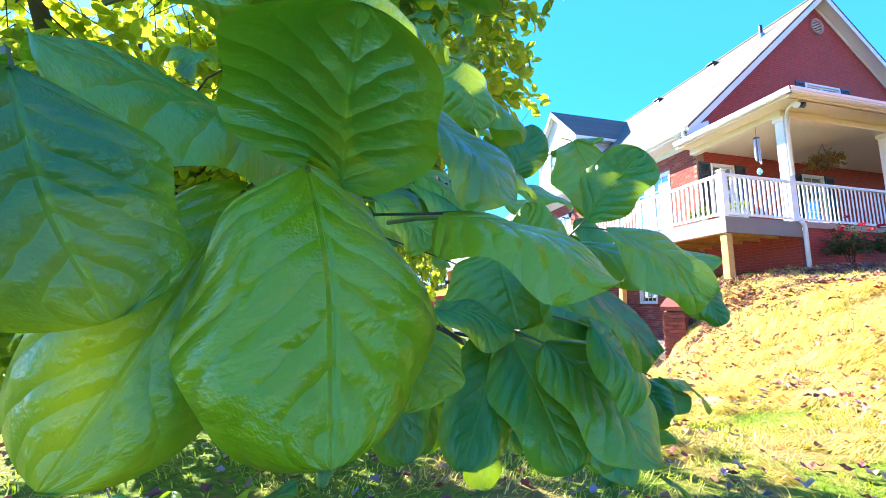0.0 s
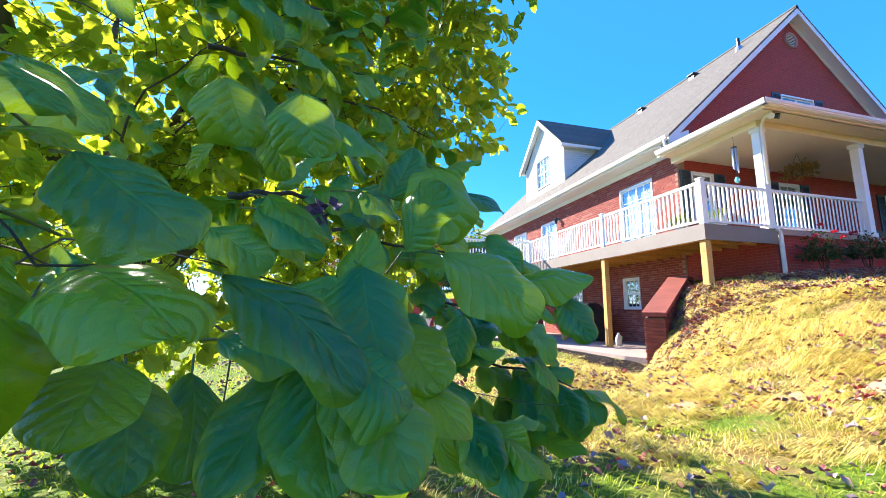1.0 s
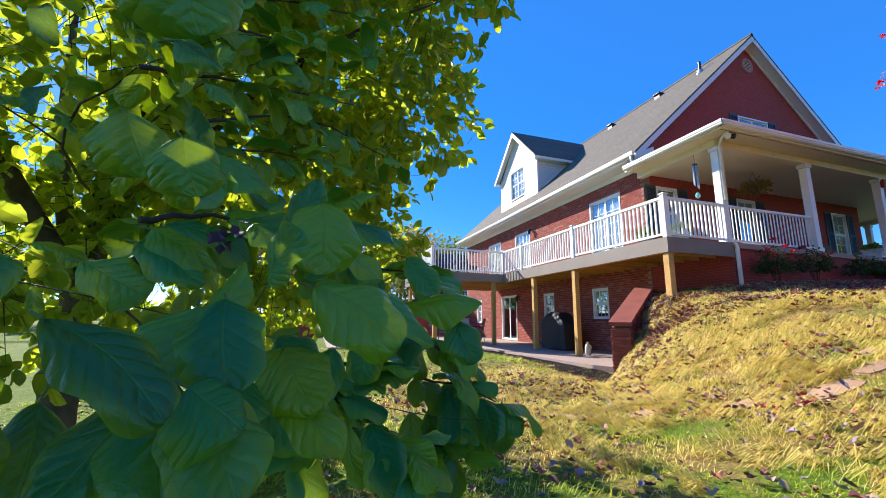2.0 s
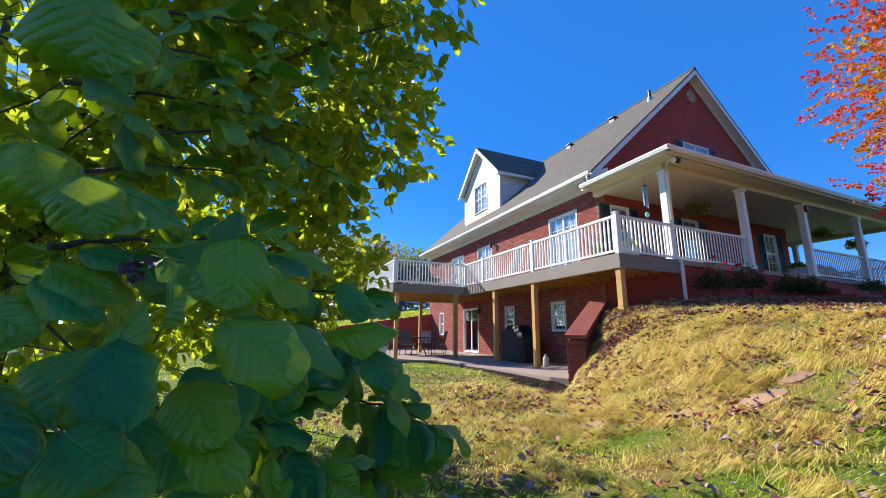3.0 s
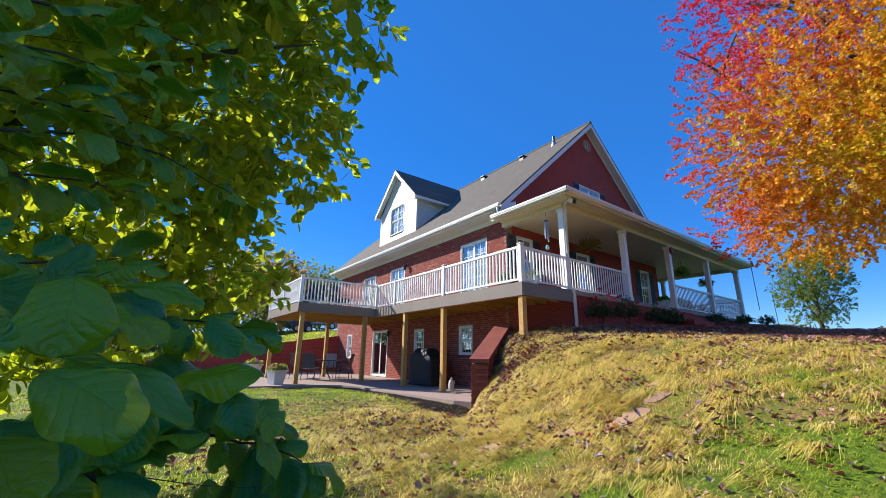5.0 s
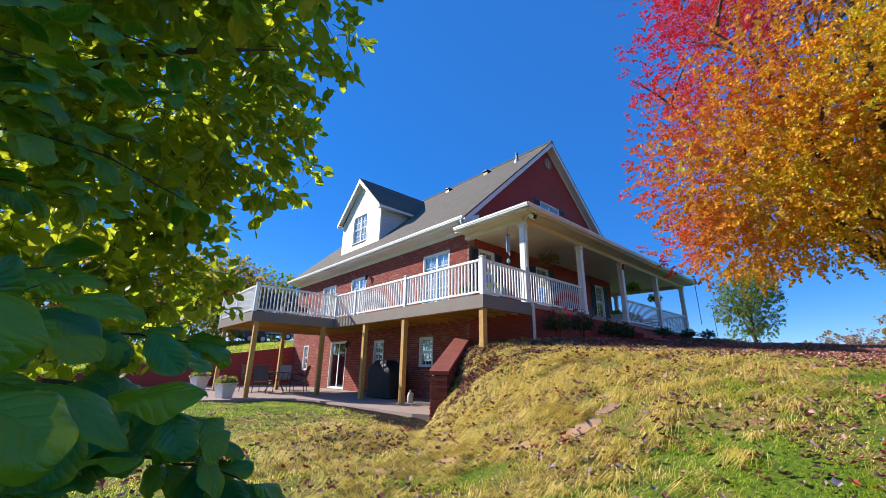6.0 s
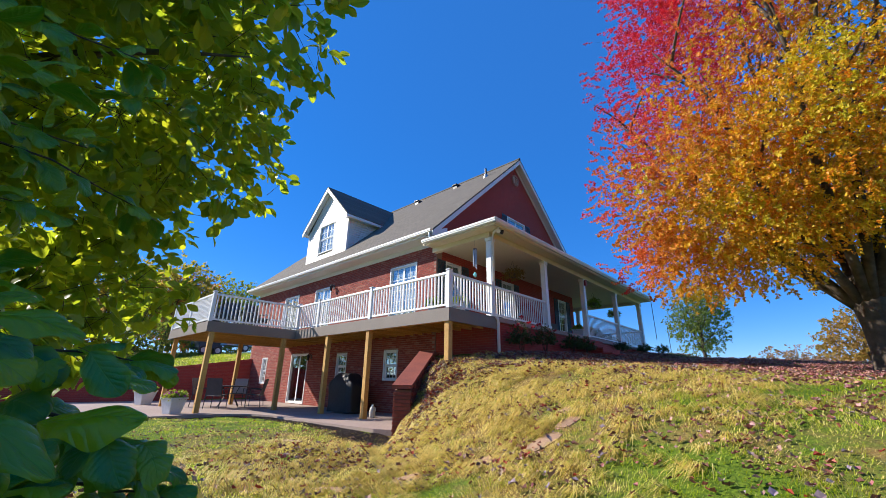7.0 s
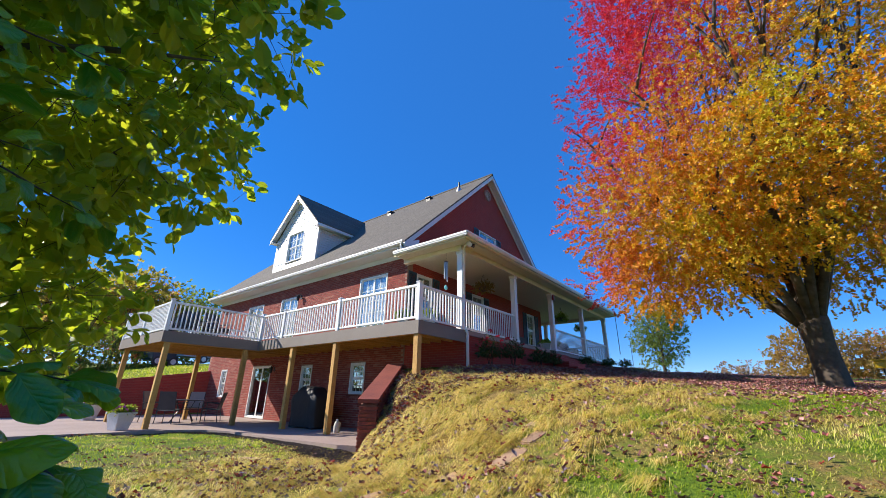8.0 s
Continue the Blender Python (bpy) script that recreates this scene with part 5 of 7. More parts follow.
def shutter(x, z, height, width=0.36):
    ob = thing("shutter", "dark blue louvred window shutter on brick", "shutter", "window shutters", "", (x, Y0 - 0.02, z))
    w, s = width / 2, 0.045
    part("frame", boxed((-w, -w + s, -0.012, 0.017, 0, height), (w - s, w, -0.012, 0.017, 0, height), (-w + s, w - s, -0.012, 0.017, 0, 0.06), (-w + s, w - s, -0.012, 0.017, height - 0.06, height), (-w + s, w - s, -0.012, 0.017, height / 2 - 0.03, height / 2 + 0.03)), NAVY, ob)
    bm, z1 = bmesh.new(), 0.07
    while z1 < height - 0.08:
        p = [(-w + s, -0.006, z1), (w - s, -0.006, z1), (w - s, 0.014, z1 + 0.035), (-w + s, 0.014, z1 + 0.035)]
        lo, hi = [bm.verts.new(v) for v in p], [bm.verts.new((v[0], v[1], v[2] + 0.008)) for v in p]
        bm.faces.new(lo[::-1])
        bm.faces.new(hi)
        for i in range(4):
            bm.faces.new((lo[i], lo[(i + 1) % 4], hi[(i + 1) % 4], hi[i]))
        z1 += 0.042
    tagged(part("louvres", bm, NAVY, ob), "", "", "", "stuff")
    return ob


for x0, x1, z0, z1 in porch_windows + [gable_window]:
    h = z1 - z0
    shutter(x0 - 0.21, z0, h)
    shutter(x1 + 0.21, z0, h)

# round gable vent
vent = thing("gable_vent", "round white-rimmed louvred vent in the gable", "vent", "", "", (RIDGE_X, Y0 - 0.003, FLOOR + 7.09))
bm = bmesh.new()
ring = []
for k in range(24):
    a = k * math.tau / 24
    ring.append([bm.verts.new((r * math.cos(a), y, r * math.sin(a))) for r, y in ((0.20, 0.0), (0.20, -0.04), (0.27, -0.05), (0.29, 0.0))])
for k in range(24):
    for j in range(3):
        bm.faces.new((ring[k][j], ring[(k + 1) % 24][j], ring[(k + 1) % 24][j + 1], ring[k][j + 1]))
bmesh.ops.recalc_face_normals(bm, faces=bm.faces[:])
part("rim", bm, surface("vent_rim", (0.45, 0.22, 0.17), (0.38, 0.17, 0.13), 30, 3, 0.6), vent)
for k in range(7):
    z = -0.165 + k * 0.055
    half = math.sqrt(max(0.0, 0.2 ** 2 - z * z))
    part("slat", prism([(-0.03, z - 0.018), (-0.024, z - 0.018), (-0.004, z + 0.022), (-0.01, z + 0.022)], -half, half, "x"), CREAM, vent)

# roof fittings
pipe = thing("vent_pipe", "grey plumbing vent pipe on the roof", "pipe", "", "", (6.1, 3.3, EAVE_Z + SLOPE * (6.1 - EL)))
part("pipe", lathe(bmesh.new(), [(0.05, -0.1), (0.05, 0.42), (0.04, 0.42), (0.04, 0.3)], 12), BLACK, pipe, smooth=False)
part("collar", lathe(bmesh.new(), [(0.13, -0.1), (0.09, 0.1), (0.055, 0.12)], 12), STEEL, pipe)
for y in (5.42, 8.23):
    ob = thing("roof_vent", "low dark box vent near the roof ridge", "vent", "roof vents", "", (6.45, y, EAVE_Z + SLOPE * (6.45 - EL)))
    part("hood", soft_box(-0.18, 0.18, -0.16, 0.16, 0.05, 0.13, 0.03), BLACK, ob)
    part("base", boxed((-0.13, 0.13, -0.13, 0.13, -0.2, 0.05)), BLACK, ob)

# downspout by the porch corner
spout = thing("downspout", "white downspout down the porch brick base", "downspout")
part("pipe", tube(bmesh.new(), [(1.99, -0.02, 0.9), (1.99, -0.02, FLOOR - 0.16), (1.97, -0.02, FLOOR - 0.08), (1.90, -0.03, FLOOR - 0.03)], [0.042] * 4, 8), WHITE, spout, smooth=True)
part("pipe", tube(bmesh.new(), [(1.80, -0.045, FLOOR + 0.95), (1.80, -0.045, FLOOR + 2.26), (1.70, -0.16, FLOOR + 2.36), (1.62, -0.42, FLOOR + 2.44)], [0.036] * 4, 8), WHITE, spout, smooth=True)


def wall_lantern(x, y, z):
    ob = thing("wall_lantern", "black metal wall lantern on the brick", "lamp", "wall lanterns", "", (x, y, z))
    part("bracket", tube(bmesh.new(), [(0.0, 0, 0.0), (-0.06, 0, 0.10), (-0.13, 0, 0.12), (-0.15, 0, 0.06)], [0.012] * 4, 6), BLACK, ob)
    part("back_plate", soft_box(-0.016, -0.001, -0.05, 0.05, -0.09, 0.09, 0.006), BLACK, ob)
    part("cap", lathe(bmesh.new(), [(0.09, 0.03), (0.085, 0.045), (0.02, 0.09), (0.01, 0.11)], 8, (-0.15, 0)), BLACK, ob)
    part("cage", lathe(bmesh.new(), [(0.03, -0.17), (0.05, -0.15), (0.075, 0.03), (0.07, 0.03), (0.045, -0.14)], 6, (-0.15, 0)), BLACK, ob)
    return ob


first_lantern = wall_lantern(X0, 8.40, FLOOR + 2.05)
copy_thing(first_lantern, pose(X0, 9.62, 1.92))

# brick steps up to the porch
steps = thing("porch_steps", "red brick steps up to the porch floor", "steps", "", "structure")
for k in range(5):
    z = FLOOR - 0.17 * (k + 1)
    part("step", soft_box(7.0, 8.6, -0.30 * (k + 1) + 0.05, 0.05 - 0.30 * k, 1.3, z, 0.012), BRICK, steps)

# ---- retaining wall bricks ----
brick_mesh = mesh_of("brick", soft_box(-0.096, 0.096, -0.045, 0.045, -0.0285, 0.0285, 0.004), BRICK_PIECE)
half_mesh = mesh_of("brick", soft_box(-0.045, 0.045, -0.045, 0.045, -0.0285, 0.0285, 0.004), BRICK_PIECE)
z, row = -0.33, 0
while z < 1.6:
    inset = 0.10 if row % 2 else 0.0
    # end face: two half bricks and one long, turned
    x_face = -1.47
    if z + 0.03 < wall_top(-1.5) - 0.08:
        if row % 2:
            ends = ((WALL_Y0 + 0.10, brick_mesh), (WALL_Y1 - 0.10, brick_mesh))
        else:
            ends = ((WALL_Y0 + 0.05, half_mesh), (0.51, brick_mesh), (WALL_Y1 - 0.05, half_mesh))
        for y, mesh in ends:
            shared("brick", mesh, garden_wall, pose(x_face + 0.025, y, z, 0, 0, 90))
    x = -1.36 + inset
    while x < 0.98:
        if z + 0.03 < wall_top(x - 0.09) - 0.08:
            shared("brick", brick_mesh, garden_wall, pose(x, WALL_Y1 - 0.03, z))
            if z > 0.0:
                shared("brick", brick_mesh, garden_wall, pose(x, WALL_Y0 + 0.03, z))
        x += 0.203
    z += 0.0677
    row += 1
# ---- things on the patio ----
SLING = surface("dark_sling_fabric", (0.035, 0.035, 0.04), (0.055, 0.055, 0.06), 120.0, 4.0, 0.8, 0.2)
PALE_SLING = surface("pale_sling_fabric", (0.45, 0.42, 0.42), (0.38, 0.35, 0.36), 120.0, 4.0, 0.8, 0.2)


def patio_chair(x, y, turn, fabric=None):
    """A metal armchair with a sling seat; it faces +y before turning."""
    ob = thing("patio_chair", "black metal patio chair with dark sling seat" if fabric is None else "black metal patio chair with pale sling back", "chair", "chairs round the patio table", "", (x, y, 0.0), turn)
    for s in (-1, 1):
        part("leg", tube(bmesh.new(), [(s * 0.27, 0.24, 0.0), (s * 0.26, 0.24, 0.42), (s * 0.26, 0.25, 0.62)], [0.013] * 3, 6), BLACK, ob)
        part("leg", tube(bmesh.new(), [(s * 0.27, -0.28, 0.0), (s * 0.26, -0.22, 0.42), (s * 0.25, -0.34, 0.98)], [0.013] * 3, 6), BLACK, ob)
        part("arm", tube(bmesh.new(), [(s * 0.27, 0.26, 0.63), (s * 0.29, 0.0, 0.64), (s * 0.26, -0.26, 0.60)], [0.017] * 3, 6), BLACK, ob)
    part("seat", slab([(-0.25, -0.24, 0.41), (0.25, -0.24, 0.41), (0.25, 0.26, 0.45), (-0.25, 0.26, 0.45)], 0.015), SLING, ob)
    part("backrest", slab([(-0.25, -0.36, 0.99), (0.25, -0.36, 0.99), (0.25, -0.23, 0.44), (-0.25, -0.23, 0.44)], 0.018), fabric or SLING, ob)
    part("brace", tube(bmesh.new(), [(-0.26, 0.24, 0.38), (0.26, 0.24, 0.38)], [0.011] * 2, 6), BLACK, ob)
    return ob


TX, TY = -0.95, 10.1
table = thing("patio_table", "round black metal patio table", "table", "", "", (TX, TY, 0))
part("tabletop", lathe(bmesh.new(), [(0.58, 0.70), (0.60, 0.71), (0.60, 0.725), (0.58, 0.735)], 28), BLACK, table)
for k in range(4):
    a = k * math.tau / 4 + 0.4
    part("leg", tube(bmesh.new(), [(0.48 * math.cos(a), 0.48 * math.sin(a), 0.0), (0.22 * math.cos(a), 0.22 * math.sin(a), 0.35), (0.40 * math.cos(a), 0.40 * math.sin(a), 0.70)], [0.015] * 3, 6), BLACK, table)
patio_chair(TX - 0.62, TY - 0.55, -45)
patio_chair(TX + 0.75, TY - 0.45, 55)
patio_chair(TX + 0.55, TY + 0.75, 145, PALE_SLING)
patio_chair(TX - 0.70, TY + 0.70, -135, PALE_SLING)

COVER = surface("black_grill_cover", (0.010, 0.011, 0.014), (0.017, 0.018, 0.022), 14.0, 2.0, 0.6, 0.3)


def covered_grill(x, y):
    """A tall grill under a loose cover: a blunt box, creased and flared at the hem."""
    ob = thing("covered_grill", "barbecue grill under a black fitted cover", "grill", "", "", (x, y, 0), 90)
    bm = bmesh.new()
    rings = []
    for z, a, b in ((0.03, 0.66, 0.34), (0.25, 0.64, 0.33), (0.55, 0.66, 0.34), (0.80, 0.70, 0.35), (0.92, 0.66, 0.34), (1.04, 0.45, 0.33), (1.16, 0.36, 0.26), (1.21, 0.26, 0.15)):
        ring = []
        for k in range(36):
            t = k * math.tau / 36
            c, s = math.cos(t), math.sin(t)
            e = 0.35
            crease = 1 + 0.025 * math.sin(9 * t + 4 * z) + 0.015 * math.sin(17 * t)
            ring.append(bm.verts.new((a * crease * math.copysign(abs(c) ** e, c), b * crease * math.copysign(abs(s) ** e, s), z + 0.012 * math.sin(5 * t))))
        rings.append(ring)
    for lo, hi in zip(rings, rings[1:]):
        for k in range(36):
            bm.faces.new((lo[k], lo[(k + 1) % 36], hi[(k + 1) % 36], hi[k]))
    bm.faces.new(rings[-1])
    part("cover", bm, COVER, ob, smooth=True)
    for s in (-1, 1):
        part("wheel", tube(bmesh.new(), [(s * 0.45, -0.28, 0.07), (s * 0.45, -0.24, 0.07)], [0.07, 0.07], 14), BLACK, ob)
    part("strap", soft_box(0.30, 0.34, -0.365, -0.355, 0.25, 0.62, 0.003), BLACK, ob)
    return ob


covered_grill(0.95, 5.35)
jug = thing("plastic_jug", "small white plastic jug standing on the patio", "jug", "", "", (0.55, 3.40, 0))
part("body", lathe(bmesh.new(), [(0.075, 0.0), (0.085, 0.02), (0.085, 0.20), (0.06, 0.27), (0.03, 0.31)], 14), surface("off_white_plastic", (0.62, 0.58, 0.48), (0.55, 0.5, 0.42), 20, 3, 0.5), jug, smooth=True)
part("cap", lathe(bmesh.new(), [(0.032, 0.30), (0.032, 0.345), (0.02, 0.35)], 12), WHITE, jug)
part("grip", tube(bmesh.new(), [(0.06, 0, 0.27), (0.11, 0, 0.25), (0.11, 0, 0.17), (0.08, 0, 0.15)], [0.012] * 4, 6), WHITE, jug)

WITHERED = surface("withered_petal", (0.17, 0.07, 0.17), (0.09, 0.05, 0.07), 60.0, 20.0, 0.8, 0.2)
PETAL = leaf_surface("purple_petals", (0.45, 0.07, 0.42), (0.65, 0.25, 0.55), (0.5, 0.1, 0.4), False, 0.6, 0.3)
GREENERY = leaf_surface("fresh_foliage", (0.12, 0.24, 0.03), (0.22, 0.33, 0.04), (0.4, 0.5, 0.05), False, 0.5, 0.4)
POT = surface("white_glazed_pot", (0.70, 0.70, 0.68), (0.62, 0.61, 0.58), 16, 2, 0.4, 0.05)
SOIL = surface("potting_soil", (0.05, 0.035, 0.025), (0.09, 0.06, 0.04), 60, 6, 0.95, 0.6)


def tuft(centre, size, count, seed):
    """Short shoots pointing up and out from a clump."""
    gen, out = np.random.default_rng(seed), []
    for _ in range(count):
        d = gen.normal(size=3)
        d[2] = abs(d[2]) * 0.8
        d /= np.linalg.norm(d)
        out.append((np.array(centre) + d * np.array(size) * gen.uniform(0.25, 1.0), d))
    return out


def flower_pot(x, y, z, size, seed, flowers=True, label="white square planter of purple petunias"):
    ob = thing("planter", label, "planter", "planters", "", (x, y, z), 20)
    bm = bmesh.new()
    rings = [[bm.verts.new((sx * h * size, sy * h * size, zz * size)) for sx, sy in ((-1, -1), (1, -1), (1, 1), (-1, 1))] for h, zz in ((0.30, 0.0), (0.43, 0.74), (0.47, 0.74), (0.48, 0.82), (0.42, 0.82), (0.41, 0.72))]
    for lo, hi in zip(rings, rings[1:]):
        for k in range(4):
            bm.faces.new((lo[k], lo[(k + 1) % 4], hi[(k + 1) % 4], hi[k]))
    bm.faces.new(rings[0][::-1])
    bmesh.ops.bevel(bm, geom=bm.edges[:], offset=0.012 * size, segments=2, affect="EDGES")
    part("pot", bm, POT, ob)
    part("soil", boxed((-0.405 * size, 0.405 * size, -0.405 * size, 0.405 * size, 0.66 * size, 0.73 * size)), SOIL, ob)
    leaf_cloud("foliage", tuft((0, 0, 0.78 * size), (0.5 * size, 0.5 * size, 0.3 * size), 120, seed), ob, GREENERY, None, 0.075, 6, seed + 1, 0.0, label="green foliage", reach=0.08)
    if flowers:
        leaf_cloud("blossom", tuft((0, 0, 0.86 * size), (0.5 * size, 0.5 * size, 0.26 * size), 40, seed + 2), ob, PETAL, None, 0.045, 6, seed + 3, -0.3, label="purple blossom", reach=0.05, shape=0.55)
    return ob


leaf_cloud("blossom", tuft((-6.955, -5.673, 1.004), (0.008, 0.008, 0.008), 6, 35), magnolia, WITHERED, None, 0.012, 4, 36, 0.2, False, "withered purple blossom", reach=0.006, shape=0.4)
flower_pot(-3.30, 7.75, 0.0, 0.54, 31)
flower_pot(-3.00, 12.9, 0.0, 0.62, 41)

# ---- things on the deck and porch ----
flower_pot(0.32, 0.85, DZ, 0.28, 51, False, "small green plant in a white pot on the deck")
flower_pot(0.85, 0.40, DZ, 0.34, 55, False, "leafy plant in a white pot on the deck")


def deck_chair(x, y, turn, z=DZ, label="dark metal deck armchair with cushions"):
    ob = thing("deck_chair", label, "chair", "deck chairs", "", (x, y, z), turn)
    for sx in (-1, 1):
        part("leg", soft_box(sx * 0.30 - 0.02, sx * 0.30 + 0.02, 0.24, 0.28, 0.0, 0.60, 0.004), BLACK, ob)
        part("leg", soft_box(sx * 0.30 - 0.02, sx * 0.30 + 0.02, -0.30, -0.26, 0.0, 0.60, 0.004), BLACK, ob)
        part("arm", soft_box(sx * 0.30 - 0.035, sx * 0.30 + 0.035, -0.30, 0.30, 0.60, 0.63, 0.008), BLACK, ob)
    part("seat", soft_box(-0.28, 0.28, -0.26, 0.27, 0.30, 0.36, 0.01), BLACK, ob)
    part("cushion", soft_box(-0.27, 0.27, -0.24, 0.27, 0.36, 0.46, 0.035), SLING, ob)
    part("backrest", slab([(-0.28, -0.40, 0.98), (0.28, -0.40, 0.98), (0.28, -0.27, 0.40), (-0.28, -0.27, 0.40)], 0.05), SLING, ob)
    return ob


deck_chair(-1.9, 9.0, 150)
deck_chair(-0.9, 8.9, 200)
deck_chair(-2.0, 10.6, 60)
deck_table = thing("deck_table", "low dark table on the deck", "table", "", "", (-1.3, 9.9, DZ))
part("tabletop", soft_box(-0.5, 0.5, -0.5, 0.5, 0.66, 0.70, 0.01), BLACK, deck_table)
for a, b in ((-1, -1), (1, -1), (1, 1), (-1, 1)):
    part("leg", soft_box(a * 0.44 - 0.025, a * 0.44 + 0.025, b * 0.44 - 0.025, b * 0.44 + 0.025, 0.0, 0.66, 0.005), BLACK, deck_table)

PORCH_Z = FLOOR - 0.02
WOOD_CHAIR = surface("weathered_chair_wood", (0.16, 0.10, 0.08), (0.11, 0.07, 0.055), 20, 2, 0.7, 0.2)


def slat_chair(x, y, turn):
    ob = thing("adirondack_chair", "brown slatted wooden porch armchair", "chair", "porch armchairs", "", (x, y, PORCH_Z), turn)
    for k in range(7):
        xx = -0.24 + 0.08 * k
        top = 1.0 - 0.9 * xx * xx
        part("back_slat", slab([(xx - 0.034, -0.46, top), (xx + 0.034, -0.46, top), (xx + 0.034, -0.18, 0.30), (xx - 0.034, -0.18, 0.30)], 0.02), WOOD_CHAIR, ob)
    for k in range(5):
        part("seat_slat", slab([(-0.27, -0.16 + 0.1 * k, 0.30 + 0.022 * k), (0.27, -0.16 + 0.1 * k, 0.30 + 0.022 * k), (0.27, -0.07 + 0.1 * k, 0.32 + 0.022 * k), (-0.27, -0.07 + 0.1 * k, 0.32 + 0.022 * k)], 0.02), WOOD_CHAIR, ob)
    for s in (-1, 1):
        part("arm", soft_box(s * 0.34 - 0.06, s * 0.34 + 0.06, -0.34, 0.40, 0.55, 0.575, 0.008), WOOD_CHAIR, ob)
        part("leg", soft_box(s * 0.31 - 0.02, s * 0.31 + 0.02, 0.28, 0.36, 0.0, 0.55, 0.004), WOOD_CHAIR, ob)
        part("leg", slab([(s * 0.31 - 0.02, -0.42, 0.10), (s * 0.31 + 0.02, -0.42, 0.10), (s * 0.31 + 0.02, 0.36, 0.40), (s * 0.31 - 0.02, 0.36, 0.40)], 0.10), WOOD_CHAIR, ob)
    return ob


slat_chair(12.3, 1.3, 160)
slat_chair(13.4, 1.3, 175)

MOSS = leaf_surface("dry_fern", (0.24, 0.20, 0.06), (0.30, 0.17, 0.06), (0.4, 0.3, 0.05), False, 0.7, 0.35)


def hanging_basket(x, y, drop, wide, seed, foliage, colour_word):
    """A basket on three chains from the porch ceiling."""
    top = FLOOR + 2.42
    ob = thing("hanging_basket", f"hanging porch basket of {colour_word}", "plant", "hanging baskets", "", (x, y, top - drop))
    part("basket", lathe(bmesh.new(), [(0.06, -0.16), (0.15, -0.10), (0.19, 0.0), (0.18, 0.0), (0.14, -0.08)], 16), WOOD_CHAIR, ob)
    for k in range(3):
        a = k * math.tau / 3
        part("chain", tube(bmesh.new(), [(0.18 * math.cos(a), 0.18 * math.sin(a), 0.0), (0.01 * math.cos(a), 0.01 * math.sin(a), drop - 0.03)], [0.004] * 2, 5), BLACK, ob)
    part("hook", tube(bmesh.new(), [(0, 0, drop - 0.05), (0.01, 0, drop - 0.02), (0, 0, drop)], [0.006] * 3, 5), BLACK, ob)
    leaf_cloud("foliage", tuft((0, 0, -0.04), (wide, wide, 0.20), 150, seed) + tuft((0, 0, -0.12), (wide, wide, -0.12), 60, seed + 1), ob, foliage, None, 0.07, 6, seed + 2, 0.4, label="trailing foliage", reach=0.10, shape=0.25)
    return ob


hanging_basket(4.6, 1.1, 0.46, 0.34, 61, MOSS, "dry trailing fern")
hanging_basket(11.3, 1.0, 0.50, 0.30, 65, GREENERY, "dark trailing leaves")
hanging_basket(14.4, 1.2, 0.55, 0.26, 69, GREENERY, "dark trailing leaves")

chime = thing("wind_chime", "silver tube wind chime hanging from the porch ceiling", "wind chime", "", "", (1.72, 0.55, FLOOR + 2.0))
part("cord", tube(bmesh.new(), [(0, 0, 0.0), (0, 0, 0.42)], [0.004] * 2, 5), BLACK, chime)
part("top_plate", lathe(bmesh.new(), [(0.06, 0.0), (0.06, 0.015)], 14), WOOD_CHAIR, chime)
for k in range(6):
    a = k * math.tau / 6
    part("tube", lathe(bmesh.new(), [(0.014, -0.42 - 0.04 * k), (0.014, -0.02)], 8, (0.045 * math.cos(a), 0.045 * math.sin(a))), STEEL, chime)
part("cord", tube(bmesh.new(), [(0, 0, 0.0), (0, 0, -0.72)], [0.003] * 2, 5), BLACK, chime)
part("sail", lathe(bmesh.new(), [(0.005, -0.86), (0.05, -0.82), (0.055, -0.77), (0.03, -0.71)], 12), surface("teal_glass", (0.12, 0.42, 0.42), (0.2, 0.5, 0.5), 20, 3, 0.2), chime)

flood = thing("floodlight", "small dark floodlight under the porch eave corner", "lamp", "", "", (1.72, -0.30, FLOOR + 2.42))
part("base", lathe(bmesh.new(), [(0.05, -0.03), (0.055, 0.0)], 12), BLACK, flood)
part("head", tube(bmesh.new(), [(0.0, 0.0, -0.03), (0.03, -0.05, -0.08), (0.06, -0.12, -0.11)], [0.03, 0.05, 0.065], 12), BLACK, flood)
part("head", tube(bmesh.new(), [(0.0, 0.0, -0.03), (-0.05, -0.04, -0.08), (-0.11, -0.08, -0.11)], [0.03, 0.05, 0.065], 12), WHITE, flood)

feeder = thing("red_box", "small red box fixed to a porch column", "box", "", "", (8.07, -0.02, FLOOR + 2.0))
part("box", soft_box(-0.06, 0.06, -0.05, 0.03, 0.0, 0.22, 0.01), surface("red_paint", (0.30, 0.03, 0.025), (0.24, 0.025, 0.02), 20, 3, 0.5), feeder)

flower_pot(8.75, 0.75, PORCH_Z, 0.50, 71, False, "dark leafy potted plant on the porch floor")
flower_pot(9.5, 0.6, PORCH_Z, 0.42, 75, False, "dark leafy potted plant on the porch floor")
bench = thing("porch_bench", "dark wooden bench against the porch wall", "bench", "", "", (9.1, 1.95, PORCH_Z))
part("seat", soft_box(-0.6, 0.6, -0.22, 0.22, 0.40, 0.45, 0.01), WOOD_CHAIR, bench)
for a in (-0.54, 0.54):
    part("leg", soft_box(a - 0.04, a + 0.04, -0.2, 0.2, 0.0, 0.40, 0.008), WOOD_CHAIR, bench)
part("backrest", soft_box(-0.6, 0.6, 0.19, 0.23, 0.5, 0.85, 0.01), WOOD_CHAIR, bench)
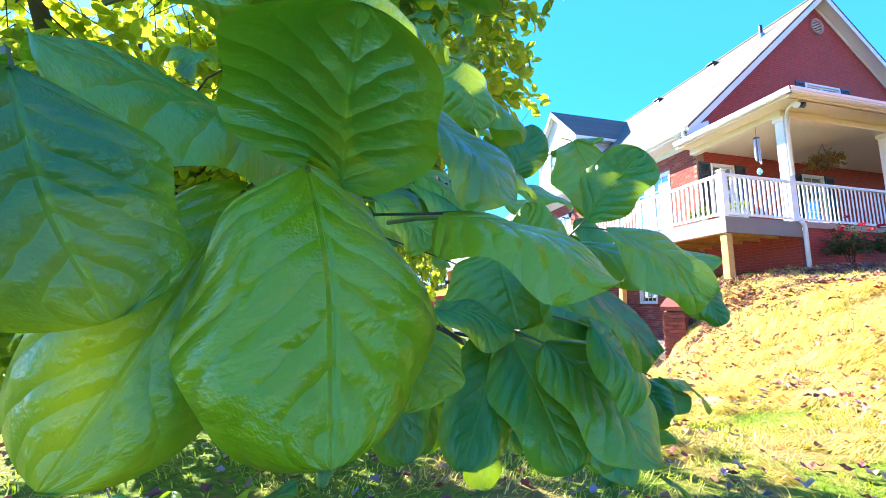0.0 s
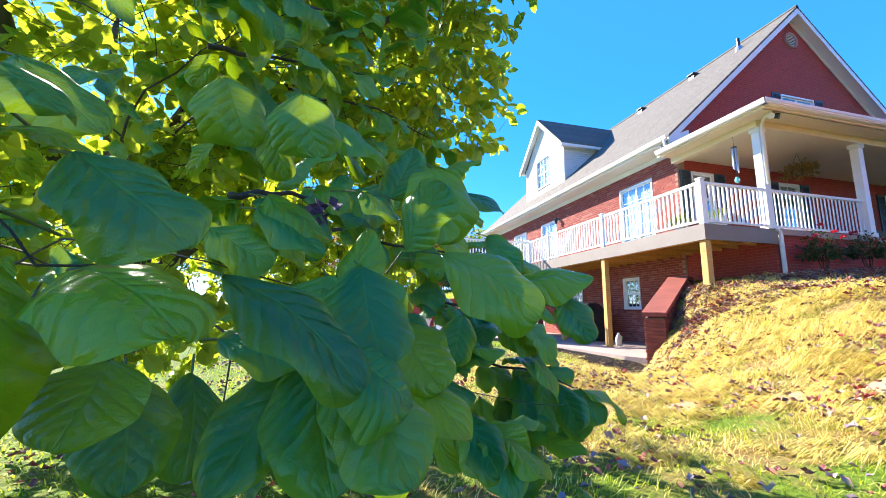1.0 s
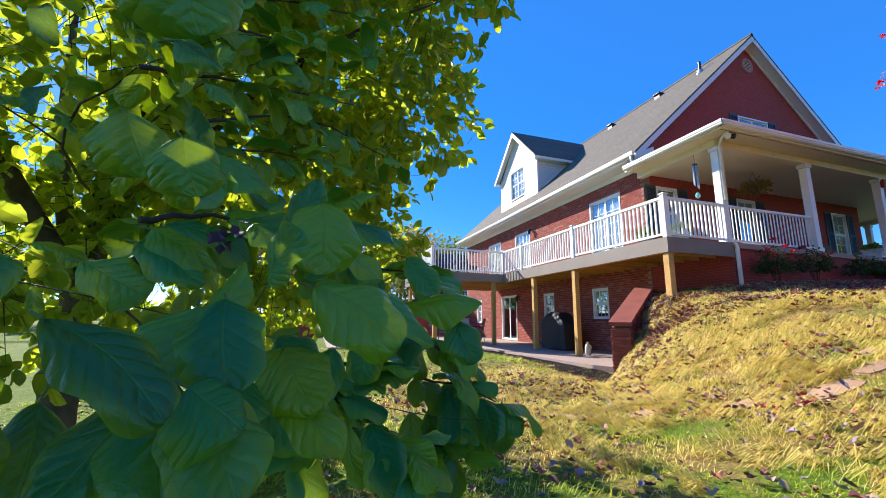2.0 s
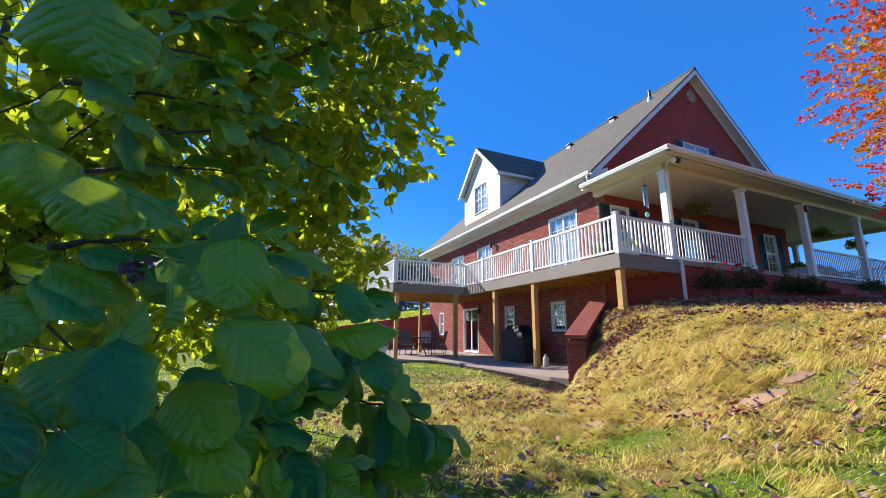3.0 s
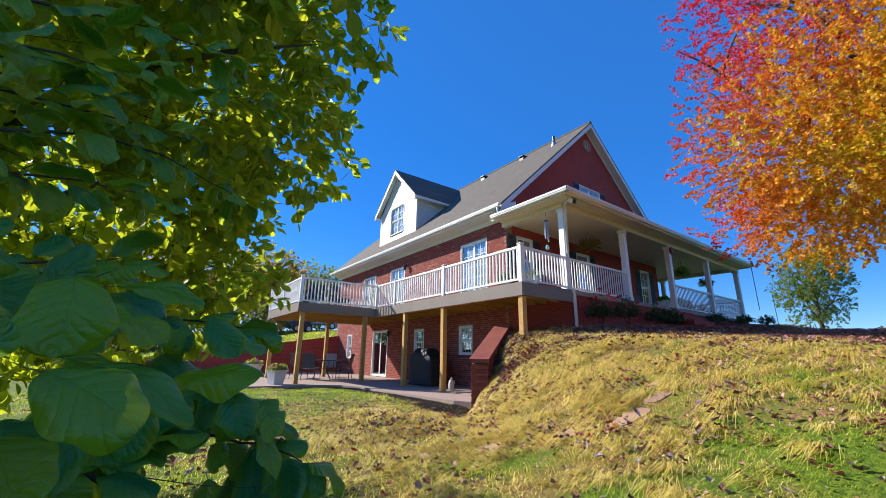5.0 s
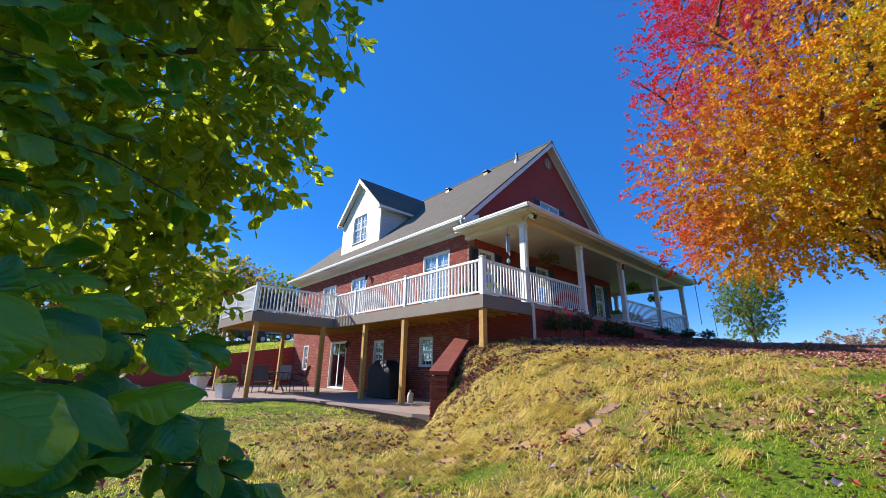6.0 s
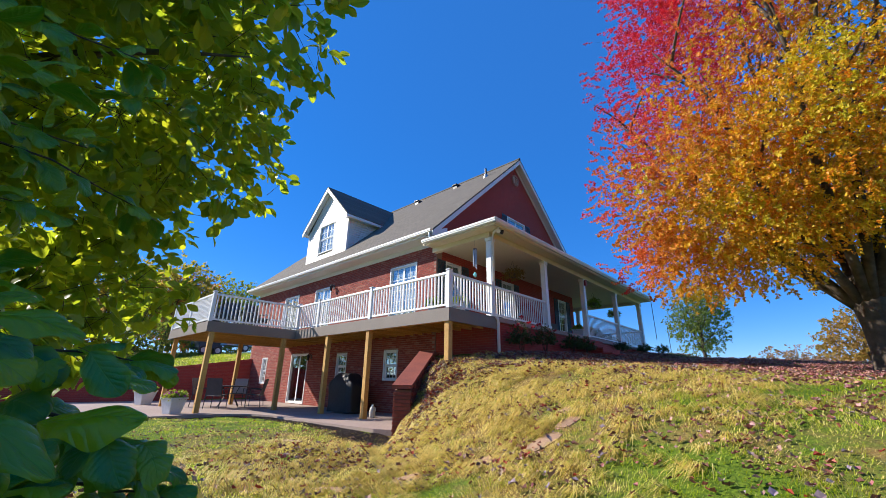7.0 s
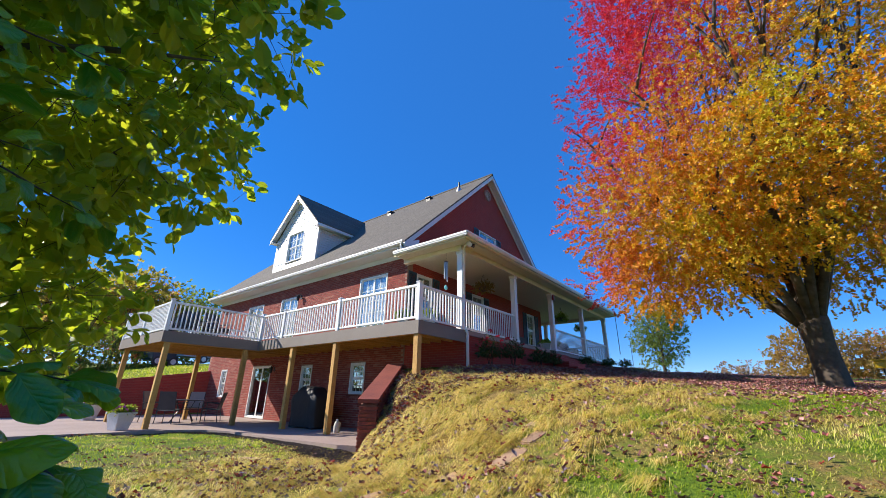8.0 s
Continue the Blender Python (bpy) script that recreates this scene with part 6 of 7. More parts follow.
part("back_post", soft_box(-0.56, -0.50, 0.19, 0.23, 0.44, 0.52, 0.004), WOOD_CHAIR, bench)
part("back_post", soft_box(0.50, 0.56, 0.19, 0.23, 0.44, 0.52, 0.004), WOOD_CHAIR, bench)

chain = thing("rain_chain", "dark rain chain hanging from the gutter corner", "chain", "", "", (15.05, -0.5, FLOOR + 2.42))
for k in range(26):
    bm = bmesh.new()
    ring = [(0.03 * math.cos(i * math.tau / 8), 0.0, -0.05 + 0.05 * math.sin(i * math.tau / 8) - k * 0.075) for i in range(9)]
    tube(bm, ring, [0.009] * 9, 5)
    part("link", bm, BLACK, chain)

ROSE_LEAF = leaf_surface("rose_leaf", (0.035, 0.07, 0.02), (0.06, 0.10, 0.025), (0.1, 0.16, 0.03), False, 0.5, 0.3)
ROSE = leaf_surface("rose_petal", (0.65, 0.02, 0.04), (0.75, 0.05, 0.08), (0.5, 0.02, 0.03), False, 0.5, 0.25)


def rose_bush(x, y, tall, seed, blooms):
    z = ground_height(x, y)
    ob = thing("rose_bush", "dark green rose bush with red blooms by the brick base", "bush", "rose bushes", "", (x, y, z - 0.02))
    r = random.Random(seed)
    for k in range(9):
        a = k * 2.4
        e = (0.35 * math.cos(a), 0.22 * math.sin(a), tall * r.uniform(0.75, 1.05))
        part("cane", tube(bmesh.new(), [(0.03 * math.cos(a), 0.03 * math.sin(a), 0), (e[0] * 0.4, e[1] * 0.4, e[2] * 0.5), e], [0.009, 0.007, 0.003], 5), TWIG, ob)
    leaf_cloud("foliage", tuft((0, 0, tall * 0.35), (0.42, 0.28, tall * 0.6), 170, seed), ob, ROSE_LEAF, None, 0.055, 7, seed + 1, 0.1, label="small dark leaves", reach=0.12)
    for k in range(blooms):
        a, h = r.uniform(0, 6.28), tall * r.uniform(0.75, 1.1)
        leaf_cloud("bloom", tuft((0.33 * math.cos(a), 0.25 * math.sin(a) - 0.08, h), (0.03, 0.03, 0.03), 7, seed + 10 + k), ob, ROSE, None, 0.042, 5, seed + 30 + k, -0.4, False, "red rose bloom", reach=0.02, shape=0.6)
    return ob


rose_bush(2.65, -0.32, 0.85, 81, 6)
rose_bush(3.9, -0.35, 0.80, 83, 4)
rose_bush(5.6, -0.40, 0.62, 87, 1)
rose_bush(6.5, -0.45, 0.55, 89, 0)
rose_bush(10.2, -0.40, 0.45, 91, 0)
rose_bush(13.2, -0.40, 0.40, 93, 0)
rose_bush(15.5, -0.55, 0.45, 95, 0)

hook = thing("shepherd_hook", "thin dark garden hook pole on the lawn", "pole", "", "", (15.5, -0.95, ground_height(15.5, -0.95)))
part("pole", tube(bmesh.new(), [(0, 0, -0.1), (0, 0, 1.5), (0.02, 0.06, 1.66), (0.02, 0.18, 1.70), (0.02, 0.27, 1.62)], [0.011] * 5, 6), BLACK, hook)
YELLOW = surface("yellow_plastic", (0.75, 0.48, 0.02), (0.66, 0.40, 0.02), 12, 2, 0.4, 0.05)
feeder_pole = thing("bird_feeder", "yellow bird feeder on a thin pole by the maple", "bird feeder", "", "", (6.2, -8.25, ground_height(6.2, -8.25)))
part("pole", tube(bmesh.new(), [(0, 0, -0.1), (0, 0, 0.42)], [0.015] * 2, 6), BLACK, feeder_pole)
part("house", soft_box(-0.10, 0.10, -0.14, 0.14, 0.40, 0.56, 0.04), YELLOW, feeder_pole)
part("roof", soft_box(-0.13, 0.13, -0.17, 0.17, 0.56, 0.585, 0.01), YELLOW, feeder_pole)

# ---- trees and shrubs beyond ----
def far_tree(x, y, tall, wide, leaf, seed, label, bare=0.0, size=0.2, count=500, foot=0.18, middle=0.58, half=0.40):
    z = ground_height(x, y)
    ob = thing("tree", label, "tree", "distant trees", "", (x, y, z - 0.1))
    r = random.Random(seed)
    part("trunk", tube(bmesh.new(), [(0, 0, 0), (0.02 * tall, 0, tall * 0.3), (0, 0.02 * tall, tall * 0.75)], [0.022 * tall, 0.016 * tall, 0.004 * tall], 7), BARK, ob)
    for k in range(7):
        a, h = k * 2.4 + seed, tall * (foot + 0.07 * k)
        e = (wide * 0.75 * math.cos(a), wide * 0.75 * math.sin(a), h + tall * 0.3)
        part("limb", tube(bmesh.new(), [(0, 0, h), (e[0] * 0.5, e[1] * 0.5, h + tall * 0.12), e], [0.009 * tall, 0.006 * tall, 0.002 * tall], 5), BARK, ob)
    lobes = [((0, 0, tall * middle), (wide, wide, tall * half))]
    for k in range(5):
        a = k * 1.3 + seed
        lobes.append(((0.5 * wide * math.cos(a), 0.5 * wide * math.sin(a), tall * (0.35 + 0.1 * k)), (wide * 0.55, wide * 0.55, tall * 0.2)))
    leaf_cloud("crown", crown_twigs(lobes, count, seed), ob, leaf, BARK, size, 7, seed + 1, 0.1, label="", reach=size * 2.2, shape=0.42)
    return ob


def tree_leaf(name, a, b):
    return leaf_surface(name, a, b, (min(0.9, a[0] * 2.2), min(0.9, a[1] * 2.2), a[2] * 1.5), False, 0.6, 0.55)


YOUNG = tree_leaf("young_tree_leaf", (0.11, 0.17, 0.04), (0.24, 0.24, 0.08))
GOLD_LEAF = tree_leaf("gold_leaf", (0.28, 0.20, 0.06), (0.33, 0.19, 0.08))
OLIVE = tree_leaf("olive_leaf", (0.11, 0.15, 0.03), (0.27, 0.22, 0.045))
OLIVE_GOLD = tree_leaf("olive_gold_leaf", (0.22, 0.20, 0.04), (0.36, 0.24, 0.06))
RUST = tree_leaf("rust_leaf", (0.32, 0.12, 0.05), (0.38, 0.18, 0.06))
DRY = tree_leaf("dry_twigs", (0.26, 0.18, 0.12), (0.20, 0.13, 0.09))
far_tree(19.0, -1.75, 4.5, 1.5, YOUNG, 101, "young green tree thinning on the crest", size=0.10, count=1500, foot=0.06, middle=0.50, half=0.46)
far_tree(60, -4.6, 6.3, 5.0, DRY, 103, "low rounded thicket of bare brown twigs", size=0.30, count=700)
far_tree(64, -9.0, 5.8, 4.5, DRY, 104, "low rounded thicket of bare brown twigs", size=0.30, count=500)
far_tree(48, -10.0, 8.8, 3.6, GOLD_LEAF, 105, "tree with gold autumn leaves", size=0.26, count=900)
far_tree(50, -14.0, 8.5, 4.2, GOLD_LEAF, 107, "tree with gold autumn leaves", size=0.28, count=900)
far_tree(52, -19.0, 9.0, 4.5, RUST, 109, "tree with rust autumn leaves", size=0.28, count=900)
far_tree(-2.0, 44, 11.0, 5.0, OLIVE_GOLD, 111, "olive and gold tree at the edge of the woods", size=0.34, count=1100)
far_tree(4.0, 46, 10.6, 4.6, OLIVE_GOLD, 113, "olive and gold tree at the edge of the woods", size=0.34, count=1100)
far_tree(10.5, 48, 10.6, 4.4, OLIVE, 115, "olive and gold tree at the edge of the woods", size=0.34, count=1000)
far_tree(7.2, 50, 10.2, 4.0, RUST, 117, "tree with rust autumn leaves", size=0.34, count=900)
far_tree(-9.0, 42, 10.5, 5.0, GOLD_LEAF, 119, "tree with gold autumn leaves", size=0.34, count=900)
far_tree(-16.0, 38, 10.0, 5.2, OLIVE, 121, "olive and gold tree at the edge of the woods", size=0.34, count=900)
far_tree(-24.0, 32, 10.0, 5.2, OLIVE, 123, "olive and gold tree at the edge of the woods", size=0.34, count=700)
far_tree(-32.0, 22, 10.0, 5.2, GOLD_LEAF, 125, "tree with gold autumn leaves", size=0.36, count=600)


def hedge(points, tall, wide, leaf, seed, count, label):
    ob = thing("hedge", label, "hedge", "hedges", "", (*points[0], ground_height(*points[0])))
    gen, twigs = np.random.default_rng(seed), []
    for _ in range(count):
        f = gen.random()
        x = points[0][0] + f * (points[1][0] - points[0][0])
        y = points[0][1] + f * (points[1][1] - points[0][1])
        h = tall * (0.75 + 0.4 * noise.noise(Vector((x * 0.5, y * 0.5, seed))))
        d = gen.normal(size=3)
        d /= np.linalg.norm(d)
        z = ground_height(x, y) - ground_height(*points[0])
        twigs.append((np.array((x - points[0][0] + d[0] * wide, y - points[0][1] + d[1] * wide, z + max(0.05, h * (0.5 + 0.5 * d[2])))), d))
    leaf_cloud("foliage", twigs, ob, leaf, BARK, 0.2, 7, seed + 1, 0.1, label="tangled leaves", reach=0.4, shape=0.4)
    return ob


hedge(((-12, 29), (9, 33)), 3.2, 1.4, OLIVE, 131, 1500, "tangled olive and gold hedge at the lawn's edge")
hedge(((-12, 33), (4, 36)), 4.6, 1.6, GOLD_LEAF, 133, 1200, "tangled gold hedge at the lawn's edge")

TRUCK_PAINT = surface("pale_blue_metal", (0.42, 0.52, 0.60), (0.34, 0.44, 0.52), 8, 1, 0.45, 0.08)
trailer = thing("box_trailer", "pale blue ribbed box trailer parked on the lawn", "trailer", "", "", (5.9, 29.6, ground_height(5.9, 29.6)), 8)
part("box", soft_box(-1.3, 2.6, -0.9, 0.9, 0.45, 2.0, 0.04), TRUCK_PAINT, trailer)
for k in range(9):
    part("rib", soft_box(-1.2 + 0.42 * k, -1.14 + 0.42 * k, -0.93, -0.895, 0.5, 1.95, 0.01), WHITE, trailer)
for x in (0.3, 1.2):
    w = part("wheel", tube(bmesh.new(), [(x, -0.95, 0.32), (x, -0.72, 0.32)], [0.32, 0.32], 18), BLACK, trailer)
    part("rim", tube(bmesh.new(), [(x, -0.965, 0.32), (x, -0.94, 0.32)], [0.18, 0.18], 14), STEEL, w)
truck = thing("pickup_truck", "dark pickup truck parked behind the trailer", "truck", "", "", (3.8, 30.2, ground_height(3.8, 30.2)), 8)
part("body", soft_box(-0.9, 0.9, -0.85, 0.85, 0.45, 1.05, 0.08), NAVY, truck)
cab = prism([(-0.7, 1.04), (0.75, 1.04), (0.5, 1.62), (-0.35, 1.62)], -0.75, 0.75, "y")
part("cab", cab, NAVY, truck)
part("windscreen", prism([(-0.68, 1.10), (-0.66, 1.10), (-0.37, 1.58), (-0.39, 1.58)], -0.66, 0.66, "y"), GLASS, truck)
for x in (-0.55, 0.55):
    w = part("wheel", tube(bmesh.new(), [(x, -0.9, 0.34), (x, -0.66, 0.34)], [0.34, 0.34], 18), BLACK, truck)
    part("rim", tube(bmesh.new(), [(x, -0.915, 0.34), (x, -0.89, 0.34)], [0.2, 0.2], 14), STEEL, w)

# ---- stepping stones, mulch, grass and fallen leaves ----
SANDSTONE = surface("sandstone", (0.40, 0.25, 0.15), (0.27, 0.16, 0.10), 18, 2.5, 0.85, 0.4, vary=0.15)


def stepping_stone(x, y, wide, deep, turn, seed):
    r = random.Random(seed)
    z = ground_height(x, y)
    outline = []
    for k in range(10):
        a = k * math.tau / 10
        c, s = math.cos(a), math.sin(a)
        outline.append((wide / 2 * math.copysign(abs(c) ** 0.55, c) * r.uniform(0.88, 1.08), deep / 2 * math.copysign(abs(s) ** 0.55, s) * r.uniform(0.88, 1.08)))
    bm = prism(outline, -0.06, 0.010)
    bmesh.ops.bevel(bm, geom=[e for e in bm.edges if all(v.co.z > 0.009 for v in e.verts)], offset=0.012, segments=2, affect="EDGES")
    ob = tagged(new("stepping_stone", mesh_of("stepping_stone", bm, SANDSTONE)), "flat reddish sandstone step sunk in the grass", "stone", "stepping stones")
    e = 0.25
    slope_x = (ground_height(x + e, y) - ground_height(x - e, y)) / (2 * e) * 0.9
    slope_y = (ground_height(x, y + e) - ground_height(x, y - e)) / (2 * e) * 0.9
    up = Vector((-slope_x, -slope_y, 1)).normalized()
    m = up.to_track_quat("Z", "Y").to_matrix().to_4x4() @ pose(0, 0, 0, 0, 0, turn)
    m.translation = (x, y, z)
    ob.matrix_basis = m
    return ob


STONES = ((-2.88, -3.95, 0.52, 0.26, -88), (-3.27, -3.50, 0.42, 0.26, -80), (-3.78, -2.93, 0.40, 0.30, -70), (-4.49, -2.58, 0.44, 0.32, -47),
          (-2.45, -4.02, 0.36, 0.22, -92), (-2.09, -3.85, 0.32, 0.22, -93), (-4.48, -0.51, 0.34, 0.30, -46), (-4.80, -1.33, 0.38, 0.30, -46),
          (-4.98, -1.94, 0.39, 0.28, -46), (-3.00, 1.05, 0.45, 0.28, 5))
for i, (x, y, w, d, a) in enumerate(STONES):
    stepping_stone(x, y, w, d, a, 200 + i)


def on_stone(x, y):
    return any(math.hypot(x - s[0], y - s[1]) < 0.5 * max(s[2], s[3]) * 0.62 for s in STONES)


def patio_side(y):
    """Where the patio's edge runs at a given y."""
    return -1.05 if y < 1.2 else -1.25 if y < 5.6 else -1.3 - (y - 5.6) * 0.45 if y < 6.7 else -1.9 - (y - 6.7) * 6.0


def bare(x, y):
    """Porch, patio, mulch and walls, where nothing grows."""
    if x > 1.8:
        return -0.1 < y < 16
    side = beside_wall(x, y)
    if abs(side) < 0.24 and x > -1.75:
        return True
    return side > 0 and 0.1 < y < 15.9 and x > max(patio_side(y), -6.6) - (0.62 if y < 1.6 else 0.36)


MULCH = surface("dark_mulch", (0.030, 0.020, 0.015), (0.065, 0.045, 0.032), 30, 5, 0.95, 0.7)


def scatter(name, label, material, spots, template, faces, lift=0.0):
    """Many small flat pieces laid on the ground, in one mesh: spots are x, y, size, turn, tilt-x, tilt-y."""
    base, verts, out = np.array(template), [], []
    for i, (x, y, size, turn, tx, ty) in enumerate(spots):
        c, s = math.cos(turn), math.sin(turn)
        p = base * size
        q = np.stack([p[:, 0] * c - p[:, 1] * s, p[:, 0] * s + p[:, 1] * c, p[:, 2] + tx * p[:, 0] + ty * p[:, 1]], 1)
        q += (x, y, ground_height(x, y) + lift)
        verts.append(q)
        out.append(np.array(faces) + i * len(template))
    me = bpy.data.meshes.new(name)
    me.from_pydata(np.concatenate(verts).tolist(), [], np.concatenate(out).tolist())
    me.materials.append(material)
    return tagged(new(name, me), label, "ground cover", "", "stuff")


crng = np.random.default_rng(77)
chips = []
while len(chips) < 6800:
    y = crng.uniform(-0.35, 7.2)
    x = patio_side(y) - crng.uniform(-0.05, 0.7 if y < 1.6 else 0.42)
    if beside_wall(x, y) < 0.17 or x < -4.5:
        continue
    chips.append((x, y, crng.uniform(0.02, 0.05), crng.uniform(0, 6.28), crng.normal(0, 0.3), crng.normal(0, 0.3)))
CHIP = [(-0.5, -0.25, 0), (0.5, -0.3, 0), (0.6, 0.25, 0), (-0.4, 0.3, 0), (-0.3, -0.1, 0.3), (0.4, -0.1, 0.35), (0.4, 0.12, 0.3), (-0.25, 0.15, 0.35)]
CHIP_FACES = [(4, 5, 6), (4, 6, 7), (0, 1, 5), (0, 5, 4), (1, 2, 6), (1, 6, 5), (2, 3, 7), (2, 7, 6), (3, 0, 4), (3, 4, 7)]
scatter("mulch", "dark bark mulch along the patio edge", MULCH, chips, CHIP, CHIP_FACES, 0.005)


def litter_surface(name, colours):
    m, t, s = nodes_of(name)
    rnd = t.nodes.new("ShaderNodeNewGeometry").outputs["Random Per Island"]
    ramp = t.nodes.new("ShaderNodeValToRGB")
    ramp.color_ramp.interpolation = "CONSTANT"
    ramp.color_ramp.elements[0].color = rgb(colours[0])
    ramp.color_ramp.elements[1].color, ramp.color_ramp.elements[1].position = rgb(colours[1]), 1 / len(colours)
    for k, c in enumerate(colours[2:], 2):
        e = ramp.color_ramp.elements.new(k / len(colours))
        e.color = rgb(c)
    t.links.new(rnd, ramp.inputs[0])
    t.links.new(ramp.outputs[0], s.inputs["Base Color"])
    s.inputs["Roughness"].default_value, s.inputs["Specular IOR Level"].default_value = 0.85, 0.12
    return m


LITTER = litter_surface("fallen_leaves", ((0.26, 0.13, 0.09), (0.16, 0.07, 0.06), (0.38, 0.24, 0.20), (0.24, 0.08, 0.09), (0.42, 0.30, 0.20), (0.13, 0.075, 0.06), (0.40, 0.13, 0.10), (0.30, 0.23, 0.27), (0.34, 0.06, 0.04), (0.22, 0.16, 0.17)))
PINK_LITTER = litter_surface("fallen_maple_leaves", ((0.42, 0.17, 0.16), (0.32, 0.11, 0.11), (0.52, 0.30, 0.27), (0.28, 0.12, 0.13), (0.42, 0.22, 0.14)))
LITTER_LEAF = [(0, -0.5, 0.05), (-0.40, -0.15, 0.32), (0.34, -0.1, 0.42), (-0.18, 0.3, 0.10), (0.3, 0.36, 0.22), (0.05, 0.55, 0.38), (0, 0.05, 0.02)]
LITTER_FACES = [(0, 2, 6), (0, 6, 1), (1, 6, 3), (2, 4, 6), (6, 4, 5), (6, 5, 3)]


def litter_spots(count, pick, size):
    out = []
    while len(out) < count:
        x, y = pick()
        if bare(x, y) or on_stone(x, y):
            continue
        out.append((x, y, size * crng.uniform(0.6, 1.35), crng.uniform(0, 6.28), crng.normal(0, 0.28), crng.normal(0, 0.28)))
    return out


def clumped(x0, x1, y0, y1, threshold=0.05):
    def pick():
        while True:
            x, y = crng.uniform(x0, x1), crng.uniform(y0, y1)
            if noise.noise(Vector((x * 1.3, y * 1.3, 5.0))) > threshold - 0.35 * (crng.random() ** 3):
                return x, y
    return pick


def near_point(cx, cy, spread_x, spread_y):
    return lambda: (crng.normal(cx, spread_x), crng.normal(cy, spread_y))


scatter("fallen_leaves", "brown and red fallen leaves in the grass", LITTER, litter_spots(3000, clumped(-10, 9, -9.5, 9, 0.05), 0.052), LITTER_LEAF, LITTER_FACES, 0.04)
scatter("fallen_leaves", "brown and red fallen leaves in the grass", LITTER, litter_spots(2800, clumped(-9.5, -1.5, -6.5, 3.0, -0.2), 0.048), LITTER_LEAF, LITTER_FACES, 0.02)
scatter("fallen_leaves", "purple-brown fallen leaves along the porch base", LITTER, litter_spots(13000, near_point(5.4, -1.05, 4.2, 0.55), 0.07), LITTER_LEAF, LITTER_FACES, 0.03)
scatter("fallen_leaves", "pink and red maple leaves under the tree", PINK_LITTER, litter_spots(9500, near_point(4.2, -6.0, 2.8, 1.8), 0.048), LITTER_LEAF, LITTER_FACES, 0.03)
scatter("fallen_leaves", "dark leaves and bark in the shade of the garden wall", LITTER, [q for q in litter_spots(3000, near_point(-0.5, 0.0, 0.7, 0.6), 0.07) if -1.0 < beside_wall(q[0], q[1]) < -0.2], LITTER_LEAF, LITTER_FACES, 0.02)
scatter("fallen_leaves", "pink and purple leaves strewn over the green slope", PINK_LITTER, litter_spots(3600, clumped(-3.5, 9.0, -9.5, -2.5, 0.1), 0.042), LITTER_LEAF, LITTER_FACES, 0.035)
scatter("fallen_leaves", "pink and red maple leaves along the crest", PINK_LITTER, litter_spots(7500, near_point(11.0, -4.0, 4.5, 2.6), 0.06), LITTER_LEAF, LITTER_FACES, 0.03)


scatter("fallen_leaves", "purple-brown fallen leaves caught on the straw of the bank", LITTER, litter_spots(950, clumped(-4.0, 2.2, -5.0, 0.2, 0.05), 0.055), LITTER_LEAF, LITTER_FACES, 0.075)


def hay_surface():
    """Long dead grass bleached to straw, each blade its own shade."""
    m, t, s = nodes_of("bleached_straw")
    rnd = t.nodes.new("ShaderNodeNewGeometry").outputs["Random Per Island"]
    colour = blend(t, stretch(t, rnd, 0.0, 0.6), (0.95, 0.80, 0.30), (0.72, 0.52, 0.12))
    colour = blend(t, stretch(t, rnd, 0.62, 0.85), colour, (0.46, 0.50, 0.04))
    colour = blend(t, stretch(t, rnd, 0.90, 0.94), colour, (0.26, 0.15, 0.06))
    t.links.new(colour, s.inputs["Base Color"])
    s.inputs["Roughness"].default_value = 0.5
    glow = t.nodes.new("ShaderNodeBsdfTranslucent")
    t.links.new(colour, glow.inputs[0])
    mix = t.nodes.new("ShaderNodeMixShader")
    mix.inputs[0].default_value = 0.5
    t.links.new(s.outputs[0], mix.inputs[1])
    t.links.new(glow.outputs[0], mix.inputs[2])
    t.links.new(mix.outputs[0], t.nodes["Material Output"].inputs[0])
    return m


def grass_surface():
    """Blades: green or straw by patches on the lawn and by each blade."""
    m, t, s = nodes_of("grass_blades")
    rnd = t.nodes.new("ShaderNodeNewGeometry").outputs["Random Per Island"]
    p = place(t)
    patch = node(t, "ShaderNodeMath")
    t.links.new(dryness(t, p), patch.inputs[0])
    t.links.new(stretch(t, rnd, 0, 1, 0.12, -0.12), patch.inputs[1])
    green = blend(t, rnd, (0.20, 0.36, 0.012), (0.55, 0.60, 0.03))
    straw = blend(t, stretch(t, rnd, 0.3, 0.8), (1.0, 0.84, 0.30), (0.46, 0.30, 0.06))
    colour = blend(t, stretch(t, patch.outputs[0], 0.45, 0.58), green, straw)
    t.links.new(colour, s.inputs["Base Color"])
    s.inputs["Roughness"].default_value = 0.6
    glow = t.nodes.new("ShaderNodeBsdfTranslucent")
    t.links.new(colour, glow.inputs[0])
    mix = t.nodes.new("ShaderNodeMixShader")
    mix.inputs[0].default_value = 0.5
    t.links.new(s.outputs[0], mix.inputs[1])
    t.links.new(glow.outputs[0], mix.inputs[2])
    t.links.new(mix.outputs[0], t.nodes["Material Output"].inputs[0])
    return m


GRASS, HAY = grass_surface(), hay_surface()


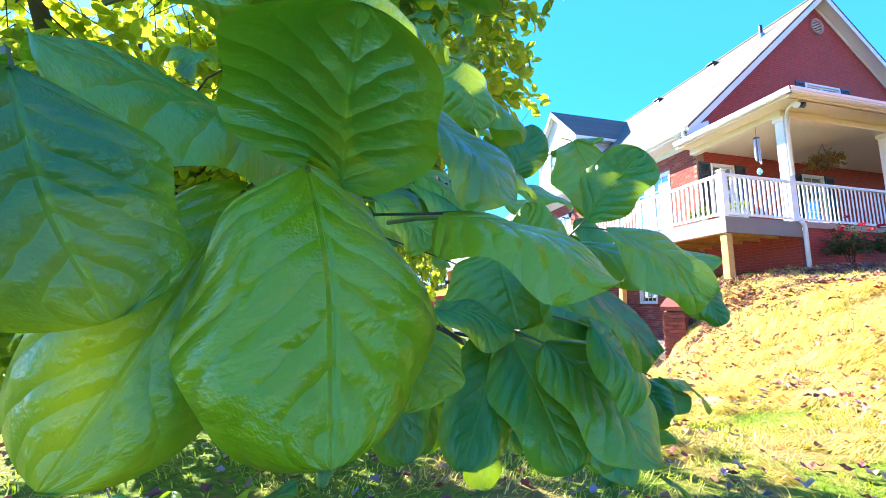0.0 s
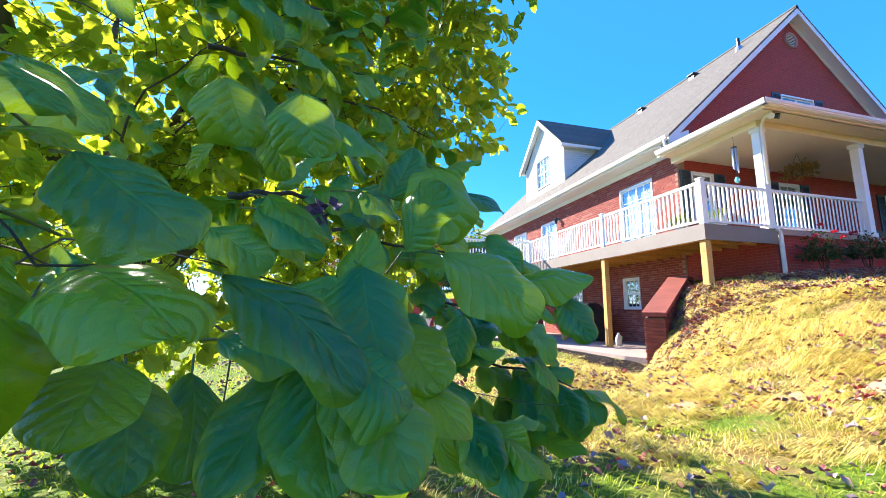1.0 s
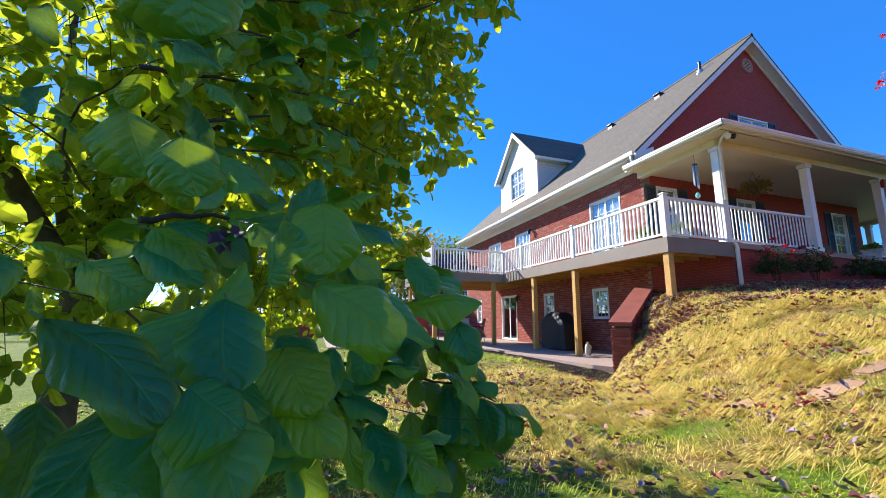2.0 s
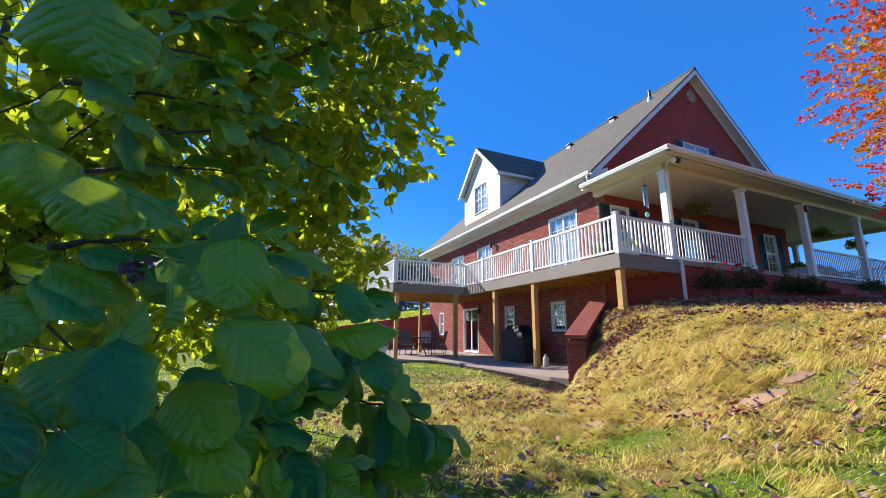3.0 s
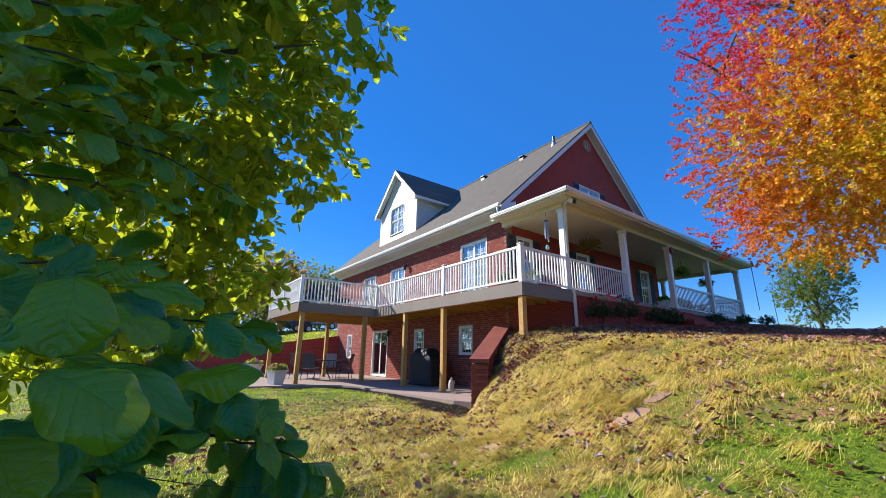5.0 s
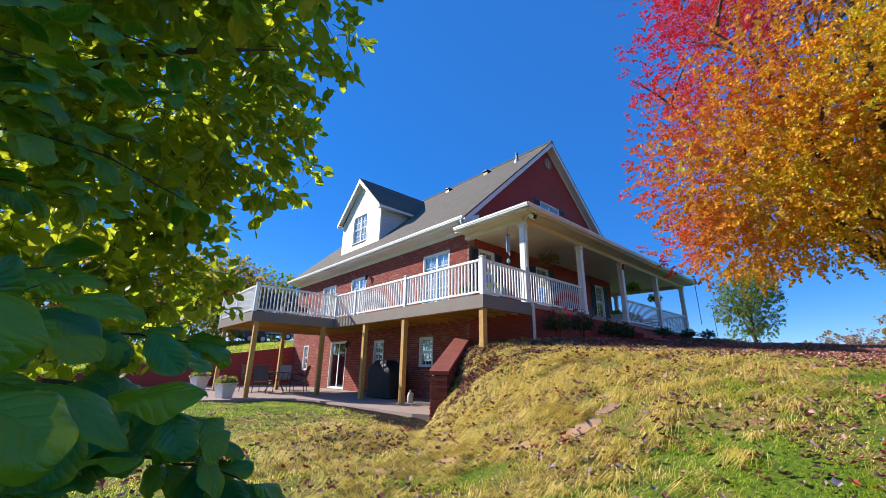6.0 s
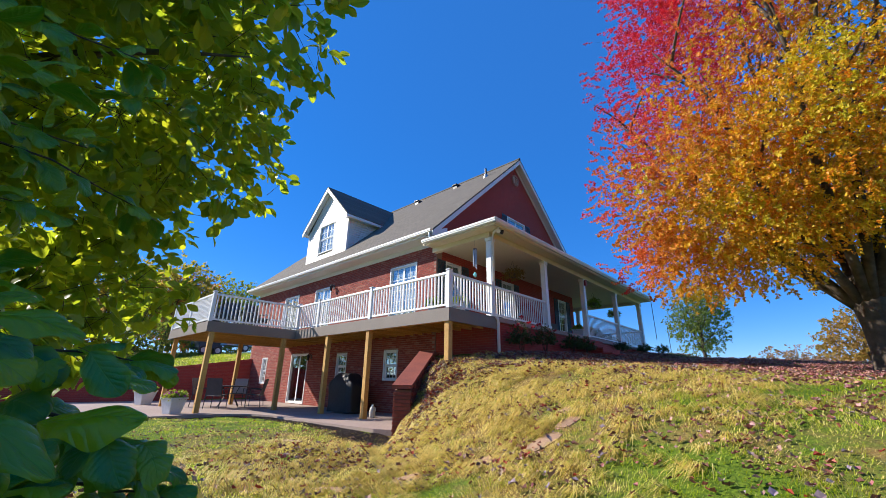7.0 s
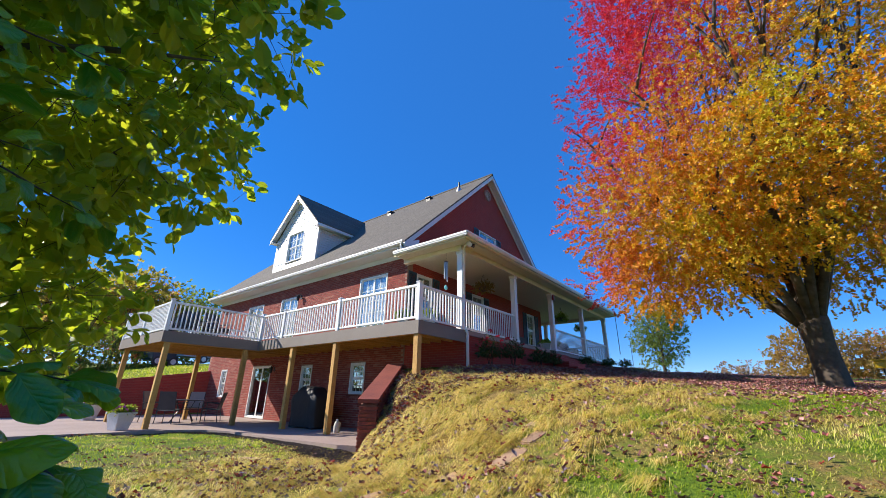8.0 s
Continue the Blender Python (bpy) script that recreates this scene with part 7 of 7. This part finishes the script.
def grass(count, x0, x1, y0, y1, tall, wide, seed, lay=0.9, bias=None, combed=1.0, flat=1.0):
    """Bent blades of three joints each, laid over by the wind and the slope."""
    gen = np.random.default_rng(seed)
    verts, faces, k = [], [], 0
    while k < count:
        x, y = gen.uniform(x0, x1), gen.uniform(y0, y1)
        if bare(x, y) or on_stone(x, y) or (bias and gen.random() > bias(x, y)) or (-1.8 < y < 2 and x > 0.9 - 0.4 * y and gen.random() < 0.95) or (-1.6 < x < 0.9 and -0.75 < beside_wall(x, y) < 0 and gen.random() < 0.85) or (noise.noise(Vector((x * 2.4, y * 2.4, 2.0))) < -0.15 and gen.random() < 0.4):
            continue
        h = tall * gen.uniform(0.5, 1.4) * (1 + 0.5 * noise.noise(Vector((x * 0.8, y * 0.8, 9.0))) + 0.6 * noise.noise(Vector((x * 2.4, y * 2.4, 2.0))))
        a = 3.4 * noise.noise(Vector((x * 1.1, y * 1.1, 3.0))) + gen.normal(0, combed) - 1.9
        lean = lay * gen.uniform(0.3, 1.3)
        c, s = math.cos(a), math.sin(a)
        z = ground_height(x, y) - 0.01
        w = wide * gen.uniform(0.6, 1.3)
        ux, uy = -s * w, c * w
        b = len(verts)
        m1, m2 = (0.45 * lean * h, 0.55 * h * flat), (1.15 * lean * h, 0.80 * h * flat / (0.6 + 0.6 * lean))
        verts += [(x - ux, y - uy, z), (x + ux, y + uy, z), (x + c * m1[0] - 0.7 * ux, y + s * m1[0] - 0.7 * uy, z + m1[1]), (x + c * m1[0] + 0.7 * ux, y + s * m1[0] + 0.7 * uy, z + m1[1]), (x + c * m2[0], y + s * m2[0], z + m2[1])]
        faces += [(b, b + 1, b + 3), (b, b + 3, b + 2), (b + 2, b + 3, b + 4)]
        k += 1
    me = bpy.data.meshes.new("grass")
    me.from_pydata(verts, [], faces)
    me.materials.append(GRASS)
    return tagged(new("grass", me), "tufted green and straw-coloured lawn grass", "grass", "", "stuff")


def hay_tufts(count, blades, seed):
    """Fallen tussocks on the bank: long straw fanned out from each crown and combed downhill."""
    gen, verts, faces, k = np.random.default_rng(seed), [], [], 0
    while k < count:
        x, y = gen.uniform(-5.8, 3.4), gen.uniform(-7.2, 0.6)
        if bare(x, y) or on_stone(x, y) or gen.random() > on_bank(x, y):
            continue
        k += 1
        fall = math.atan2(ground_height(x, y - 0.3) - ground_height(x, y + 0.3), ground_height(x - 0.3, y) - ground_height(x + 0.3, y))
        fall += 1.6 * noise.noise(Vector((x * 1.3, y * 1.3, 3.0))) + gen.normal(0, 0.25)
        long, z0 = gen.uniform(0.12, 0.30), ground_height(x, y) - 0.01
        for _ in range(blades):
            a, h = fall + gen.normal(0, 0.38), long * gen.uniform(0.55, 1.2)
            c, s = math.cos(a), math.sin(a)
            bx, by, w = x + gen.normal(0, 0.035), y + gen.normal(0, 0.035), gen.uniform(0.0016, 0.0036)
            rise, ux, uy = gen.uniform(0.12, 0.38), -s * w, c * w
            tip = ground_height(bx + c * h, by + s * h) + gen.uniform(0.0, 0.03)
            b = len(verts)
            mx, my, mz = bx + 0.5 * h * c, by + 0.5 * h * s, 0.5 * (z0 + tip) + rise * h
            verts += [(bx - ux, by - uy, z0), (bx + ux, by + uy, z0), (mx - ux, my - uy, mz), (mx + ux, my + uy, mz), (bx + c * h, by + s * h, tip)]
            faces += [(b, b + 1, b + 3), (b, b + 3, b + 2), (b + 2, b + 3, b + 4)]
    me = bpy.data.meshes.new("straw")
    me.from_pydata(verts, [], faces)
    me.materials.append(HAY)
    return tagged(new("straw", me), "long bleached straw lying in tussocks over the bank", "grass", "", "stuff")


def on_bank(x, y):
    return max(0.0, 1.2 - math.hypot(x + 1.7, y + 1.8) / 3.6) * (0.45 + 1.2 * noise.noise(Vector((x * 1.7, y * 1.7, 12.0))))


grass(90000, -7.5, 1.8, -9.5, 1.5, 0.055, 0.0026, 301, 1.2)
hay_tufts(2300, 32, 305)
grass(100000, -4.0, 10.0, -9.6, -0.6, 0.042, 0.0034, 302, 1.0)
grass(35000, -10.0, -1.2, -4.0, 9.0, 0.05, 0.0045, 303, 0.9)
grass(16000, -12.0, 4.0, 16.3, 28.0, 0.10, 0.012, 304, 0.6)

# ---- face bricks of the long wall ----
def wall_brick_surface(name, by):
    """Fired brick in several reds, one for each brick, with sandy grain."""
    m, t, s = nodes_of(name)
    if by == "island":
        rnd = t.nodes.new("ShaderNodeNewGeometry").outputs["Random Per Island"]
    else:
        rnd = t.nodes.new("ShaderNodeObjectInfo").outputs["Random"]
    p = place(t)
    fired = blend(t, stretch(t, rnd, 0.0, 0.7), (0.36, 0.070, 0.045), (0.24, 0.042, 0.032))
    fired = blend(t, stretch(t, rnd, 0.80, 0.95, 0.0, 0.8), fired, (0.42, 0.16, 0.11))
    grain = noise_of(t, 55.0, 5.0, p)
    t.links.new(blend(t, stretch(t, grain, 0.35, 0.75, 0.0, 0.4), fired, (0.17, 0.04, 0.03)), s.inputs["Base Color"])
    s.inputs["Roughness"].default_value = 0.9
    bump_of(t, s, grain, 0.6, 0.006)
    return m


def face_bricks():
    """Running bond on the outer face: the stretch by the porch as single bricks, the rest joined."""
    holes = patio_doors + cellar_windows + deck_doors
    r = random.Random(909)
    single = mesh_of("brick", soft_box(-0.007, 0.0, -0.0965, 0.0965, -0.0288, 0.0288, 0.003), wall_brick_surface("face_brick", "object"))
    verts, quads, z, row = [], [], 0.04, 0
    while z < TOP - 0.2:
        y = Y0 + 0.1 + (0.1015 if row % 2 else 0.0)
        while y < Y1 - 0.1:
            a, b = y - 0.0965, y + 0.0965
            for h in holes:
                if h[2] - 0.03 < z < h[3] + 0.03 and a < h[1] + 0.004 and b > h[0] - 0.004:
                    if a < h[0] - 0.03:
                        b = min(b, h[0] - 0.004)
                    elif b > h[1] + 0.03:
                        a = max(a, h[1] + 0.004)
                    else:
                        a = b
            if b - a > 0.03:
                if b - a > 0.19 and z > FLOOR + 0.75 and y < 5.0 and z < FLOOR + 2.3:
                    shared("brick", single, wall_west, pose(X0 - 0.001 + r.uniform(-0.001, 0.001), y, z))
                else:
                    o, k = X0 - 0.006 + r.uniform(-0.0015, 0.0015), len(verts)
                    lo, hi = z - 0.0288, z + 0.0288
                    verts += [(X0, a, lo), (X0, b, lo), (X0, b, hi), (X0, a, hi), (o, a + 0.002, lo + 0.002), (o, b - 0.002, lo + 0.002), (o, b - 0.002, hi - 0.002), (o, a + 0.002, hi - 0.002)]
                    quads += [(k + 4, k + 7, k + 6, k + 5), (k, k + 4, k + 5, k + 1), (k + 1, k + 5, k + 6, k + 2), (k + 2, k + 6, k + 7, k + 3), (k + 3, k + 7, k + 4, k)]
            y += 0.203
        z += 0.0677
        row += 1
    me = bpy.data.meshes.new("brickwork")
    me.from_pydata(verts, [], quads)
    me.materials.append(wall_brick_surface("face_brickwork", "island"))
    ob = new("brickwork", me)
    ob.parent = wall_west
    tagged(ob, "", "", "", "stuff")


face_bricks()
